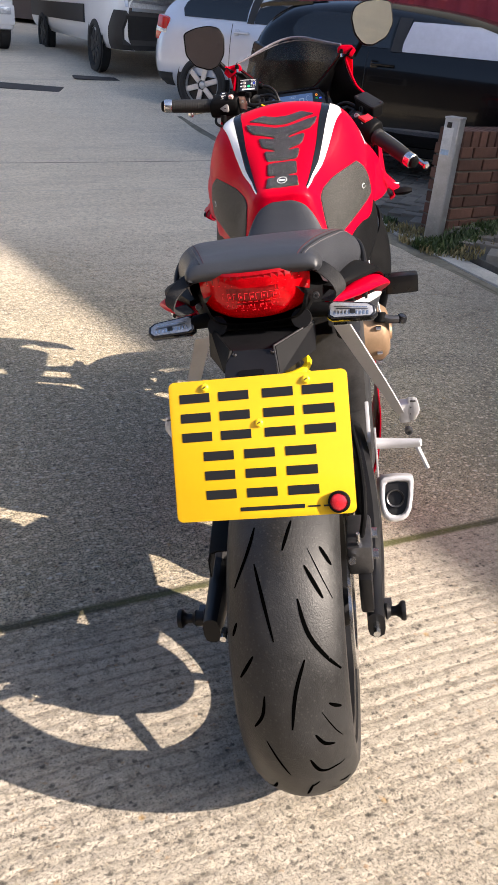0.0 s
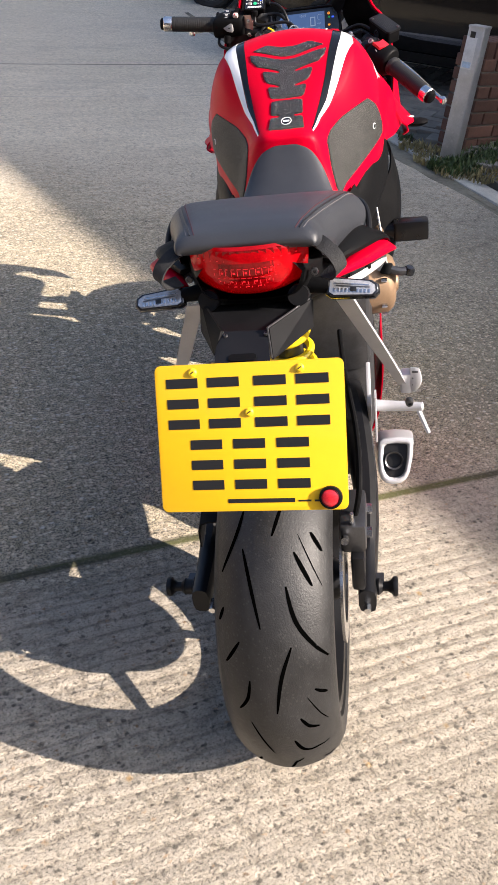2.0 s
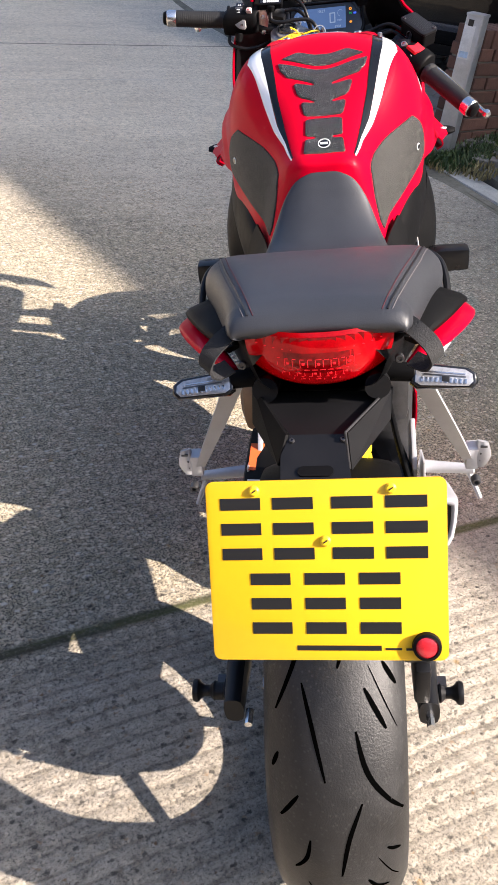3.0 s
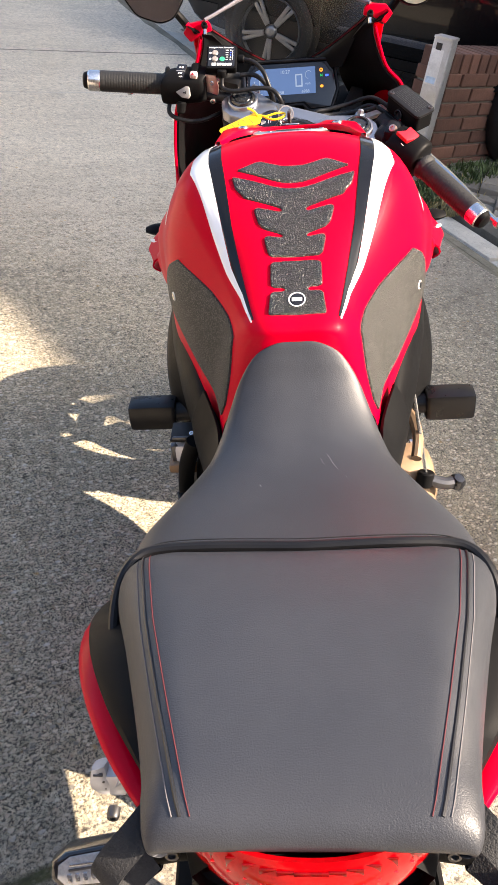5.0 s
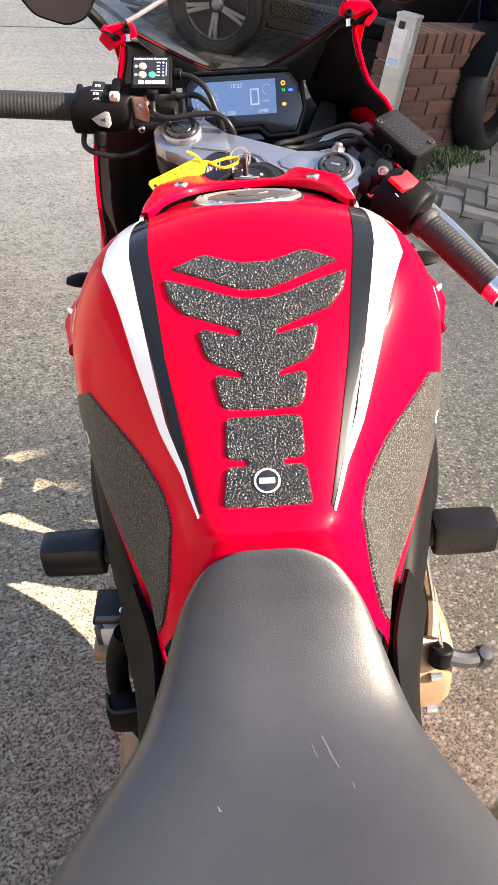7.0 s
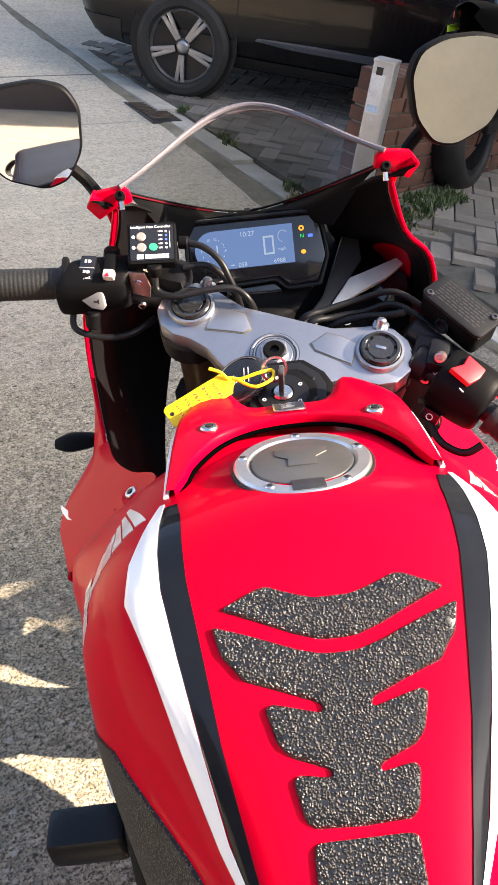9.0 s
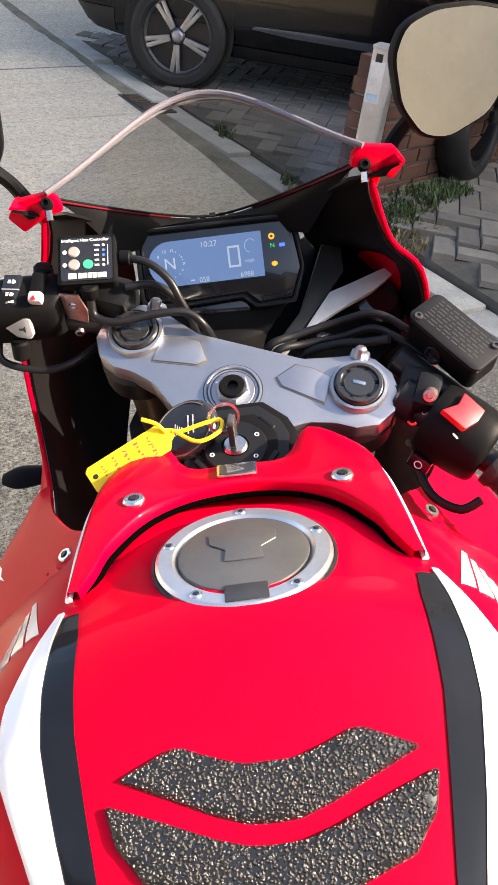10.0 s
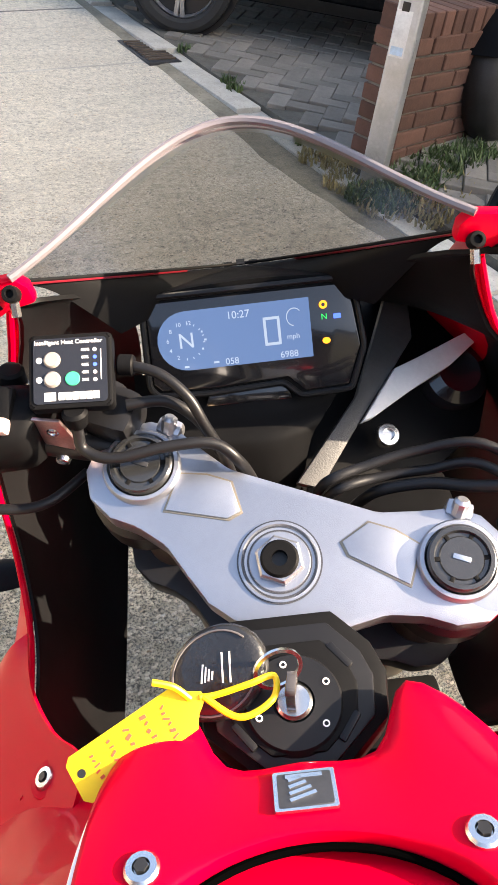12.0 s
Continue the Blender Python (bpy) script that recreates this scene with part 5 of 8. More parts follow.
BOBBIN = mat("black_nylon", (0.006, 0.006, 0.007), 0.3, noise_scale=30, vary=0.2, rough_vary=0.05, spec=0.35)
for s in SIDES:
    part("frame_spar", skin([flip(r, s) for r in ([(.085, .47, .71), (.108, .47, .71), (.110, .47, .65), (.09, .47, .65)], [(.10, .58, .765), (.124, .58, .76), (.126, .58, .69), (.10, .58, .69)], [(.135, .74, .835), (.164, .74, .825), (.174, .74, .74), (.14, .74, .74)], [(.15, .88, .87), (.188, .88, .85), (.195, .88, .77), (.15, .88, .77)], [(.12, 1.04, .88), (.165, 1.04, .87), (.17, 1.04, .80), (.11, 1.04, .80)])], 4, 5, closed=True, cap=True), BLACK, bike, "black frame cover with carbon-like texture")
    part("side_cover", skin([flip(r, s) for r in ([(.098, .50, .80), (.117, .49, .75), (.112, .48, .67)], [(.105, .56, .80), (.127, .555, .75), (.118, .54, .67)], [(.125, .62, .815), (.146, .62, .76), (.136, .61, .68)])], 4, 4, thick=.004), BLACK, bike, "black side cover")
    sl = part("frame_slider", skin([flip([(x, .835 + a * k, .640 + b * k) for a, b in ((-.021, .016), (-.014, .023), (.014, .023), (.021, .016), (.021, -.016), (.014, -.023), (-.014, -.023), (-.021, -.016))], s) for x, k in ((.205, .9), (.212, 1.0), (.25, 1.0), (.278, .98), (.283, .88))], 2, 2, closed=True, cap=True), BOBBIN, bike, "black crash protection bobbin")
    part("slider_neck", rod((s * .14, .835, .640), (s * .208, .835, .640), .017, None, 16), BLACK_SATIN, sl)
for s in SIDES:
    part("lower_cover", skin([flip(r, s) for r in ([(.196, 1.03, .80), (.215, 1.02, .72), (.212, 1.0, .62), (.19, .98, .50)], [(.205, .96, .79), (.224, .94, .72), (.222, .91, .63), (.195, .90, .52)], [(.198, .88, .76), (.212, .87, .70), (.208, .85, .645), (.185, .84, .56)], [(.165, .80, .75), (.165, .79, .69), (.16, .79, .64), (.15, .79, .57)], [(.13, .72, .74), (.13, .72, .69), (.13, .72, .64), (.12, .72, .57)])], 4, 4, thick=.004), BLACK, bike, "black lower side cover", sharp=60)
part("subframe", join(rod((.06, .45, .72), (.06, -.02, .86), .014), rod((-.06, .45, .72), (-.06, -.02, .86), .014)), BLACK_SATIN, bike, "black tubular subframe")
part("battery_box", box((0, .33, .785), (.12, .18, .05), .015), BLACK, bike, "black under-seat box")
part("side_stand", tube([(-.12, .62, .25), (-.20, .58, .16), (-.262, .53, .062)], .011), BLACK_SATIN, bike, "black side stand, folded out")
part("belly_pan", skin([both([(0, y, .14), (.10, y, .15), (.15, y, .22), (.17, y, .34), (.17, y, .42)]) for y in (.66, .74, .86, 1.0)], 4, 4, thick=.003), RED, bike, "red lower fairing")


# ---- steering head: its own frame, turned to the right ----
STEER = Matrix.Translation((0, 1.123, 1.015)) @ Matrix.Rotation(radians(25.5), 4, "X") @ Matrix.Rotation(radians(-24), 4, "Z")


def spart(name, bm, material, parent, label="", sharp=35.0):
    return part(name, moved(bm, STEER), material, parent, label, sharp)


half = [(0, .050), (.05, .050), (.078, .060), (.095, .0675), (.112, .067), (.130, .057), (.1405, .040), (.141, .020), (.131, .003), (.113, -.0055), (.094, -.006), (.072, -.012), (.052, -.026), (.034, -.038), (.016, -.043), (0, -.044)]
outline = half + [(-x, y) for x, y in half[-2:0:-1]]
CLAMP = Matrix.Translation((0, .005, -.009))


def cpart(name, bm, material, parent, label="", sharp=35.0):
    return part(name, moved(bm, STEER @ CLAMP), material, parent, label, sharp)


clamp = cpart("triple_clamp", slab(outline, .026, pose(0, 0, -.026), .0035), ALU, bike, "brushed silver top fork clamp")
STEM = Matrix.Diagonal((.84, .84, .84, 1))
cpart("stem_recess", lathe([(.0305, .0004), (.0305, .0022), (.0285, .0024), (.0275, .0010), (.0262, .0006), (.020, .0006)], STEM, 48), ALU, clamp, "turned ring round the stem nut")
for r in (.0312, .0268, .0236):
    cpart("ring_groove", lathe([(r - .0006, .0004), (r - .0006, .0012), (r + .0006, .0012), (r + .0006, .0004)], STEM, 48), DARK_STEEL, clamp)
cpart("stem_washer", lathe([(.0, .0018), (.0225, .0018), (.0235, .0006)], STEM, 40), ALU, clamp)
cpart("stem_nut", lathe([(.0095, .009), (.0170, .009), (.0190, .0072), (.0190, .001)], STEM, 6), ALU, clamp, "hexagonal stem nut")
cpart("stem_plug", lathe([(.0060, .004), (.0060, .0120), (.0125, .0120), (.0142, .0102), (.0142, .002)], STEM, 32), BLACK, clamp, "black plug with a dark hole")
cpart("stem_hole", lathe([(0, .005), (.0061, .005)], STEM, 24), INK, clamp)
RELIEF_EDGE = mat("relief_edge", (0.30, 0.25, 0.18), 0.35, metal=0.9)
FORK_CAP = mat("dark_fork_cap", (0.075, 0.077, 0.08), 0.24, metal=0.8, noise_scale=30, vary=0.2)
FORK_TUBE = mat("bronze_fork", (0.12, 0.09, 0.06), 0.35, metal=0.7, noise_scale=10, vary=0.2)
for s in SIDES:
    chev = [(.0335, .0285), (.046, .0455), (.0625, .0455), (.0800, .0410), (.0800, .0150), (.0560, .0190), (.0400, .0215)]
    out = [(s * x, y - .005) for x, y in chev][::-s]
    cpart("clamp_relief", slab([(s * (.059 + (abs(x) - .059) * 1.07), .027 + (y - .027) * 1.10) for x, y in out], .0010, pose(0, 0, -.0004), .0002), RELIEF_EDGE, clamp, "shadowed rim of the raised chevron")
    cpart("clamp_relief", slab(out, .0020, pose(0, 0, -.0002), .0007), ALU, clamp, "raised chevron on the clamp")
    at = pose(s * .105, .033, .001)
    fc = cpart("fork_cap", lathe([(0, .0085), (.0130, .0085), (.0138, .0075), (.0160, .0075), (.0170, .0100), (.0195, .0098), (.0208, .0075), (.0212, -.002)], at, 44), FORK_CAP, bike, "dark knurled fork cap in a silver clamp")
    cpart("cap_collar", lathe([(.0216, -.002), (.0216, .0050), (.0222, .0058), (.0246, .0055), (.0258, .0035), (.0260, -.003)], at, 44), ALU, fc, "silver collar")
    cpart("cap_mark", box((s * .105, .033, .0097), (.011, .0032, .001), .0003), STEEL if s > 0 else DARK_STEEL, fc)
    for k in range(6):
        a = radians(60 * k + 20)
        cpart("cap_notch", box((0, 0, 0), (.0048, .0028, .0026), .0006, pose(s * .105 + .0150 * math.cos(a), .033 + .0150 * math.sin(a), .0082, 0, 0, math.degrees(a))), BLACK, fc)
    cpart("pinch_bolt", join(rod((s * .098, .062, -.002), (s * .098, .070, .009), .0055, None, 10, .002), box((s * .098, .066, -.004), (.018, .012, .014), .004)), ALU, clamp, "silver pinch lug and bolt")
    cpart("fork_tube", join(rod((s * .105, .033, -.004), (s * .105, .033, -.42), .0250, None, 24), rod((s * .105, .033, -.42), (s * .105, .033, -.83), .021, None, 24)), FORK_TUBE, bike, "dark bronze fork tube")
spart("lower_clamp", slab(outline, .035, pose(0, 0, -.21), .004), BLACK_SATIN, bike, "black lower fork clamp")
spart("headstock", rod((0, 0, -.03), (0, 0, -.18), .030, None, 24), BLACK_SATIN, bike, "black steering head tube")

# front wheel and mudguard
FW = STEER @ Matrix.Translation((0, .045, -.80)) @ Matrix.Rotation(radians(90), 4, "Y")
fw = part("front_wheel", lathe([(.205, -.048), (.218, -.050), (.222, -.045), (.200, -.03), (.196, 0), (.200, .03), (.222, .045), (.218, .050), (.205, .048), (.188, .03), (.186, 0), (.188, -.03)], FW, 48, closed=True), BLACK_SATIN, bike, "black cast front wheel")
part("tyre", lathe(tyre(.298, .120, .216), FW, 64), RUBBER, fw, "black sport tyre", sharp=60)
for k in range(5):
    a = radians(72 * k)
    part("spoke", rod(FW @ V(.03 * math.cos(a), .03 * math.sin(a), 0), FW @ V(.196 * math.cos(a), .196 * math.sin(a), 0), .016, .011, 10), BLACK_SATIN, fw)
for z in (-.062, .062):
    part("brake_disc", lathe([(.105, z - .0025), (.155, z - .0025), (.155, z + .0025), (.105, z + .0025)], FW, 48, closed=True), STEEL, fw, "steel front brake disc")
mg = []
for a in range(-30, 111, 20):
    c, sn = math.cos(radians(a)), math.sin(radians(a))
    mg.append([tuple(STEER @ V(x, .045 - r * c, -.80 + r * sn)) for x, r in ((-.07, .285), (-.062, .312), (-.035, .325), (0, .330), (.035, .325), (.062, .312), (.07, .285))])
part("front_mudguard", skin(mg, 2, 3, thick=.003), RED, bike, "red front mudguard")

# handlebars
for s in SIDES:
    p_grip, p_end = (V(-.243, .022, .004), V(-.366, -.038, .026)) if s < 0 else (V(.2325, .003, -.020), V(.350, -.066, -.031))
    way = (p_end - p_grip).normalized()
    bar = spart("handlebar", join(rod(V(s * .128, .050, -.020), p_grip, .011, None, 14), rod(p_grip, p_end, .011, None, 14), rod((s * .105, .031, -.028), (s * .105, .031, -.062), .036, None, 24, .004), box((s * .125, .038, -.030), (.036, .034, .034), .008)), BLACK_SATIN, bike, "black clip-on handlebar")
    L = (p_end - p_grip).length - .022
    n = 22
    prof = [(0, -.002), (.0195, -.002), (.0198, .005), (.0172, .008)]
    for k in range(n):
        h0 = .010 + (L - .014) * k / n
        prof += [(.0168, h0), (.0172, h0 + .0012), (.0172, h0 + (L - .014) / n - .001)]
    prof += [(.0168, L), (0, L)]
    spart("grip", lathe(prof, align(p_grip, p_end), 28), GRIP, bar, "ribbed black rubber heated grip", sharp=50)
    e0 = p_grip + way * L
    spart("bar_end", lathe([(0, .0), (.0165, 0), (.0172, .002), (.0172, .019), (.0155, .021)], align(e0, p_end), 28), STEEL, bar, "polished steel bar end weight")
    spart("bar_end_cap", lathe([(0, .030), (.009, .030), (.0125, .028), (.0150, .021)], align(e0, p_end), 24), BLACK, bar, "black bar end cap")
    # levers
    lp = [(.165, .062, -.030), (.205, .058, -.036), (.270, .026, -.044), (.340, -.022, -.050), (.374, -.044, -.052)] if s > 0 else [(-.150, .074, -.014), (-.190, .084, -.020), (-.260, .066, -.030), (-.335, .032, -.036)]
    lev = spart("lever", tube(lp, .0065, 8, 5, .005), STEEL, bar, "bright alloy control lever with ball end")
    spart("lever_ball", lathe([(0, -.009), (.006, -.007), (.009, 0), (.006, .007), (0, .009)], Matrix.Translation(lp[-1]), 16), STEEL, lev)
    spart("lever_perch", join(box((s * .152, .056 if s > 0 else .076, -.018), (.030, .034, .028), .007), rod((s * .140, .046 if s > 0 else .070, -.018), (s * .160, .040 if s > 0 else .064, -.018), .019, None, 20, .003)), BLACK_SATIN, bar, "black lever perch clamp")

# left switch block
def words(text, size, m, material, parent, name="lettering"):
    """Raised lettering with the built-in font, as a mesh."""
    cu = bpy.data.curves.new(name, "FONT")
    cu.body, cu.size, cu.align_x, cu.align_y, cu.extrude = text, size, "CENTER", "CENTER", 0.0002
    tmp = bpy.data.objects.new("tmp", cu)
    scene.collection.objects.link(tmp)
    me = bpy.data.meshes.new_from_object(tmp.evaluated_get(bpy.context.evaluated_depsgraph_get()))
    bpy.data.objects.remove(tmp)
    bpy.data.curves.remove(cu)
    me.transform(m)
    me.materials.append(material)
    ob = new(name, me)
    ob.parent = parent
    return ob


lsw = spart("switch_block", skin([[(x, .027 + .42 * (x + .204) + a * k, .005 + b * k) for a, b in ((-.020, .018), (.000, .0265), (.024, .021), (.028, -.012), (.004, -.026), (-.022, -.016))] for x, k in ((-.240, .82), (-.236, 1.0), (-.21, 1.05), (-.178, 1.0), (-.171, .85))], 3, 3, closed=True, cap=True), BLACK, bike, "black handlebar switch block with grey and white buttons")
spart("switch_flange", lathe([(.012, -.004), (.026, -.004), (.0285, -.002), (.0285, .002), (.026, .004), (.012, .004)], align(V(-.243, .022, .004), V(-.366, -.038, .026)), 32, closed=True), BLACK, lsw, "round black flange beside the grip")
LS = pose(-.206, .0245, .0300, 10, -2, 12)
spart("beam_switch", box((0, 0, 0), (.017, .030, .006), .002, LS @ pose(-.008, .005, 0)), BLACK_GLOSS, lsw, "rocker switch")
spart("beam_switch", box((0, 0, 0), (.0165, .0013, .0066), .0004, LS @ pose(-.008, .005, 0)), GREY_BUTTON, lsw)
for k in range(2):
    spart("print_bar", join(slab([(-.0008, -.0018), (.0010, -.0018), (.0024, -.0008), (.0024, .0008), (.0010, .0018), (-.0008, .0018)], .0006, LS @ pose(-.0065, .0125 - k * .0125, .0030)), *[box((0, 0, 0), (.0026, .0006, .0006), m=LS @ pose(-.0100, .0138 - k * .0125 - j * .0013, .0033)) for j in range(3)]), WHITE_PLASTIC, lsw)
words("PASS", .0036, STEER @ LS @ pose(-.006, -.0076, .0032, 0, 0, 8), WHITE_PLASTIC, lsw)
spart("print_bar", box((0, 0, 0), (.0030, .0016, .0006), m=LS @ pose(-.0135, -.0086, .0030, 0, 0, 12)), WHITE_PLASTIC, lsw)
spart("switch_hump", box((0, 0, 0), (.014, .022, .008), .003, LS @ pose(.0165, .012, .000)), BLACK, lsw)
spart("indicator_button", box((0, 0, 0), (.0125, .0105, .010), .0030, LS @ pose(.0175, -.003, .003)), mat("white_pink_button", (0.62, 0.48, 0.44), 0.45), lsw, "white indicator switch")
spart("button_mark", slab([(-.0026, -.0018), (.0026, -.0018), (0, .0026)], .0006, LS @ pose(.0170, -.0050, .0078)), RED_SWITCH, lsw)
HN = pose(-.2000, .0040, .0120, 52, -4, 12)
spart("horn_button", slab([(-.016, .001), (.004, .0095), (.0095, .0085), (.0115, -.006), (.008, -.0105), (-.004, -.0085)], .006, HN @ pose(0, 0, -.003), .0015), GREY_BUTTON, lsw, "light grey horn button")
spart("button_mark", slab([(-.003, -.001), (.0005, -.001), (.003, -.003), (.003, .003), (.0005, .001), (-.003, .001)], .0006, HN @ pose(.002, -.001, .003)), INK, lsw)
spart("switch_boss", rod((-.206, .000, -.006), (-.205, -.010, -.022), .0085, .0075, 14, .002), BLACK, lsw)
spart("choke_knob", rod((-.206, .064, .008), (-.206, .069, .020), .0100, .0090, 18, .002), BLACK, lsw, "small black knob")

# heated grip controller
HB = pose(-.1555, .070, .0390, 12, 3, 22) @ Matrix.Diagonal((.93, .93, 1, 1))
hb = spart("heat_controller", slab(rounded(.056, .052, .004), .013, HB @ pose(0, 0, -.0065), .0022), BLACK, bike, "black heated-grip control box with silver buttons")
spart("controller_face", slab(rounded(.049, .045, .003), .0006, HB @ pose(0, 0, .0066)), BLACK_GLOSS, hb)
for y in (.0075, -.006):
    spart("button", lathe([(0, .0018), (.0045, .0018), (.0056, .0008), (.0058, 0)], HB @ pose(-.012, y, .007), 20), mat("silver_button", (0.34, 0.31, 0.28), 0.5, metal=0.5), hb, "round silver button")
    spart("print_dot", lathe([(0, .0004), (.0021, .0004), (.0022, 0)], HB @ pose(-.0205, y, .0071), 12), WHITE_PLASTIC, hb)
spart("power_button", lathe([(0, .0008), (.0046, .0008), (.005, 0)], HB @ pose(.0015, -.006, .0071), 20), mat("green_button", (0.03, 0.42, 0.18), 0.45), hb, "green power button")


words("Intelligent Heat Controller", .0042, STEER @ HB @ pose(-.001, .0195, .0074), WHITE_PLASTIC, hb)
for k in range(6):
    spart("maker_bar", box((0, 0, 0), (.0038, .0052, .0005), m=HB @ pose(-.006 + k * .0046, -.0178, .0073)), WHITE_PLASTIC, hb)
spart("maker_bar", box((0, 0, 0), (.0075, .0058, .0005), m=HB @ pose(-.0135, -.0178, .0073)), WHITE_PLASTIC, hb)
for k, tx in enumerate(("100%", "80%", "60%", "40%", "20%")):
    words(tx, .0028, STEER @ HB @ pose(.010, .0135 - k * .0052, .0074), WHITE_PLASTIC, hb)
    spart("level_dot", lathe([(0, .0004), (.0013, .0004), (.0014, 0)], HB @ pose(.0165, .0135 - k * .0052, .0071), 10), WHITE_PLASTIC if k not in (1, 2) else LED_BLUE, hb)
spart("level_line", box((0, 0, 0), (.0006, .021, .0004), m=HB @ pose(.0205, .003, .0073)), WHITE_PLASTIC, hb)
BRACKET = pose(-.1632, .0375, .003, 84, 0, 12)
spart("controller_bracket", slab([(-.0125, .026), (.0085, .026), (.0130, .006), (.0085, -.022), (.001, -.027), (-.0065, -.021)], .0025, BRACKET, .0006), mat("bracket_steel", (0.50, 0.36, 0.34), 0.36, metal=0.9, noise_scale=60, vary=0.35), hb, "bare steel bracket")
for dy, r in ((.012, .0042), (-.019, .0052)):
    spart("bracket_bolt", bolt(tuple(BRACKET @ V(.001, dy, .0025)), tuple(BRACKET.to_3x3() @ V(0, 0, 1)), r, .0012 if dy > 0 else .006), STEEL, hb)
spart("clutch_perch", box((-.134, .066, -.004), (.034, .034, .036), .009), BLACK_SATIN, bike, "black clutch perch")
# cables from the controller and switches
hoses = [
    ("controller_cable", [(-.1445, .0450, .036), (-.1425, .0385, .024), (-.1373, .0313, .015), (-.1179, .0321, .013), (-.0885, .0494, .013), (-.0618, .0617, .009), (-.0429, .0592, -.006), (-.036, .062, -.05)], .0046, "thick black cable with a moulded plug"),
    ("clutch_hose", [(-.1295, .0869, .034), (-.1055, .0877, .034), (-.0843, .081, .026), (-.0711, .0716, .012), (-.0603, .0660, -.012), (-.056, .068, -.06)], .0044, "black control cable"),
    ("clutch_cable", [(-.1223, .0672, .018), (-.0996, .0781, .016), (-.0795, .0765, .006), (-.0660, .0715, -.014), (-.060, .072, -.06)], .0048, "black control cable"),
    ("switch_loom", [(-.232, .004, -.014), (-.2268, -.0131, -.022), (-.2138, -.0149, -.030), (-.1872, -.0088, -.035), (-.1652, .0044, -.035), (-.1507, .0331, -.040)], .0045, "black switch cable"),
    ("throttle_cable", [(.150, .108, -.020), (.1029, .1200, -.010), (.063, .1080, -.024), (.0333, .0890, -.028), (.0122, .0720, -.030), (.004, .075, -.08)], .0044, "black throttle cable"),
    ("throttle_cable", [(.155, .095, -.024), (.1064, .1083, -.016), (.0741, .1000, -.030), (.0432, .0860, -.034), (.0201, .0690, -.032), (.010, .070, -.08)], .0044, "black throttle cable"),
    ("brake_line", [(.1190, .0921, -.004), (.100, .0900, -.014), (.075, .088, -.024), (.045, .078, -.040), (.03, .075, -.09)], .0050, "black brake hose"),
    ("grip_lead", [(.2283, -.0258, -.032), (.2141, -.0345, -.042), (.1903, -.0262, -.048), (.1727, -.0045, -.048), (.1657, .0142, -.044), (.160, .030, -.07)], .0050, "black heated grip lead"),
]
for nm, pts, r, lb in hoses:
    spart(nm, tube(pts, r * .82, 14, 7), BLACK_SATIN, bike, lb)
spart("cable_plug", rod((-.1450, .0470, .038), (-.1435, .0420, .026), .0085, .007, 12, .002), BLACK, hb, "moulded cable plug")
spart("cable_nut", rod((-.1320, .0860, .034), (-.1220, .0885, .034), .0070, None, 12, .001), BLACK, hb)

# right switch block, throttle housing and brake reservoir
RIGHT = pose(.196, .024, -.020, 0, 4, -20) @ Matrix.Translation((-.2, -.010, -.004))


def rpart(name, bm, material, parent, label=""):
    return spart(name, moved(bm, RIGHT), material, parent, label)


rsw = rpart("switch_block", skin([[(x, .010 + a * k, .004 + b * k) for a, b in ((-.024, .018), (.004, .030), (.028, .018), (.028, -.016), (.004, -.030), (-.026, -.018))] for x, k in ((.172, .82), (.176, 1.0), (.205, 1.06), (.226, .98), (.231, .80))], 3, 3, closed=True, cap=True), BLACK, bike, "black handlebar switch block with a red engine stop switch")
RS = pose(.196, .012, .034, -10, 6, -12)
rpart("stop_switch", slab([(-.013, -.016), (.011, -.013), (.013, .002), (.010, .015), (-.012, .013), (-.008, .0)], .007, RS @ pose(0, 0, -.002), .0015), RED_SWITCH, rsw, "red engine stop switch")
rpart("print_ring", lathe([(.0022, 0), (.0022, .0005), (.0029, .0005), (.0029, 0)], RS @ pose(.010, -.021, -.001, -40, 0, 0), 16), WHITE_PLASTIC, rsw)
rpart("print_ring", lathe([(.0022, 0), (.0022, .0005), (.0029, .0005), (.0029, 0)], RS @ pose(.018, .008, .001, 0, 20, 0), 16), WHITE_PLASTIC, rsw)
rpart("starter_button", box((0, 0, 0), (.020, .014, .008), .002, pose(.188, -.022, -.018, 60, 0, 0)), BLACK_GLOSS, rsw, "black starter button")
rpart("print_ring", lathe([(.003, 0), (.003, .0006), (.0038, .0006), (.0038, 0)], pose(.188, -.026, -.0155, 60, 0, 0), 16), WHITE_PLASTIC, rsw)
RES = pose(.1735, .1015, .0110, -4, 0, -32) @ Matrix.Diagonal((.90, .76, .88, 1))
res = spart("brake_reservoir", slab(rounded(.086, .048, .008), .030, RES @ pose(0, 0, -.030), .003), BLACK, bike, "black brake fluid reservoir with embossed lid")
spart("reservoir_lid", slab(rounded(.090, .052, .009), .006, RES, .002), BLACK_SATIN, res)
EMBOSS = mat("grey_emboss", (0.045, 0.045, 0.045), 0.5)
re_ = random.Random(21)
for k in range(8):
    x = -.034
    while x < .032:
        w = re_.uniform(.003, .009)
        spart("print_bar", box((0, 0, 0), (w, .0011, .0003), m=RES @ pose(x + w / 2, .019 - k * .0048, .0061)), EMBOSS, res)
        x += w + .0024
for x in (-.036, .036):
    spart("lid_screw", bolt(tuple(RES @ V(x, .018 * (1 if x > 0 else -1), .006)), tuple(RES.to_3x3() @ V(0, 0, 1)), .004, .002), DARK_STEEL, res)
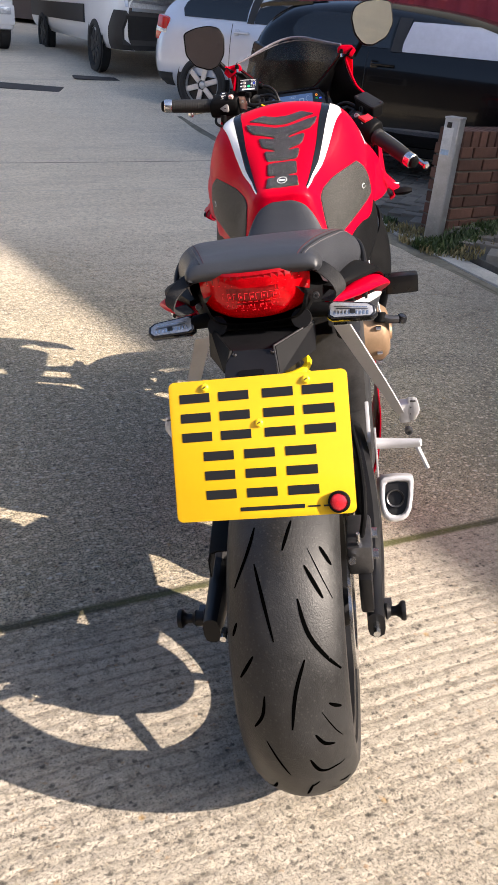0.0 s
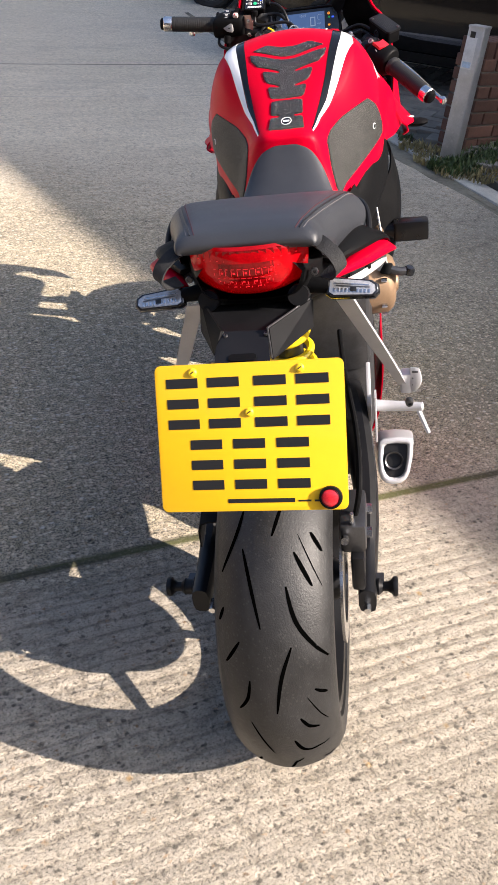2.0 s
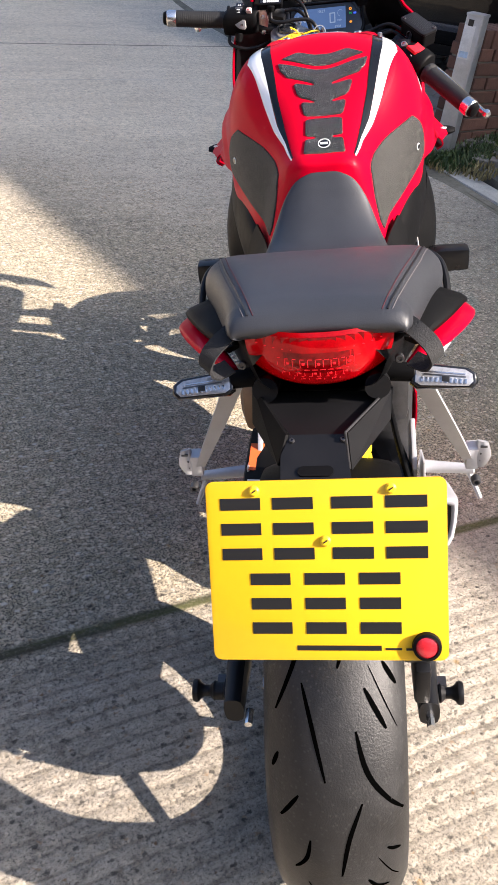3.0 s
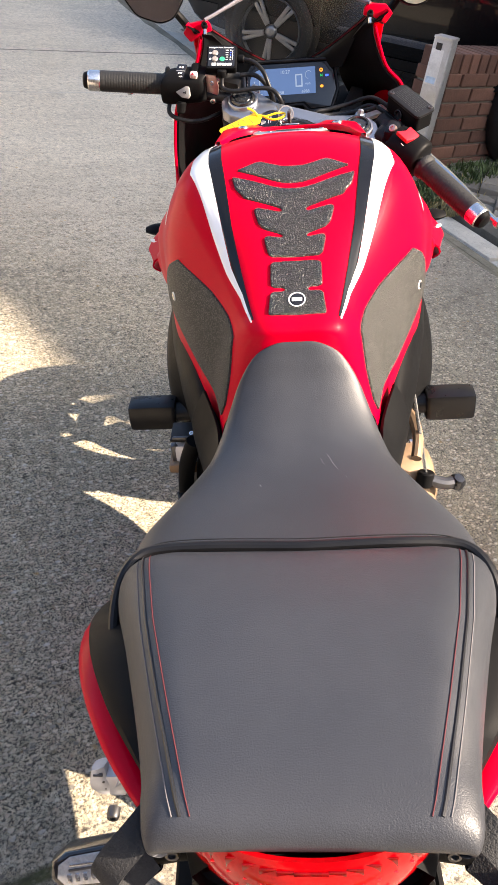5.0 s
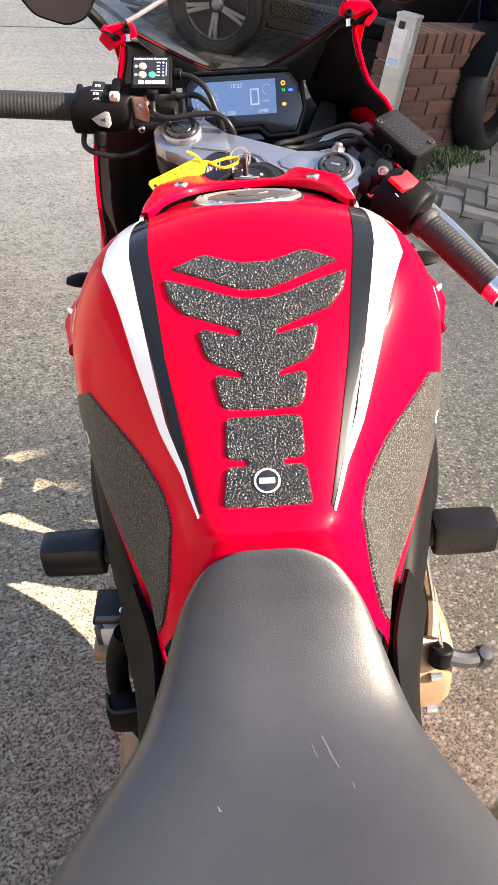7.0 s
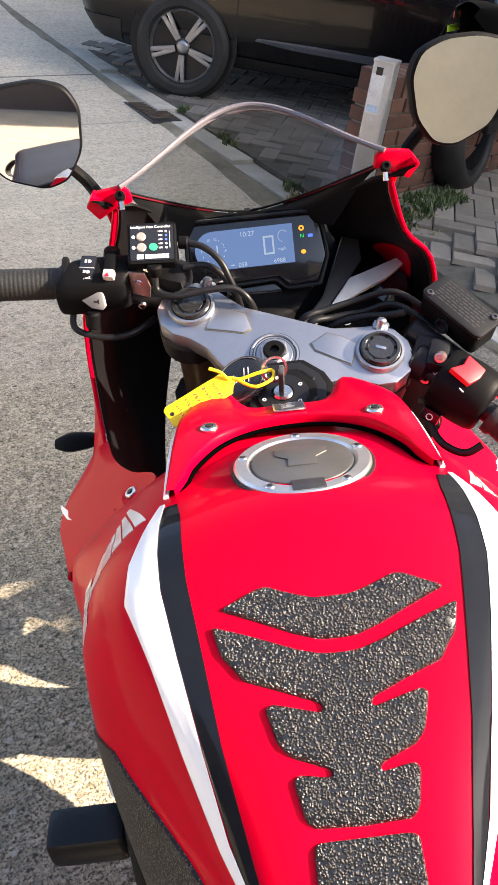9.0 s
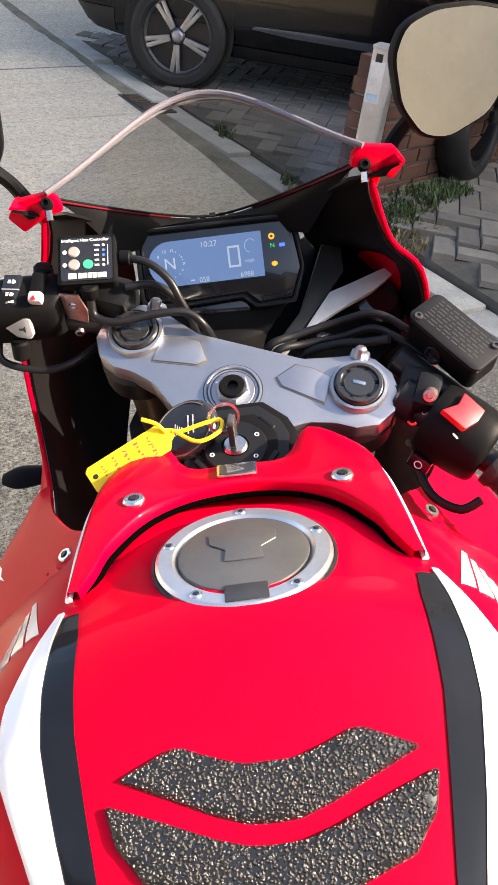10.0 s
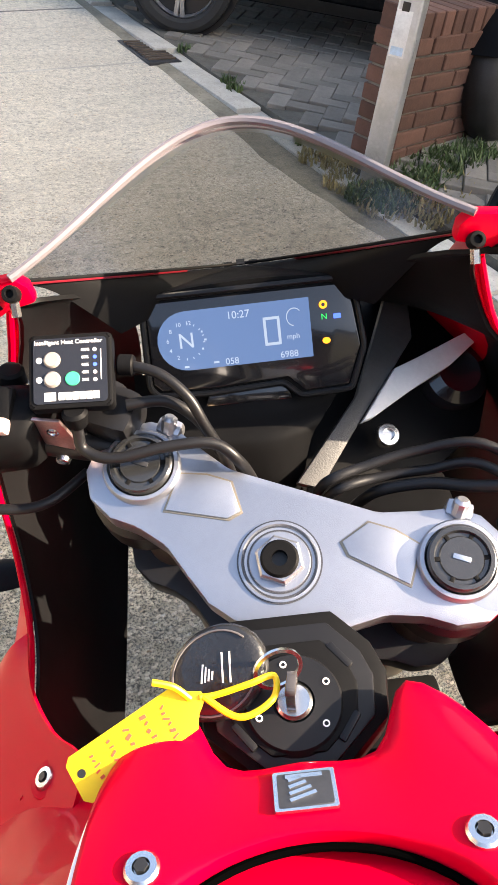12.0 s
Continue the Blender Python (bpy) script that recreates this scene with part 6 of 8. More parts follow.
spart("sight_glass", lathe([(0, .001), (.0062, .001), (.0066, .004), (.0088, .004), (.0092, 0)], align(tuple(RES @ V(-.003, -.0235, -.018)), tuple(RES @ V(-.003, -.06, -.012))), 24), BLACK_GLOSS, res, "round sight glass")
mc = spart("master_cylinder", join(rod((.128, .085, -.020), (.205, .052, -.028), .014, None, 18, .003), box((.163, .046, -.016), (.022, .034, .044), .006, pose(0, 0, 0))), BLACK_SATIN, bike, "black brake master cylinder and clamp")
for p in ((.1655, .038, .008), (.1575, .029, -.022)):
    spart("clamp_bolt", bolt(p, (-.1, -.6, .7), .0062, .006), mat("copper_bolt", (0.60, 0.42, 0.38), 0.3, metal=0.9), mc, "bright socket bolt")
words("UP", .006, STEER @ pose(.166, .0285, -.008, 62, 0, -12), WHITE_PLASTIC, mc)

# ignition switch, key, fob and tag
IGN = pose(0, 1.030, 1.026, 14, 0, 0)
ig_out = [(-.030, .044), (.026, .044), (.044, .024), (.050, .008), (.047, -.016), (.020, -.040), (-.020, -.040), (-.047, -.016), (-.050, .015)]
ign = part("ignition_housing", slab(ig_out, .030, IGN @ pose(0, 0, -.030), .005), BLACK, bike, "black angular ignition switch surround")
part("housing_step", slab([(x * .84, y * .84 - .002) for x, y in ig_out], .004, IGN, .0015), BLACK_SATIN, ign)
part("housing_step", slab([(x * .66, y * .66 - .004) for x, y in ig_out], .0065, IGN, .0015), BLACK, ign)
for a in (-38, 38, 142, 218):
    part("housing_rib", box((0, 0, 0), (.016, .004, .006), .0012, IGN @ pose(.033 * math.cos(radians(a)), -.002 + .029 * math.sin(radians(a)), .004, 0, 0, a + 90)), BLACK_SATIN, ign)
part("lock_bezel", lathe([(.0, .0065), (.010, .0065), (.0105, .009), (.0235, .0085), (.026, .004)], IGN @ pose(0, -.006, 0), 36), BLACK_SATIN, ign, "round lock bezel with small white marks")
for a in (25, 100, 200, 320):
    part("print_ring", lathe([(.0011, 0), (.0011, .0005), (.0018, .0005), (.0018, 0)], IGN @ pose(.019 * math.cos(radians(a)), -.006 + .019 * math.sin(radians(a)), .0087), 12), WHITE_PLASTIC, ign)
part("lock_barrel", lathe([(0, .008), (.008, .008), (.0095, .006)], IGN @ pose(0, -.006, .003), 24), STEEL, ign)
key = part("key", slab(rounded(.012, .030, .004), .005, IGN @ pose(.0, -.006, .009, 90, 0, 78) @ pose(0, .017, -.003), .0012), mat("smoked_key_plastic", (0.05, 0.045, 0.045), 0.2, coat=0.4), bike, "dark ignition key in the lock with ring")
part("key_ring", lathe([(.0105, -.0008), (.0125, -.0008), (.0125, .0008), (.0105, .0008)], IGN @ pose(-.006, .004, .030, 60, 30, 0), 28, closed=True), STEEL, key, "steel split ring")
FOB = IGN @ pose(-.036, .012, .010, 10, -24, 20) @ Matrix.Diagonal((.92, .92, 1, 1))
fob = part("key_fob", skin([[(r * math.cos(radians(a)) * 1.0, r * math.sin(radians(a)) * .82, z) for a in range(0, 360, 30)] for r, z in ((.010, -.0062), (.026, -.006), (.0305, 0), (.027, .006), (.010, .0072))], 2, 3, closed=True, cap=True), LEATHER, bike, "round black stitched leather key fob")
fob.matrix_basis = FOB
st = [(.0262 * math.cos(radians(a)), .0262 * math.sin(radians(a)) * .82, .0064) for a in range(20, 341, 10)]
part("stitching", tube(st, .0006, 5, 1), THREAD_GREY, fob, "grey stitching")
for k in range(4):
    part("fob_mark", box((0, 0, 0), (.010 - k * .0018, .0009, .0004), m=pose(-.006 + k * .0016, .003 - k * .0012, .0073, 0, 0, 55)), WHITE_PLASTIC, fob)
for k in range(2):
    part("print_bar", box((0, 0, 0), (.016, .0009, .0003), m=pose(.006 + k * .004, .000 - k * .002, .0073, 0, 0, 62)), WHITE_PLASTIC, fob)
TAG = Matrix.Translation((-.074, 1.002, 1.049)) @ Matrix.Rotation(radians(24), 4, "Z") @ Matrix.Rotation(radians(-14), 4, "Y") @ Matrix.Rotation(radians(26), 4, "X")
tag_out = [(-.034, -.0085), (-.031, -.0115), (.026, -.0115), (.030, -.006), (.036, -.002), (.036, .002), (.030, .006), (.026, .0115), (-.031, .0115), (-.034, .0085)]
tag = part("key_tag", slab(tag_out, .0012, TAG, .0003), YELLOW, bike, "yellow plastic key tag with handwriting")
part("tag_hole", lathe([(0, .0013), (.002, .0013), (.0022, 0)], TAG @ pose(-.029, .002, .0002), 14), INK, tag)
rt_ = random.Random(11)
for k in range(5):
    y = -.009
    while y < .007:
        h = rt_.uniform(.0014, .0034)
        part("writing_bar", box((0, 0, 0), (rt_.uniform(.0018, .0034), h * .55, .0003), m=TAG @ pose(-.0215 + k * .0095 + rt_.uniform(-.0006, .0006), y + h / 2, .0014, 0, 0, rt_.uniform(-30, 30))), RED_INK, tag)
        y += h + rt_.uniform(.0004, .0012)
lp = [tuple(TAG @ V(.034, 0, .001)), (-.036, 1.016, 1.057), (-.020, 1.018, 1.060), (-.008, 1.022, 1.058), (-.010, 1.011, 1.056), (-.026, 1.005, 1.054), tuple(TAG @ V(.036, -.001, .001))]
part("tag_loop", tube(lp, .0016, 8, 6), YELLOW, tag, "yellow nylon loop")
part("tag_tail", tube([tuple(TAG @ V(.030, .002, .001)), tuple(TAG @ V(.027, .010, .006)), tuple(TAG @ V(.020, .017, .010))], .0016, 8, 4), YELLOW, tag)

# instrument panel
DASH = Matrix.Translation((-.001, 1.342, 1.031)) @ Matrix.Rotation(radians(63), 4, "X") @ Matrix.Diagonal((1.05, 1.05, 1, 1))
dash_out = [(-.080, .036), (-.074, .0435), (.073, .0425), (.086, .030), (.0905, -.012), (.078, -.0460), (.037, -.0475), (.0245, -.0350), (-.034, -.0375), (-.076, -.0355), (-.082, -.028)]
glass_out = [(-.0745, .033), (-.070, .0370), (.0690, .0360), (.0800, .0260), (.0845, -.0110), (.0735, -.0400), (.0400, -.0415), (.0275, -.0295), (-.031, -.0315), (-.0700, -.0300), (-.0760, -.0240)]
dash = part("instrument_panel", slab(dash_out, .029, DASH @ pose(0, 0, -.026), .003), BLACK, bike, "black digital instrument panel showing neutral and zero speed")
part("bezel", tube([tuple(DASH @ V(x, y, .0040)) for x, y in eased([(x * .972, y * .955) for x, y in dash_out], .004) + [(dash_out[0][0] * .972, dash_out[0][1] * .955)]], .0026, 8, 1), BLACK_SATIN, dash, "rounded black bezel")
part("panel_glass", slab(glass_out, .002, DASH @ pose(0, 0, .0030), .0008), BLACK_GLOSS, dash, "glossy black screen cover")
lcd = part("lcd", slab([(.0482, -.0160), (.0482, .0290)] + [(-.0465 + .0225 * math.cos(radians(a)), .0065 + .0225 * math.sin(radians(a))) for a in range(90, 271, 15)], .0006, DASH @ pose(0, 0, .0051)), LCD, dash, "blue-grey lcd display with a round end")
LM = DASH @ pose(0, 0, .0059)


def lcd_words(t, size, x, y):
    return words(t, size, LM @ pose(x, y, 0), LCD_MARK, dash)


lcd_words("N", .0165, -.0469, .0062)
lcd_words("mph", .0056, .0343, .0010)
lcd_words("10:27", .0080, -.0059, .0219)
lcd_words("6988", .0070, .0300, -.0122)
lcd_words("058", .0070, -.0140, -.0126)
for w_, h_, x, y in ((.0125, .0021, .0187, .0165), (.0125, .0021, .0187, -.0029), (.0021, .0190, .0134, .0068), (.0021, .0190, .0240, .0068)):
    part("digit_bar", box((0, 0, 0), (w_, h_, .0004), m=LM @ pose(x, y, 0)), LCD_MARK, dash)
for k, t_ in enumerate(("2", "4", "6", "8", "10", "12")):
    a = radians(238 - k * 32)
    lcd_words(t_, .0044, -.0469 + .0142 * math.cos(a), .0062 + .0138 * math.sin(a))
for k in range(9):
    a = radians(-95 + k * 22)
    part("gauge_mark", box((0, 0, 0), (.0016, .0006, .0003), m=LM @ pose(-.0469 + .0135 * math.cos(a), .0062 + .0135 * math.sin(a), 0, 0, 0, math.degrees(a))), LCD_MARK, dash)
for x, y, w_ in ((-.0325, .0062, .0018), (-.0345, .0125, .0012), (-.0350, -.0005, .0014), (-.0260, -.0120, .0040), (-.0490, -.0132, .0036)):
    part("gauge_mark", box((0, 0, 0), (w_, .0014, .0003), m=LM @ pose(x, y, 0)), LCD_MARK, dash)
part("gauge_arc", tube([tuple(LM @ V(.0362 + .0058 * math.cos(radians(a)), .0155 + .0066 * math.sin(radians(a)), .0002)) for a in range(40, 261, 20)], .0004, 5, 2), LCD_MARK, dash)
part("warning_light", lathe([(.0014, 0), (.0014, .0004), (.0032, .0004), (.0032, 0)], LM @ pose(.0587, .0222, 0), 16), LED_AMBER, dash)
part("warning_light", lathe([(0, .0004), (.0029, .0004), (.0031, 0)], LM @ pose(.0591, -.0050, 0) @ Matrix.Diagonal((1, .8, 1, 1)), 16), LED_AMBER, dash)
part("warning_light", slab(rounded(.0058, .0036, .0008), .0004, LM @ pose(.0686, .0127, 0)), LED_BLUE, dash)
words("N", .0062, LM @ pose(.0588, .0130, 0), LED_GREEN, dash)
part("button_shelf", slab([(-.040, -.048), (.030, -.049), (.026, -.0365), (-.036, -.0385)], .018, DASH @ pose(0, 0, -.022), .002), BLACK_GLOSS, dash)
part("panel_step", slab([(-.068, -.064), (.048, -.066), (.072, -.045), (.060, -.034), (-.070, -.034)], .010, DASH @ pose(0, 0, -.034), .002), BLACK_SATIN, dash, "stepped black moulding below the screen")
part("dash_hood", skin([[(x, y - .6 * x * x, z - .5 * x * x) for x in (-.092, -.05, 0, .05, .092)] for y, z in ((1.362, 1.066), (1.362, 1.074), (1.372, 1.073), (1.44, 1.045))], 4, 4, thick=.002), BLACK, bike, "black hood over the instruments")
part("dash_tray", skin([[(x * w if x > 0 else x * .1, y + 1.2 * (.1 * x) ** 2, z) for x in (-1, -.6, 0, .6, 1)] for y, z, w in ((1.345, 1.0, .078), (1.318, .975, .066), (1.300, .968, .052), (1.292, .955, .040), (1.285, .90, .03), (1.30, .78, .03))], 3, 3, thick=.003), BLACK, bike, "black plastic tray below the instruments")

# windscreen
rim, base = [], []
N = 14
for k in range(-N, N + 1):
    u = k / N
    bell = math.cos(u * math.pi / 2) ** 2 * .5 + (1 - u * u) * .5
    rim.append(V(.1395 * u, 1.241 + .100 * bell, 1.168 + .038 * bell + .004 * u))
    base.append(V(.1395 * u * (1 - .12 * (1 - abs(u))), 1.250 + .190 * (1 - abs(u) ** 1.6), 1.157 - .109 * (1 - abs(u) ** 1.6)))
scr_rows = []
for t in (0, .2, .4, .6, .8, 1):
    scr_rows.append([tuple(a.lerp(b, t) + V(0, 0, .030 * math.sin(math.pi * t) * (1 - abs(k - N) / N * abs(k - N) / N))) for k, (a, b) in enumerate(zip(rim, base))])
screen = part("windscreen", skin(scr_rows, 2, 3), SMOKE, bike, "clear smoked plastic windscreen", sharp=80)
part("screen_rim", tube([tuple(p) for p in rim], .0030, 8, 2), SCREEN_EDGE, screen, "thick clear polished edge")
part("screen_rim", tube([tuple(p + V(0, .012 * (1 - abs(k - N) / N), -.009 * (1 - abs(k - N) / N))) for k, p in enumerate(rim)], .0013, 6, 2), SCREEN_EDGE, screen)
part("screen_rim", tube([tuple(p) for p in base], .0014, 8, 2), BLACK, screen)
part("cockpit_panel", skin([[tuple(p + V(0, .004, -.004)) for p in base[::2]], [(.125 * (k / 7 - 1), 1.412 - .127 * abs(k / 7 - 1) ** 1.5, 1.048 + .078 * abs(k / 7 - 1) ** 1.5) for k in range(15)], [(.098 * (k / 7 - 1), 1.385 - .055 * abs(k / 7 - 1) ** 2, 1.052 + .008 * abs(k / 7 - 1) ** 2) for k in range(15)]], 2, 4, thick=.002), BLACK, bike, "black cockpit panel between screen and instruments")
for s in SIDES:
    part("screen_seat", tube([tuple(p + V(0, .001, -.002)) for k, p in enumerate(base) if (k - N) * s >= 5], .0015, 8, 2), mat("dark_red_edge", (0.13, 0.006, 0.012), 0.3) if s < 0 else bpy.data.materials["dark_red_edge"], screen, "dark red lip under the screen")
for k in range(5):
    part("brand_bar", box((0, 0, 0), (.0075, .0005, .0055), m=pose(-.022 + k * .011, 1.440 - .002 * abs(k - 2), 1.0498 - .0005 * abs(k - 2), -66, 0, 0)), INK, screen)

# front fairing
EDGE = [(.170, 1.222, 1.160), (.150, 1.255, 1.135), (.172, 1.270, 1.070), (.205, 1.276, 1.030), (.221, 1.290, .955), (.222, 1.270, .880), (.214, 1.215, .838), (.200, 1.13, .850), (.185, 1.06, .880)]
OUT = [(.168, 1.27, 1.148), (.154, 1.32, 1.105), (.178, 1.35, 1.04), (.206, 1.36, .99), (.230, 1.37, .92), (.238, 1.33, .84), (.244, 1.25, .80), (.252, 1.13, .80), (.246, 1.03, .825)]
LOW = [(.160, 1.37, 1.045), (.168, 1.43, .99), (.19, 1.47, .92), (.215, 1.48, .86), (.225, 1.47, .80), (.234, 1.40, .79), (.242, 1.29, .775), (.244, 1.14, .782), (.236, 1.03, .805)]
INN = [(.130, 1.258, 1.140), (.112, 1.315, 1.105), (.098, 1.385, 1.045), (.105, 1.43, .96), (.125, 1.44, .87), (.15, 1.38, .78), (.155, 1.27, .74), (.15, 1.15, .76), (.148, 1.085, .86)]
MID = [(.150, 1.24, 1.148), (.135, 1.278, 1.122), (.142, 1.335, 1.05), (.170, 1.385, .98), (.19, 1.42, .90), (.195, 1.38, .82), (.19, 1.27, .77), (.18, 1.15, .79), (.168, 1.075, .868)]
for s in SIDES:
    fr = part("side_fairing", skin([flip(EDGE, s), flip(OUT, s), flip(LOW, s)], 4, 5, thick=.003), RED, bike, "glossy red side fairing panel", sharp=60)
    part("fairing_edge", tube(flip([(x, y, z) for x, y, z in EDGE[1:]], s), .0026, 8, 4), RED, fr)
    mid_ = [(x + .022, y + .04, z) if s > 0 and k in (3, 4, 5) else (x, y, z) for k, (x, y, z) in enumerate(MID)]
    inn_ = [(x + .03, y + .04, z) if s > 0 and k in (3, 4, 5) else (x, y, z) for k, (x, y, z) in enumerate(INN)]
    part("inner_panel", skin([flip([(x - .004, y, z) for x, y, z in EDGE], s), flip(mid_, s), flip(inn_, s)], 4, 4, thick=.003), BLACK, bike, "black inner fairing panel", sharp=60)
    wz = [(x, z + .004 * s) for x, z in ((.128, 1.150), (.130, 1.161), (.137, 1.168), (.167, 1.164), (.178, 1.150), (.166, 1.135), (.144, 1.147))]
    wing = part("mirror_mount", slab([(x * s, z) for x, z in (wz if s > 0 else wz[::-1])], .012, Matrix.Translation((0, 1.252, 0)) @ Matrix.Rotation(radians(90), 4, "X"), .003), RED, bike, "red mirror mounting wing")
    sb = part("screen_bolt", bolt((s * .1395, 1.235, 1.157), (0, -.8, .6), .0055, .004), BLACK, screen, "black screen bolt with bright nut")
    part("screen_nut", rod((s * .1395, 1.236, 1.152), (s * .1395, 1.232, 1.143), .0032, None, 6), STEEL, sb)
    cowl_rows = [[(.205, 1.200, .868), (.189, 1.142, .882), (.163, 1.095, .900), (.134, 1.058, .920), (.150, 1.00, .905)],
                 [(.217, 1.193, .864), (.222, 1.15, .856), (.225, 1.10, .848), (.226, 1.06, .844), (.226, 1.02, .840)],
                 [(.240, 1.195, .830), (.258, 1.15, .822), (.264, 1.11, .816), (.254, 1.07, .820), (.244, 1.03, .824)]]
    cowl = part("side_cowl", skin([flip(r, s) for r in cowl_rows], 4, 5, thick=-.003), RED, bike, "red side cowl between fairing and tank", sharp=60)
    part("cowl_flash", skin([flip(r, s) for r in ([(.2675, 1.146, .8225), (.2675, 1.140, .8215)], [(.252, 1.122, .830), (.256, 1.114, .8275)], [(.237, 1.0975, .841), (.2375, 1.096, .8405)])], 2, 2, thick=.0012), WHITE_STRIPE, cowl, "white pointed flash")
    part("cowl_recess", lathe([(.0085, .0012), (.0125, .0010), (.0132, .0)], align(V(s * .1655, 1.064, .8975), V(s * .1655 + s * .42, 1.064 - .05, .8975 + .77)), 28), RED, cowl)
    part("fairing_bolt", bolt((s * .1655, 1.064, .8985), (s * .42, -.05, .77), .0078, .003), STEEL, cowl, "bright socket-head bolt")
    part("bolt_socket", lathe([(0, .0042), (.0030, .0042), (.0032, .001)], align(V(s * .1655, 1.064, .8985), V(s * .584, 1.014, 1.6652)), 6), INK, cowl)
    # mirrors
    cx = .226
    ring = [(-.052, .042), (-.020, .051), (.018, .052), (.045, .043), (.056, .020), (.050, -.022), (.030, -.050), (.005, -.056), (-.035, -.040), (-.054, -.010)]
    MM = Matrix.Translation((s * cx, 1.283, 1.213)) @ Matrix.Rotation(radians(10 if s < 0 else 8), 4, "Z") @ Matrix.Rotation(radians(90 + (-2.0 if s < 0 else -6)), 4, "X")
    rg = [tuple(p) for p in eased([(x * (-s), y) for x, y in ring], .010)]
    mir = part("mirror", skin([[tuple(MM @ V(x * k, y * k, z)) for x, y in rg] for k, z in ((.965, .0045), (1.0, .003), (1.02, -.004), (.96, -.016), (.7, -.028), (.3, -.032))], 2, 1, closed=True, cap=True), BLACK, bike, "black rear-view mirror on a stalk")
    part("mirror_glass", slab([(x * .955, y * .955) for x, y in rg], .001, MM @ pose(0, 0, .0046)), MIRROR, mir, "reflecting mirror glass")
    part("mirror_stalk", tube(flip([(.200, 1.30, 1.178), (.182, 1.305, 1.155), (.168, 1.29, 1.140), (.160, 1.26, 1.148)], s), .0065, 10, 5, .008), BLACK, mir, "black mirror stalk")
    part("front_indicator", skin([flip([(x, 1.36 + a * k, .76 + b * k) for a, b in ((-.022, 0), (0, .012), (.022, 0), (0, -.012))], s) for x, k in ((.25, .6), (.27, .9), (.295, 1.0), (.315, .5))], 3, 3, closed=True, cap=True), BLACK, bike, "black front indicator")
part("headlight_nose", skin([[(x * w, y, z - .5 * (x * w) ** 2 * 4) for x in (-1, -.5, 0, .5, 1)] for w, y, z in ((.15, 1.44, .93), (.15, 1.52, .88), (.14, 1.58, .83), (.12, 1.60, .77), (.10, 1.57, .70))], 3, 4, thick=.003), RED, bike, "red nose of the fairing over the headlights")
# grey strut right of the instruments
STRUT = Matrix(((.813, -.541, -.213, .085), (.552, .602, .577, 1.318), (.184, .587, -.788, .951), (0, 0, 0, 1)))
part("fairing_stay", join(slab([(-.076, -.005), (-.063, -.021), (.010, .004), (.060, .019), (.093, .030), (.131, .082), (.111, .082), (.062, .050), (.0155, .0206)], .010, STRUT @ pose(0, 0, .001), .002)), mat("grained_black_plastic", (0.055, 0.055, 0.056), 0.55, noise_scale=30, vary=0.25, bump=0.0004, bump_scale=700), bike, "grained black plastic fairing stay")
part("grey_strut", slab([(.0026, .0000), (.0578, .0182), (.081, .0132), (.1281, .0047), (.1441, .0014), (.1400, -.0085), (.1022, -.0106), (.0605, -.0058), (.0124, -.003)], .012, STRUT @ pose(0, 0, -.003), .0015), mat("grey_cast_strut", (0.78, 0.77, 0.76), 0.42, metal=0.0, noise_scale=30, vary=0.12), bike, "grey cast bracket in the fairing")
part("inner_shroud", slab([(-.09, -.07), (.10, -.075), (.15, -.04), (.15, .05), (.12, .10), (.02, .10), (-.05, .03)], .006, STRUT @ pose(0, 0, .030), .002), BLACK, bike, "black shroud behind the fairing bracket")
part("inner_bolt", moved(bolt((0, 0, 0), (0, 0, 1), .011, .006), STRUT @ pose(.0149, -.0226, .006, 180, 0, 0)), STEEL, bike, "bright bolt inside the fairing")
part("horn", lathe([(0, .012), (.012, .012), (.02, .016), (.03, .010), (.034, 0), (.03, -.02)], STRUT @ pose(.112, -.020, .024, 180, 0, 0), 28), BLACK_GLOSS, bike, "round black fitting inside the fairing")
part("fuse_box", box((.09, 1.24, .90), (.12, .09, .06), .015), BLACK, bike, "black electrical box behind the forks")


# ---- surroundings ----
# block paving, herringbone
def herring(s_lo, s_hi, w_lo, w_hi):
    """Centres and turns of herringbone blocks 0.2 x 0.1 m over a stretch along and away from the kerb."""
    out = []
    a = 0.1
    for i in range(-90, 90):
        for j in range(-90, 90):
            if (i - j) % 4 == 0:
                out.append((i * a + a, j * a + a / 2, 0))
            if (i - j) % 4 == 3:
                out.append((i * a + a / 2, j * a + a, 90))
    res = []
    c = math.cos(radians(45))
    for x, y, t in out:
        s, w = (x - y) * c + 1.5, (x + y) * c + 2.0
        if s_lo <= s <= s_hi and w_lo <= w <= w_hi:
            res.append((s, w, t))
    return res


block_bm = box((0, 0, 0), (.196, .096, .05), .003, None, 1)
near, far_blocks = [], []
for s, w, t in herring(-.6, 7.5, .24, 5.0):
    (near if (.4 < s < 3.1 and w < 2.0) else far_blocks).append((s, w, t))
base_turn = math.atan2(KERB_WAY.y, KERB_WAY.x)


def block_pose(s, w, t):
    p = KERB0 + KERB_WAY * s + KERB_SIDE * w
    rng_ = random.Random(int(s * 1000) * 7919 + int(w * 1000))
    return Matrix.Translation((p.x, p.y, bay_z(p) - .022 + rng_.uniform(-.002, .002))) @ Matrix.Rotation(base_turn - radians(45) + radians(t), 4, "Z") @ Matrix.Rotation(radians(rng_.uniform(-1, 1)), 4, "X")


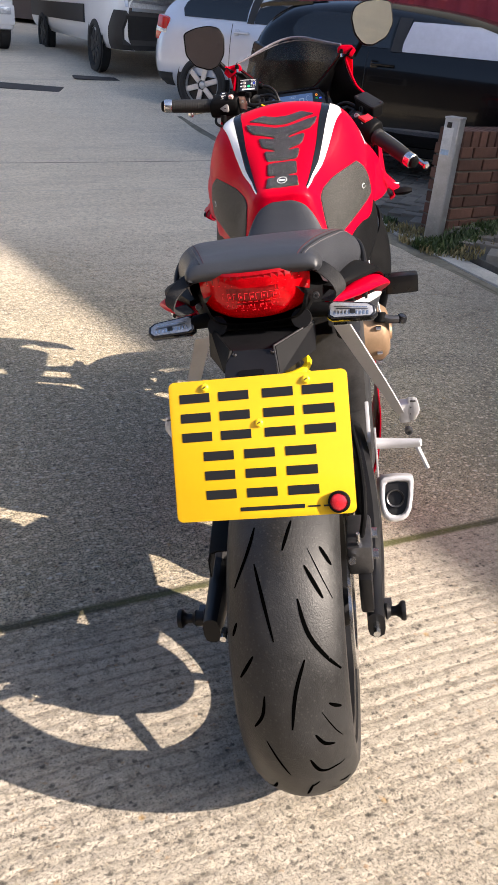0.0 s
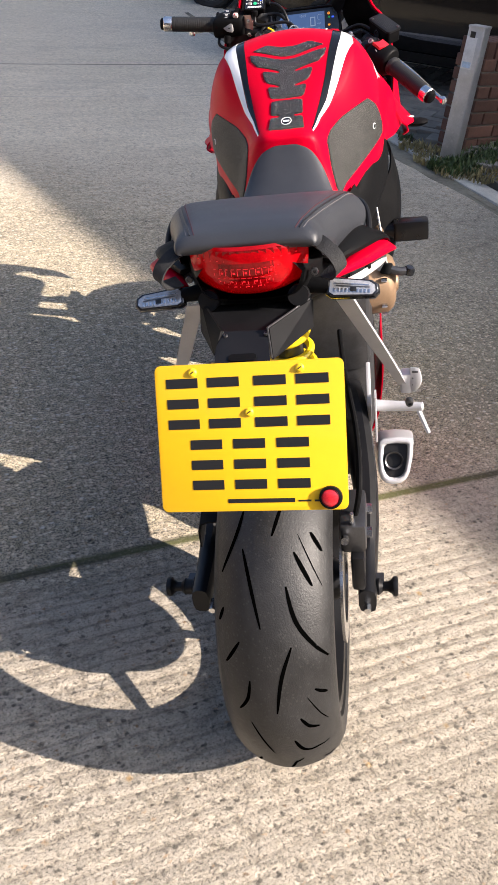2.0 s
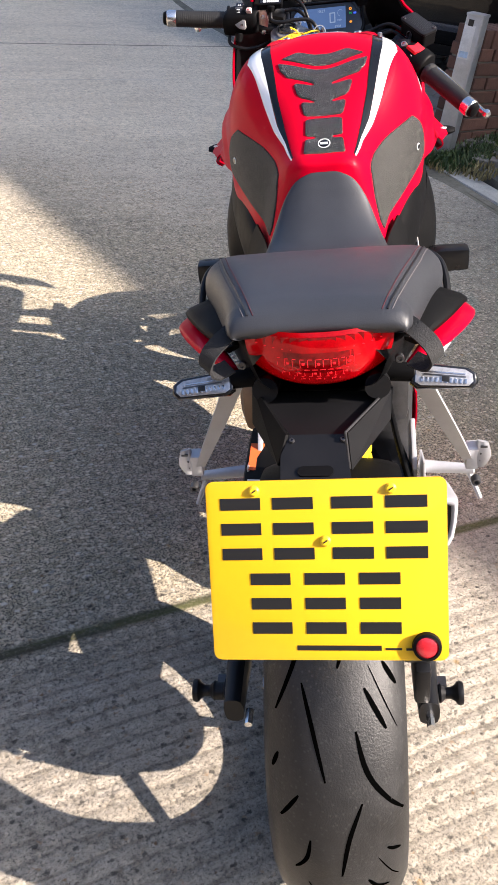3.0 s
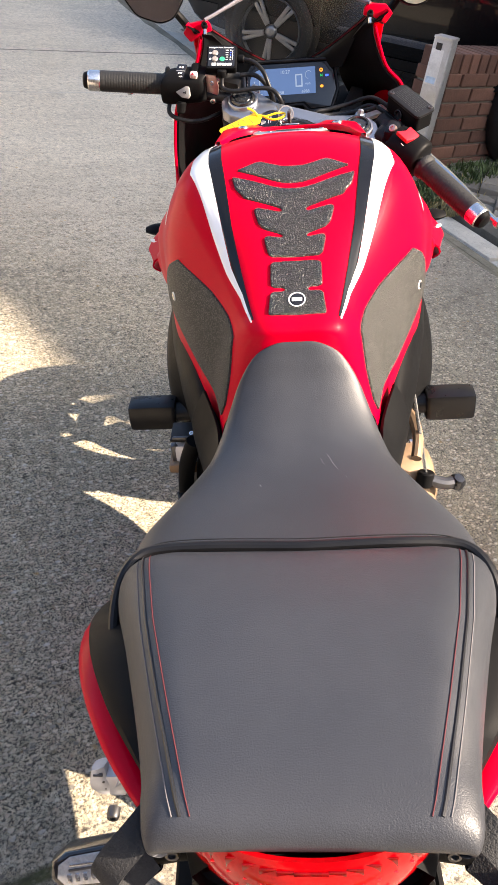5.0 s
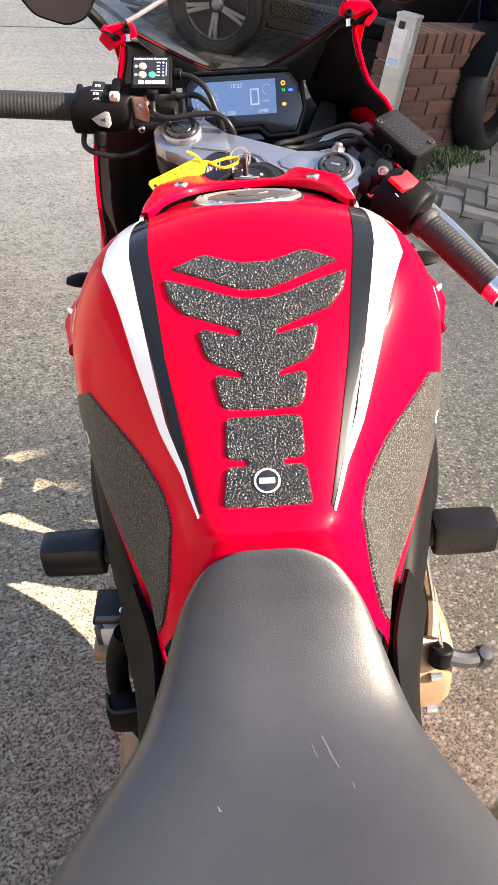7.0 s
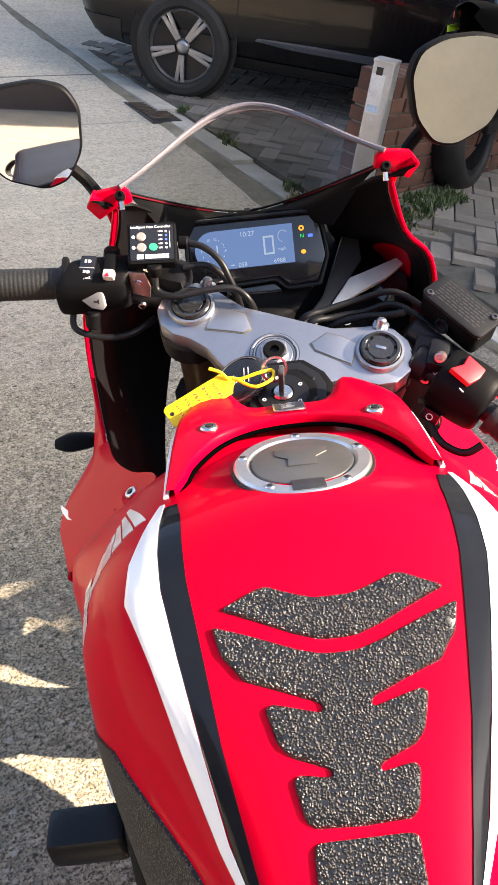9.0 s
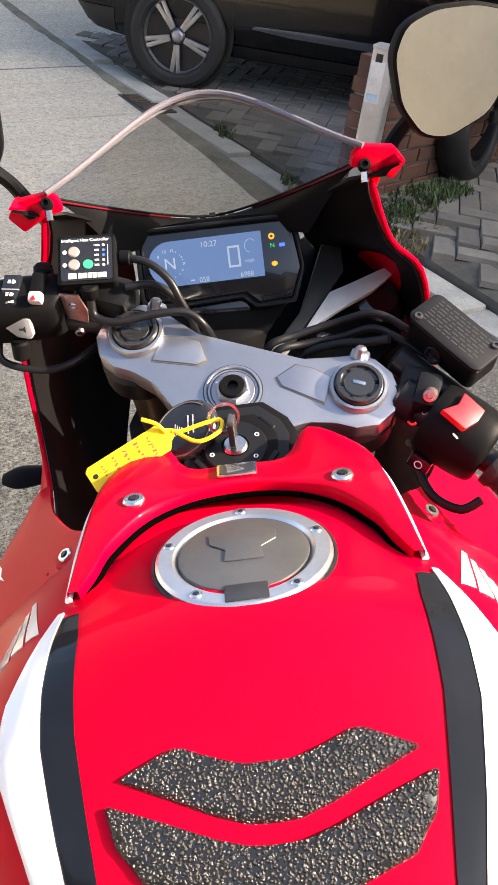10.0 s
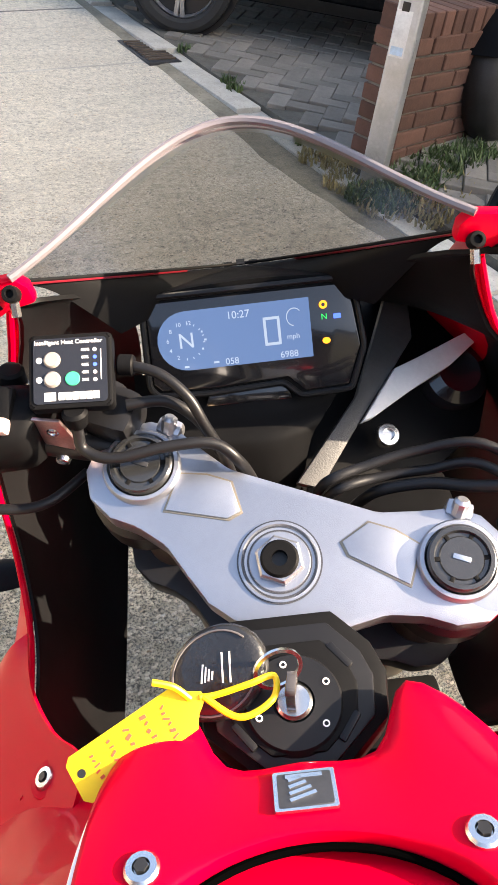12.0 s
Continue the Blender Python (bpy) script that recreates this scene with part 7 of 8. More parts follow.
first = None
for s, w, t in near[:300]:
    if first is None:
        first = ob = part("paver", block_bm, PAVER, pavement)
    else:
        ob = new("paver", first.data)
        ob.parent = pavement
    ob.matrix_world = block_pose(s, w, t)
rest = bmesh.new()
for s, w, t in near[300:] + far_blocks:
    m = block_pose(s, w, t)
    v = [rest.verts.new(m @ V(x, y, z)) for x, y, z in ((-.096, -.046, 0), (.096, -.046, 0), (.096, .046, 0), (-.096, .046, 0), (-.093, -.043, .025), (.093, -.043, .025), (.093, .043, .025), (-.093, .043, .025))]
    rest.faces.new(v[4:])
    for k in range(4):
        rest.faces.new((v[k], v[(k + 1) % 4], v[4 + (k + 1) % 4], v[4 + k]))
tagged(part("pavers", rest, PAVER_STUFF, None), "dark herringbone block paving further into the bay", "block paving", kind="stuff")

# drain cover in the channel and dark road repairs
drain = thing("drain_cover", Matrix.Translation((-.80, 6.70, ground_z(6.70))) @ Matrix.Rotation(base_turn, 4, "Z"), "rusty dark drain grating in the kerb channel", "drain cover")
part("drain_frame", box((0, .02, .0), (.42, .20, .02), .004), DARK_STEEL, drain)
for k in range(9):
    part("grating_bar", box((-.16 + k * .04, .02, .012), (.018, .17, .014), .003), mat("rusty_iron", (0.09, 0.07, 0.055), 0.8, metal=0.4, noise_scale=20, vary=0.4) if k == 0 else bpy.data.materials["rusty_iron"], drain)
TAR = mat("tar_repair", (0.045, 0.044, 0.045), 0.9, noise_scale=4, vary=0.3, bump=0.002, bump_scale=90)
for x, y, a, b, t in ((-4.85, 10.1, 1.0, .42, 14), (-4.3, 11.4, .75, .3, 30), (-5.9, 9.6, .7, .3, 14)):
    p = tagged(part("road_repair", slab(rounded(a, b, .04), .012, Matrix.Translation((x, y, ground_z(y) - .003)) @ Matrix.Rotation(radians(t), 4, "Z") @ Matrix.Rotation(radians(3.5), 4, "X")), TAR, None), "dark tarmac repair patch let into the yard", "road patch", kind="structure")

# galvanised post
GALV = mat("galvanised_steel", (0.46, 0.47, 0.48), 0.45, metal=0.75, noise_scale=9, vary=0.25, bump=0.0006, bump_scale=60, spots=0.25, spot_scale=30, spot_color=(0.7, 0.7, 0.7), rough_vary=0.12)
post = thing("metal_post", Matrix.Translation((.345, 5.235, .06)) @ Matrix.Rotation(radians(-24), 4, "Z"), "galvanised square steel post with a worn sticker beside the wall", "post")
part("post_tube", slab(rounded(.098, .098, .012), .735, None, .002), GALV, post)
part("post_cap", slab(rounded(.104, .104, .012), .012, pose(0, 0, .733), .003), GALV, post, "flat welded cap")
part("post_slot", box((-.012, -.0495, .70), (.030, .004, .032), .001), INK, post, "dark square slot")
st_ = part("sticker", box((-.012, -.0498, .605), (.062, .0014, .165), .0004), mat("worn_white_sticker", (0.66, 0.66, 0.64), 0.6, noise_scale=14, vary=0.25), post, "worn white sticker with a pale blue corner")
part("sticker_patch", box((-.012, -.0508, .545), (.050, .0008, .030)), mat("pale_blue_print", (0.42, 0.55, 0.68), 0.6, noise_scale=40, vary=0.3), st_)
part("clamp_plate", box((.0498, .0, .56), (.004, .05, .07), .002), GALV, post)

# low brick wall
BRICK = mat("red_brick", (0.108, 0.053, 0.037), 0.88, noise_scale=14, vary=0.3, bump=0.002, bump_scale=90, spots=0.3, spot_scale=60, spot_color=(0.1, 0.06, 0.05), piece=0.28)
MORTAR = mat("mortar", (0.17, 0.155, 0.13), 0.95, noise_scale=20, vary=0.3, bump=0.002, bump_scale=120)
WALL = Matrix.Translation((.425, 5.34, .03)) @ Matrix.Rotation(math.atan2(.71, .70), 4, "Z")
wall = thing("garden_wall", WALL, "low weathered red brick wall with mortar joints", "brick wall", kind="structure")
part("wall_core", box((.75, .1125, .29), (1.49, .205, .58)), MORTAR, wall)
brick_ob = part("brick", box((0, 0, 0), (.215, .1025, .065), .004, None, 1), BRICK, wall)
half_ob = part("brick", box((0, 0, 0), (.1025, .1025, .065), .004, None, 1), BRICK, wall)
rng_ = random.Random(5)
count = 0
for c in range(8):
    z = .035 + c * .0755
    for face in (0, 1):
        x = -.004 if c % 2 == 0 else -.004
        seq = [1.0] * 7 if c % 2 == 0 else [.5] + [1.0] * 7
        for unit in seq:
            ln = .215 if unit == 1.0 else .1025
            if x + ln > 1.5:
                break
            src = brick_ob if unit == 1.0 else half_ob
            ob = new("brick", src.data)
            ob.parent = wall
            ob.matrix_basis = Matrix.Translation((x + ln / 2 + rng_.uniform(-.002, .002), (.047 if face == 0 else .178) + rng_.uniform(-.002, .002), z))
            x += ln + .010
            count += 1
for o, m in ((brick_ob, (.103, .047, .035 + 8 * .0755)), (half_ob, (.27, .047, .035 + 8 * .0755))):
    o.matrix_basis = Matrix.Translation(m)
for k in range(19):
    ob = new("brick", brick_ob.data)
    ob.parent = wall
    ob.matrix_basis = Matrix.Translation((.035 + k * .0765, .112, .035 + 8 * .0755)) @ Matrix.Rotation(radians(90), 4, "Z") @ Matrix.Rotation(radians(90), 4, "X")
brick_ob.matrix_basis = Matrix.Translation((1.488, .112, .035 + 8 * .0755)) @ Matrix.Rotation(radians(90), 4, "Z")
half_ob.matrix_basis = Matrix.Translation((1.45, .112, .1))

# weeds along the foot of post and wall
LEAF = mat("weed_green", (0.055, 0.085, 0.024), 0.6, noise_scale=8, vary=0.4, island=0.45)
DRY = mat("dry_grass", (0.24, 0.20, 0.09), 0.8, noise_scale=8, vary=0.3, island=0.3)


def blades(spots, n, tall, mt, seed, name, label):
    r = random.Random(seed)
    bm = bmesh.new()
    for k in range(n):
        cx, cy, rad = spots[k % len(spots)]
        a, d = r.uniform(0, 6.28), rad * math.sqrt(r.random())
        x, y = cx + d * math.cos(a), cy + d * math.sin(a)
        z = bay_z((x, y)) - .02
        h, wd, lean, dirn = tall * r.uniform(.35, 1.1), r.uniform(.002, .0065), r.uniform(.1, .9), r.uniform(0, 6.28)
        sx, sy = -math.sin(dirn) * wd, math.cos(dirn) * wd
        bx, by = math.cos(dirn) * h * lean, math.sin(dirn) * h * lean
        p = [(x - sx, y - sy, z), (x + sx, y + sy, z), (x + bx * .35 + sx, y + by * .35 + sy, z + h * .6), (x + bx * .35 - sx, y + by * .35 - sy, z + h * .6), (x + bx, y + by, z + h)]
        v = [bm.verts.new(q) for q in p]
        bm.faces.new(v[:4])
        bm.faces.new((v[3], v[2], v[4]))
    return tagged(part(name, bm, mt, None), label, "weeds", kind="stuff")


blades([(.50, 5.18, .14), (.60, 5.30, .14), (.72, 5.42, .13), (.42, 5.08, .12), (.85, 5.55, .12), (.30, 5.10, .08)], 2600, .058, LEAF, 3, "weeds", "ragged green weeds at the foot of post and brick wall")
blades([(.22, 5.20, .10), (.10, 5.45, .08), (.38, 5.02, .12), (.62, 5.15, .14), (.20, 5.38, .10), (.55, 4.95, .1)], 900, .045, DRY, 4, "dry_weeds", "dry straw-coloured grass tufts along the kerb")
blades([(-.30, 6.22, .05), (-.35, 6.33, .04), (-.62, 6.75, .04), (.05, 5.62, .05)], 260, .045, LEAF, 8, "moss_tufts", "small green tufts in the kerb joint")


# ---- vehicles ----
CAR_BLACK = mat("black_car_paint", (0.002, 0.0022, 0.003), 0.22, coat=0.35, noise_scale=2, vary=0.1, spec=0.3)
# pale colour painting the reflection along the black car's door crease
SILL_GLINT = mat("painted_door_glint", (0.16, 0.17, 0.20), 0.22, metal=0.8, noise_scale=2, vary=0.2)
CAR_SILVER = mat("pale_silver_car_paint", (0.58, 0.61, 0.68), 0.3, metal=0.25, coat=0.8, noise_scale=2, vary=0.04)
VAN_WHITE = mat("white_van_paint", (0.72, 0.73, 0.74), 0.3, coat=0.6, noise_scale=2, vary=0.05)
DARK_GLASS = mat("dark_car_glass", (0.010, 0.012, 0.014), 0.05, coat=0.5)
# opaque; the light coming through the window is put into its pale colour
PALE_GLASS = mat("pale_opaque_car_window", (0.55, 0.55, 0.61), 0.06, coat=0.8, noise_scale=2.5, vary=0.15)
TRIM = mat("dark_car_trim", (0.02, 0.02, 0.021), 0.6, noise_scale=8, vary=0.2)
ALLOY_GREY = mat("grey_alloy", (0.36, 0.365, 0.38), 0.35, metal=0.8, noise_scale=20, vary=0.15)
ALLOY_SILVER = mat("silver_alloy", (0.60, 0.60, 0.61), 0.35, metal=0.6, noise_scale=20, vary=0.1)
CAR_TYRE = mat("car_tyre", (0.02, 0.02, 0.02), 0.75, noise_scale=12, vary=0.3, bump=0.001, bump_scale=150)
LAMP_RED = mat("car_red_lamp", (0.5, 0.012, 0.012), 0.15, coat=0.8)
LAMP_CLEAR = mat("car_clear_lamp", (0.6, 0.62, 0.65), 0.12, metal=0.3, coat=1.0, noise_scale=30, vary=0.3)


def car_wheel(parent, x, y, r, side, alloy, spokes, twin):
    """A road wheel with tyre and spoked rim; side: -1 or 1, the way its face looks along y."""
    m = Matrix.Translation((x, y, r)) @ Matrix.Rotation(radians(90 * side * -1), 4, "X")
    w = part("wheel", lathe([(r * .62, -.10), (r * .70, -.10), (r * .72, -.02), (r * .72, .04), (r * .69, .048), (r * .66, .02)], m, 40), alloy, parent, "alloy wheel with black tyre")
    part("tyre", lathe([(r * .70, -.11), (r * .90, -.11), (r * .985, -.09), (r, -.05), (r, .02), (r * .985, .05), (r * .90, .068), (r * .78, .066), (r * .72, .045)], m, 48), CAR_TYRE, w)
    part("wheel_well_disc", lathe([(0, -.02), (r * .66, -.02)], m, 32), INK, w)
    for k in range(spokes):
        a = 2 * math.pi * k / spokes + (.93 if twin else .3)
        for d in ((-.13, .13) if twin else (0,)):
            p0 = m @ V(r * .16 * math.cos(a + d * .8), r * .16 * math.sin(a + d * .8), .036)
            p1 = m @ V(r * .69 * math.cos(a + d * .75), r * .69 * math.sin(a + d * .75), .034)
            q = p1 - p0
            wdt = r * (.092 if twin else .20)
            part("spoke", box((0, 0, 0), (q.length, wdt, .02), .006, Matrix.Translation((p0 + p1) / 2) @ (m.to_3x3().to_4x4() @ Matrix.Rotation(a + d * .72, 4, "Z"))), alloy, w)
    part("hub_cap", lathe([(0, .046), (r * .08, .045), (r * .12, .038), (r * .15, .02)], m, 24), alloy, w)
    return w


def hatchback(m, paint, alloy, spokes, twin, label, glass, tail_high, lamp_glass):
    """A three-door hatchback; x ahead from the rear axle, z up from the road."""
    car = thing("car", m, label, "car")
    st = [(-.74, ((.55, .36), (.68, .42), (.72, .58), (.68, .74), (.52, .86), (0, .88))),
          (-.64, ((.66, .27), (.79, .38), (.82, .60), (.77, .90), (.60, 1.06), (0, 1.10))),
          (-.50, ((.70, .24), (.83, .37), (.85, .64), (.80, .95), (.63, 1.18), (0, 1.24))),
          (-.28, ((.71, .22), (.84, .36), (.86, .66), (.82, .97), (.63, 1.25), (0, 1.32))),
          (.25, ((.71, .21), (.845, .36), (.865, .66), (.83, .96), (.635, 1.285), (0, 1.35))),
          (1.0, ((.71, .21), (.845, .36), (.865, .65), (.83, .94), (.63, 1.235), (0, 1.30))),
          (1.55, ((.71, .21), (.84, .36), (.86, .64), (.825, .92), (.62, 1.12), (0, 1.19))),
          (2.05, ((.71, .21), (.84, .36), (.86, .63), (.81, .90), (.68, 1.04), (0, 1.12))),
          (2.6, ((.70, .22), (.83, .36), (.85, .60), (.79, .84), (.66, .93), (0, .96))),
          (3.1, ((.66, .24), (.78, .36), (.79, .55), (.72, .74), (.58, .82), (0, .85))),
          (3.28, ((.50, .28), (.60, .36), (.62, .50), (.56, .62), (.45, .68), (0, .70)))]
    rows = [[(x, -y, z) for y, z in prof] + [(x, y, z) for y, z in prof[-2::-1]] for x, prof in st]
    bm = skin(rows, 4, 5)
    tr = tree_of(bm)
    body = part("body", bm, paint, car, sharp=50)
    for sd in (-1, 1):
        way = (0, -sd, 0)
        part("window", wrap([(.985, .60, 1.72), (1.05, .60, 1.66), (1.12, .62, 1.46), (1.20, .64, 1.15)], tr, way, .006, cols=12, axes=(0, 2)), glass, body, "side window")
        part("rear_window", wrap([(1.00, -.30, .50), (1.08, -.33, .50), (1.15, -.30, .51), (1.22, -.18, .52)], tr, way, .006, cols=10, axes=(0, 2)), DARK_GLASS, body, "rear quarter window")
        part("window_pillar", wrap([(.98, .51, .59), (1.22, .53, .63)], tr, way, .008, cols=2, axes=(0, 2)), TRIM, body)
        for rows_ in ([(.30, .335, .341), (.66, .325, .331), (.97, .33, .336)], [(.30, 1.50, 1.506), (.66, 1.60, 1.606), (.95, 1.70, 1.706)]):
            part("door_gap", wrap(rows_, tr, way, .003, cols=1, axes=(0, 2)), INK, body)
        # on black paint this strip is a painted reflection of the sky
        part("sill_line", wrap([(.395, .70, 1.98), (.412, .46, 2.0), (.430, .48, 2.0), (.440, .85, 1.9)], tr, way, .006, cols=14, axes=(0, 2)), SILL_GLINT if paint is CAR_BLACK else paint, body, "lower door strip, pale on the black car to paint a reflection")
        part("sill_trim", wrap([(.225, .34, 2.1), (.30, .34, 2.1)], tr, way, .008, cols=12, axes=(0, 2)), TRIM, body)
        h = tr.ray_cast(V(.46, sd * 2, .885), V(0, -sd, 0))
        part("door_handle", join(box((.47, h[0].y + sd * .022, .885), (.19, .022, .026), .009), box((.40, h[0].y + sd * .004, .885), (.06, .014, .06), .006)), paint, body, "door handle")
        lamp = part("tail_lamp", box((0, 0, 0), (.17, .12, .27), .03, Matrix.Translation((-.60, sd * .752, tail_high - .02)) @ Matrix.Rotation(radians(sd * 14), 4, "Z") @ Matrix.Rotation(radians(12), 4, "Y")), lamp_glass, body, "tail lamp")
        part("tail_lamp_clear", box((0, 0, 0), (.175, .124, .07), .02, Matrix.Translation((-.60, sd * .752, tail_high - .04)) @ Matrix.Rotation(radians(sd * 14), 4, "Z") @ Matrix.Rotation(radians(12), 4, "Y")), LAMP_CLEAR if lamp_glass is LAMP_RED else DARK_GLASS, lamp, "clear band in the tail lamp")
        part("bumper_trim", wrap([(.26, -.66, -.36), (.40, -.72, -.34)], tr, (0.1, -sd, 0), .008, cols=6, axes=(0, 2)), TRIM, body)
        part("door_mirror", skin([[(x, sd * (y0 + dy * k), 1.02 + dz * k) for dy, dz in ((-.06, .0), (0, .075), (.09, .06), (.10, -.03), (0, -.06))] for x, y0, k in ((1.50, .95, .7), (1.53, .95, 1.0), (1.60, .95, .9), (1.66, .94, .4))], 3, 3, closed=True, cap=True), paint, body, "door mirror")
        for ax in (0, 2.52):
            part("wheel_arch", lathe([(.0, .0), (.345, .0), (.355, .006)], Matrix.Translation((ax, sd * (.845 if ax else .852), .33)) @ Matrix.Rotation(radians(-90 * sd), 4, "X"), 40), INK, body)
            car_wheel(car, ax, sd * .845, .305, sd, alloy, spokes, twin)
    part("roof_spoiler", skin([[(x, y, z - .10 * (abs(y) / .6) ** 2 * .5) for y in (-.56, -.3, 0, .3, .56)] for x, z in ((-.72, 1.275), (-.66, 1.30), (-.45, 1.32), (-.25, 1.335))] , 3, 3, thick=.03), paint, body, "roof spoiler")
    part("rear_screen", wrap([(1.02, -.56, .56), (1.15, -.55, .55), (1.27, -.53, .53)], tr, (1, 0, -.2), .01, cols=10, axes=(1, 2)), DARK_GLASS, body, "rear screen")
    return car


A1 = radians(-9)
R1 = Matrix.Rotation(A1, 4, "Z")
p1 = V(-.69, 7.02, 0) - R1 @ V(0, -.91, 0)
hatchback(Matrix.Translation((p1.x, p1.y, .105)) @ R1, CAR_BLACK, ALLOY_GREY, 5, True, "glossy black three-door hatchback parked on block paving", PALE_GLASS, .84, DARK_GLASS)
A2 = radians(-14)
R2 = Matrix.Rotation(A2, 4, "Z")
p2 = V(-2.42, 9.75, 0) - R2 @ V(0, -.91, 0)
hatchback(Matrix.Translation((p2.x, p2.y, .20)) @ R2, CAR_SILVER, ALLOY_SILVER, 6, False, "pale silver hatchback parked beyond the black car", DARK_GLASS, .88, LAMP_RED)


def van(m, label):
    """A large panel van; x ahead from the rear axle."""
    v = thing("van", m, label, "van")
    st = [(-1.0, ((.90, .45), (.97, .6), (.98, 1.0), (.97, 1.6), (.90, 2.3), (0, 2.4))), (.5, ((.92, .40), (.98, .55), (.99, 1.0), (.97, 1.6), (.90, 2.35), (0, 2.45))), (2.6, ((.92, .38), (.98, .55), (.99, 1.0), (.97, 1.6), (.88, 2.3), (0, 2.4))), (3.3, ((.92, .36), (.985, .55), (.99, 1.0), (.94, 1.55), (.80, 2.0), (0, 2.15))), (3.9, ((.92, .34), (.985, .5), (.98, .95), (.92, 1.22), (.75, 1.35), (0, 1.42))), (4.25, ((.85, .34), (.93, .5), (.92, .9), (.84, 1.10), (.7, 1.18), (0, 1.22))), (4.38, ((.70, .34), (.80, .5), (.80, .8), (.74, .95), (.6, 1.0), (0, 1.02)))]
    bm = skin([[(x, -y, z) for y, z in pr] + [(x, y, z) for y, z in pr[-2::-1]] for x, pr in st], 4, 5)
    tr = tree_of(bm)
    body = part("body", bm, VAN_WHITE, v, sharp=50)
    for sd in (-1, 1):
        part("side_moulding", wrap([(.62, -.9, 2.85), (.86, -.9, 2.85)], tr, (0, -sd, 0), .02, cols=10, axes=(0, 2)), TRIM, body, "black side moulding")
        part("headlamp", wrap([(.86, 4.02, 4.22), (.98, 3.98, 4.24), (1.12, 3.95, 4.18)], tr, (-.4, -sd, 0), .01, cols=6, axes=(0, 2)), LAMP_CLEAR, body, "clear headlamp")
        part("corner_bumper", wrap([(.36, 3.78, 4.36), (.60, 3.80, 4.36), (.82, 3.95, 4.34)], tr, (-.3, -sd, 0), .03, cols=8, axes=(0, 2)), TRIM, body, "grey plastic bumper")
        part("door_window", wrap([(1.28, 2.7, 3.7), (1.75, 2.75, 3.3)], tr, (0, -sd, 0), .01, cols=8, axes=(0, 2)), DARK_GLASS, body)
        for ax in (0, 3.4):
            part("wheel_arch", lathe([(0, 0), (.40, 0), (.41, .006)], Matrix.Translation((ax, sd * .985, .37)) @ Matrix.Rotation(radians(-90 * sd), 4, "X"), 32), INK, body)
            car_wheel(v, ax, sd * .95, .345, sd, TRIM, 8, False)
    part("bumper", wrap([(.36, -.8, .8), (.55, -.86, .86), (.80, -.86, .86)], tr, (-1, 0, 0), .03, cols=12, axes=(1, 2)), TRIM, body, "dark grey plastic front bumper")
    part("grille", wrap([(.90, -.62, .62), (1.06, -.62, .62), (1.13, -.55, .55)], tr, (-1, 0, -.2), .012, cols=12, axes=(1, 2)), INK, body, "black grille")
    for k in range(4):
        part("grille_bar", wrap([(.91 + k * .055, -.60, .60), (.93 + k * .055, -.60, .60)], tr, (-1, 0, -.2), .03, cols=12, axes=(1, 2)), TRIM, body)
    part("front_emblem", lathe([(0, .01), (.05, .01), (.055, 0)], Matrix.Translation((4.33, 0, 1.0)) @ Matrix.Rotation(radians(90), 4, "Y"), 20), STEEL, body, "round chrome emblem")
    part("plate_bar", box((4.43, 0, .62), (.01, .52, .11), .004), WHITE_PLASTIC, body, "front number plate, characters as a plain bar")
    part("plate_print", box((4.437, .02, .62), (.004, .40, .06)), INK, body)
    return v


A3 = radians(-53)
R3 = Matrix.Rotation(A3, 4, "Z")
p3 = V(-4.62, 12.0, 0) - R3 @ V(3.4, -1.0, 0)
van(Matrix.Translation((p3.x, p3.y, ground_z(12.0) + .0)) @ R3, "white panel van with grey bumper and black side moulding")
truck = thing("truck", Matrix.Translation((-7.75, 13.4, ground_z(13.4))) @ Matrix.Rotation(A3, 4, "Z"), "white lorry front corner parked beside the van", "truck")
part("cab", box((0, 0, 1.15), (1.6, 1.9, 1.7), .08), VAN_WHITE, truck)
part("headlamp", box((.80, -.72, .92), (.03, .30, .22), .01), LAMP_CLEAR, truck)
part("lower_lamp", box((.80, -.76, .58), (.03, .20, .10), .01), LAMP_CLEAR, truck)
part("headlamp", box((.80, .74, .92), (.03, .30, .22), .01), LAMP_CLEAR, truck)
part("lower_lamp", box((.82, .80, .58), (.03, .20, .10), .01), LAMP_CLEAR, truck)
part("bumper", box((.72, 0, .52), (.2, 1.92, .30), .04), VAN_WHITE, truck)
car_wheel(truck, .35, -.84, .36, -1, TRIM, 8, False)
car_wheel(truck, .35, .84, .36, 1, TRIM, 8, False)

# red corrugated fence
fence_bm = bmesh.new()
cols = []
for k in range(241):
    x = k * .03
    y = .035 * (1 if math.sin(k * .52) > 0 else -1) * min(1, abs(math.sin(k * .52)) * 2.2)
    cols.append([fence_bm.verts.new((x, y, z)) for z in (0, 2.4)])
for a, b in zip(cols, cols[1:]):
    fence_bm.faces.new((a[0], b[0], b[1], a[1]))
bmesh.ops.solidify(fence_bm, geom=fence_bm.faces[:], thickness=.006)
moved(fence_bm, Matrix.Translation((-1.6, 11.0, .25)) @ Matrix.Rotation(radians(-8), 4, "Z"))
tagged(part("fence", fence_bm, mat("faded_red_sheet", (0.50, 0.07, 0.09), 0.5, noise_scale=2, vary=0.2), None), "faded red corrugated metal sheet fence behind the cars", "fence")

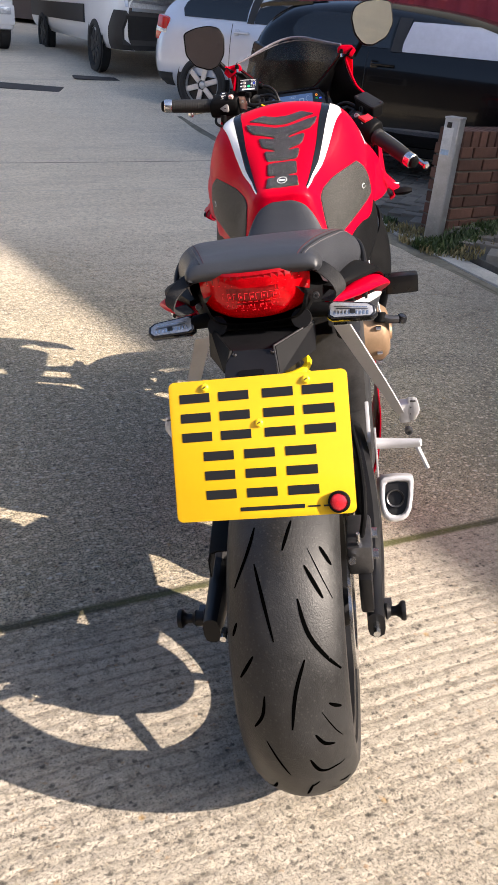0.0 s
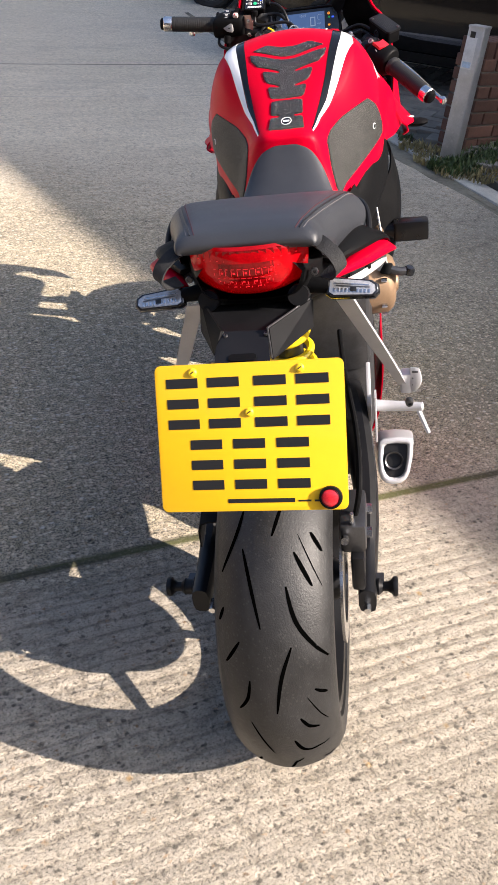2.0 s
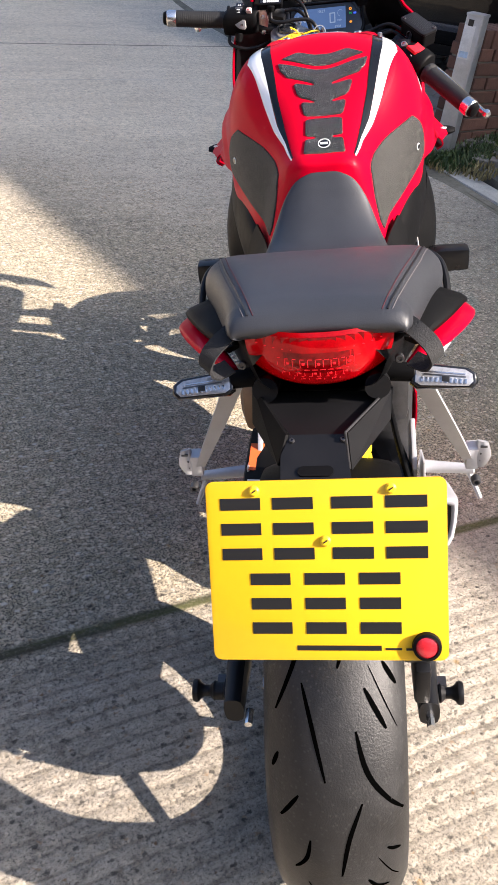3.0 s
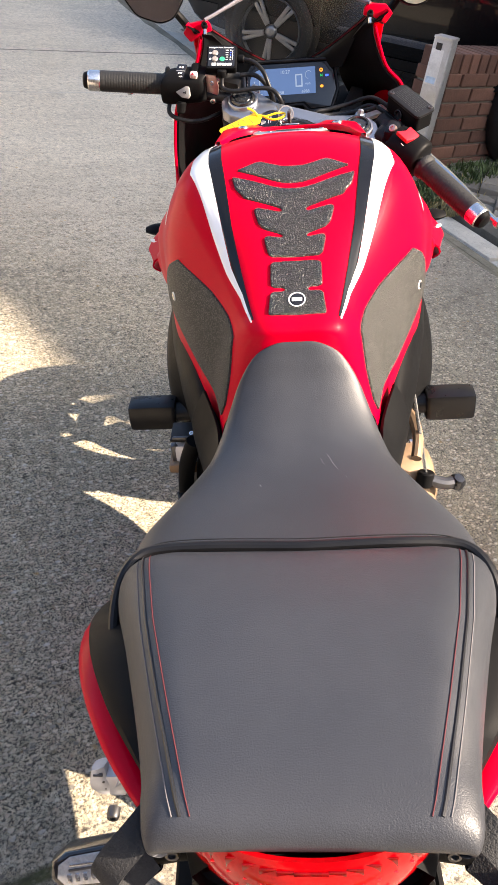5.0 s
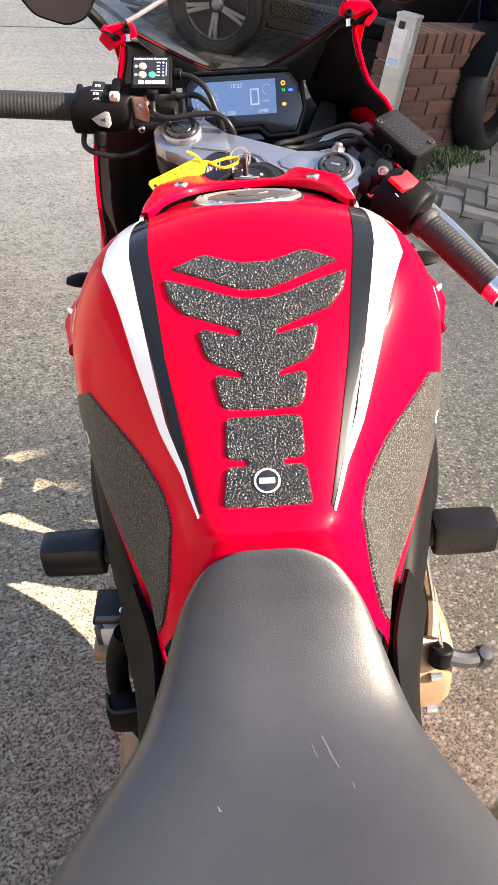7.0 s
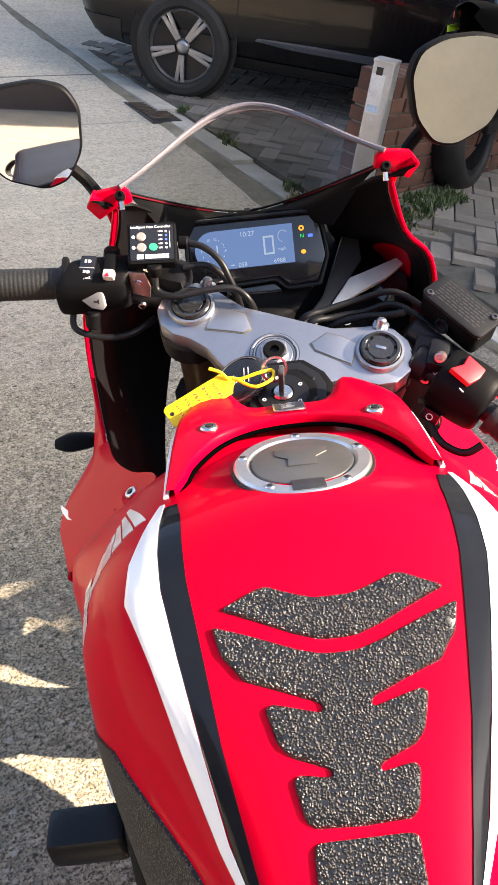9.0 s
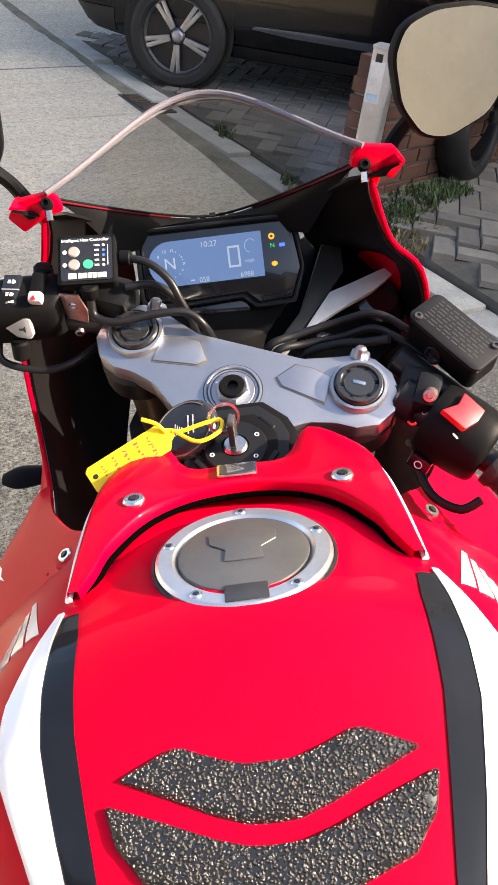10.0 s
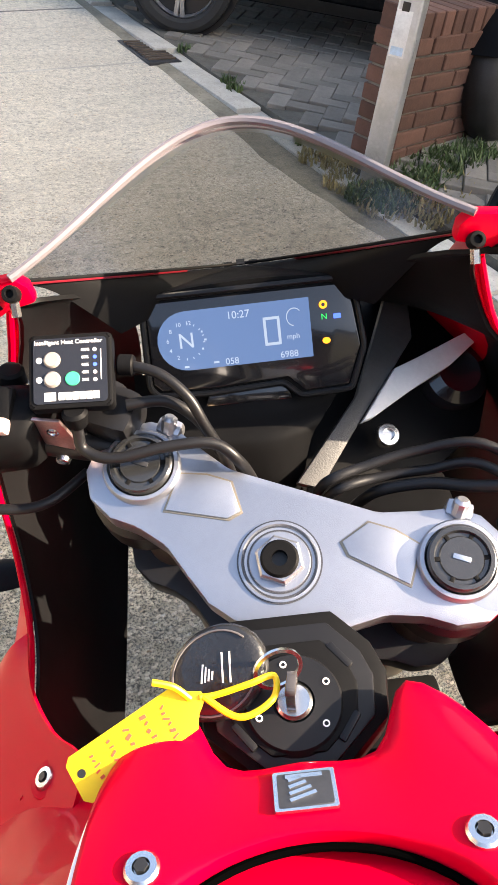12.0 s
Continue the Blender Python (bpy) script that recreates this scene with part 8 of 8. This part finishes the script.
# second motorcycle at the edge of the bay
BLUE = mat("dark_blue_paint", (0.02, 0.022, 0.12), 0.25, coat=1.0)
GREEN = mat("lime_decal", (0.35, 0.55, 0.03), 0.4)
b2 = thing("parked_motorcycle", Matrix.Translation((.98, 5.84, .115)) @ Matrix.Rotation(radians(-32), 4, "Z") @ Matrix.Rotation(radians(-8), 4, "Y"), "black and dark blue sports motorcycle parked by the wall", "motorcycle")
m2 = Matrix.Translation((0, 0, .315)) @ Matrix.Rotation(radians(90), 4, "Y")
w2 = part("rear_wheel", lathe([(.20, -.07), (.22, -.075), (.20, 0), (.22, .075), (.20, .07), (.185, 0)], m2, 40, closed=True), BLACK_SATIN, b2)
part("tyre", lathe(tyre(.315, .185, .216), m2, 48), RUBBER, w2)
for k in range(5):
    a = radians(72 * k)
    part("spoke", rod(m2 @ V(.03 * math.cos(a), .03 * math.sin(a), 0), m2 @ V(.20 * math.cos(a), .20 * math.sin(a), 0), .015, .01, 8), BLACK_SATIN, w2)
part("swingarm", join(box((-.12, .25, .34), (.03, .6, .06), .01), box((.12, .25, .34), (.03, .6, .06), .01)), BLACK_SATIN, b2)
part("seat_unit", skin([both([(0, y, z1), (w, y, z1 - .02), (w * 1.1, y, (z0 + z1) / 2), (w * .7, y, z0)]) for y, w, z0, z1 in ((-.25, .05, .86, .92), (-.1, .10, .78, .92), (.2, .14, .68, .88), (.5, .15, .62, .84))], 4, 4), BLACK, b2, "black tail unit")
part("body_panel", skin([[(-.17, .10, .80), (-.19, .15, .68), (-.17, .2, .56)], [(-.20, .40, .86), (-.23, .45, .66), (-.20, .5, .48)], [(-.20, .80, .90), (-.25, .85, .62), (-.21, .9, .42)]], 4, 4, thick=.01), BLUE, b2, "dark blue side panel")
part("body_panel", skin([[(.17, .10, .80), (.19, .15, .68), (.17, .2, .56)], [(.20, .40, .86), (.23, .45, .66), (.20, .5, .48)], [(.20, .80, .90), (.25, .85, .62), (.21, .9, .42)]], 4, 4, thick=.01), BLUE, b2, "dark blue side panel")
part("tank", skin([both([(0, y, z), (w * .7, y, z - .02), (w, y, z - .10), (w * .8, y, z - .25)]) for y, w, z in ((.45, .08, .88), (.55, .15, 1.0), (.75, .18, 1.04), (.95, .14, .98))], 4, 4), BLACK_GLOSS, b2, "black tank")
part("mudguard", skin([[(x, -.34 * math.cos(radians(a)), .315 + .345 * math.sin(radians(a))) for x in (-.10, -.05, 0, .05, .10)] for a in (20, 50, 80, 110)], 3, 3, thick=.004), BLACK, b2)
part("flash", box((-.105, -.12, .80), (.006, .16, .03), .002, None), GREEN, b2, "lime green flash")
part("sponsor_patch", box((-.12, -.05, .855), (.006, .09, .03), .002), mat("orange_red_print", (0.75, 0.12, 0.04), 0.5), b2)
part("sponsor_bar", box((-.124, -.03, .855), (.004, .05, .014)), WHITE_PLASTIC, b2)

# buildings that close the yard, out of view
RENDER_BEIGE = mat("beige_render", (0.62, 0.54, 0.39), 0.9, noise_scale=0.8, vary=0.12, bump=0.004, bump_scale=40)
RENDER_GREY = mat("dark_brick_render", (0.10, 0.075, 0.065), 0.9, noise_scale=0.8, vary=0.12, bump=0.004, bump_scale=40)


def block_building(m, size, mt, label, windows):
    b = thing("building", m, label, "building", kind="structure")
    part("wall", box((0, 0, size[2] / 2), size), mt, b)
    part("roof", box((0, 0, size[2] + .1), (size[0] + .3, size[1] + .3, .2), .02), TRIM, b)
    for k in range(windows):
        x = -size[0] / 2 + (k + .5) * size[0] / windows
        w = part("window", box((x, size[1] / 2 + .01, 2.0), (1.2, .06, 1.3), .01), WHITE_PLASTIC, b)
        part("pane", box((x, size[1] / 2 + .045, 2.0), (1.05, .02, 1.15)), DARK_GLASS, w)
    return b


block_building(Matrix.Translation((9.0, -10, 0)), (12, 6, 5.5), RENDER_BEIGE, "beige rendered house behind the yard", 0)
block_building(Matrix.Translation((-5.5, -10.4, 0)), (16.8, 6, 5.2), RENDER_GREY, "dark brick house behind the yard", 3)
# added unseen block, dark so the red left side reflects less brightness
block_building(Matrix.Translation((-14.5, -1, 0)) @ Matrix.Rotation(radians(-90), 4, "Z"), (12, 5, 5), RENDER_GREY, "unseen dark brick block added beside the yard for reflections", 4)
block_building(Matrix.Translation((-10, 21, ground_z(21))) @ Matrix.Rotation(radians(180), 4, "Z"), (26, 4, 5), RENDER_GREY, "dark brick workshop closing the far end of the yard", 0)
SHADE_H = 9.0
edge_way = V(-.735, .678, 0).normalized()
back_way = V(edge_way.y, -edge_way.x, 0)
edge_pt = V(.24, 1.86, 0) + V(sun_way.x, sun_way.y, 0) / sun_way.z * (SHADE_H + .2)
mid_pt = edge_pt + edge_way * -2 + back_way * 7.65
block_building(Matrix.Translation((mid_pt.x, mid_pt.y, 0)) @ Matrix.Rotation(math.atan2(edge_way.y, edge_way.x), 4, "Z"), (44, 15, SHADE_H), RENDER_BEIGE, "tall rendered building that shades the yard", 0)
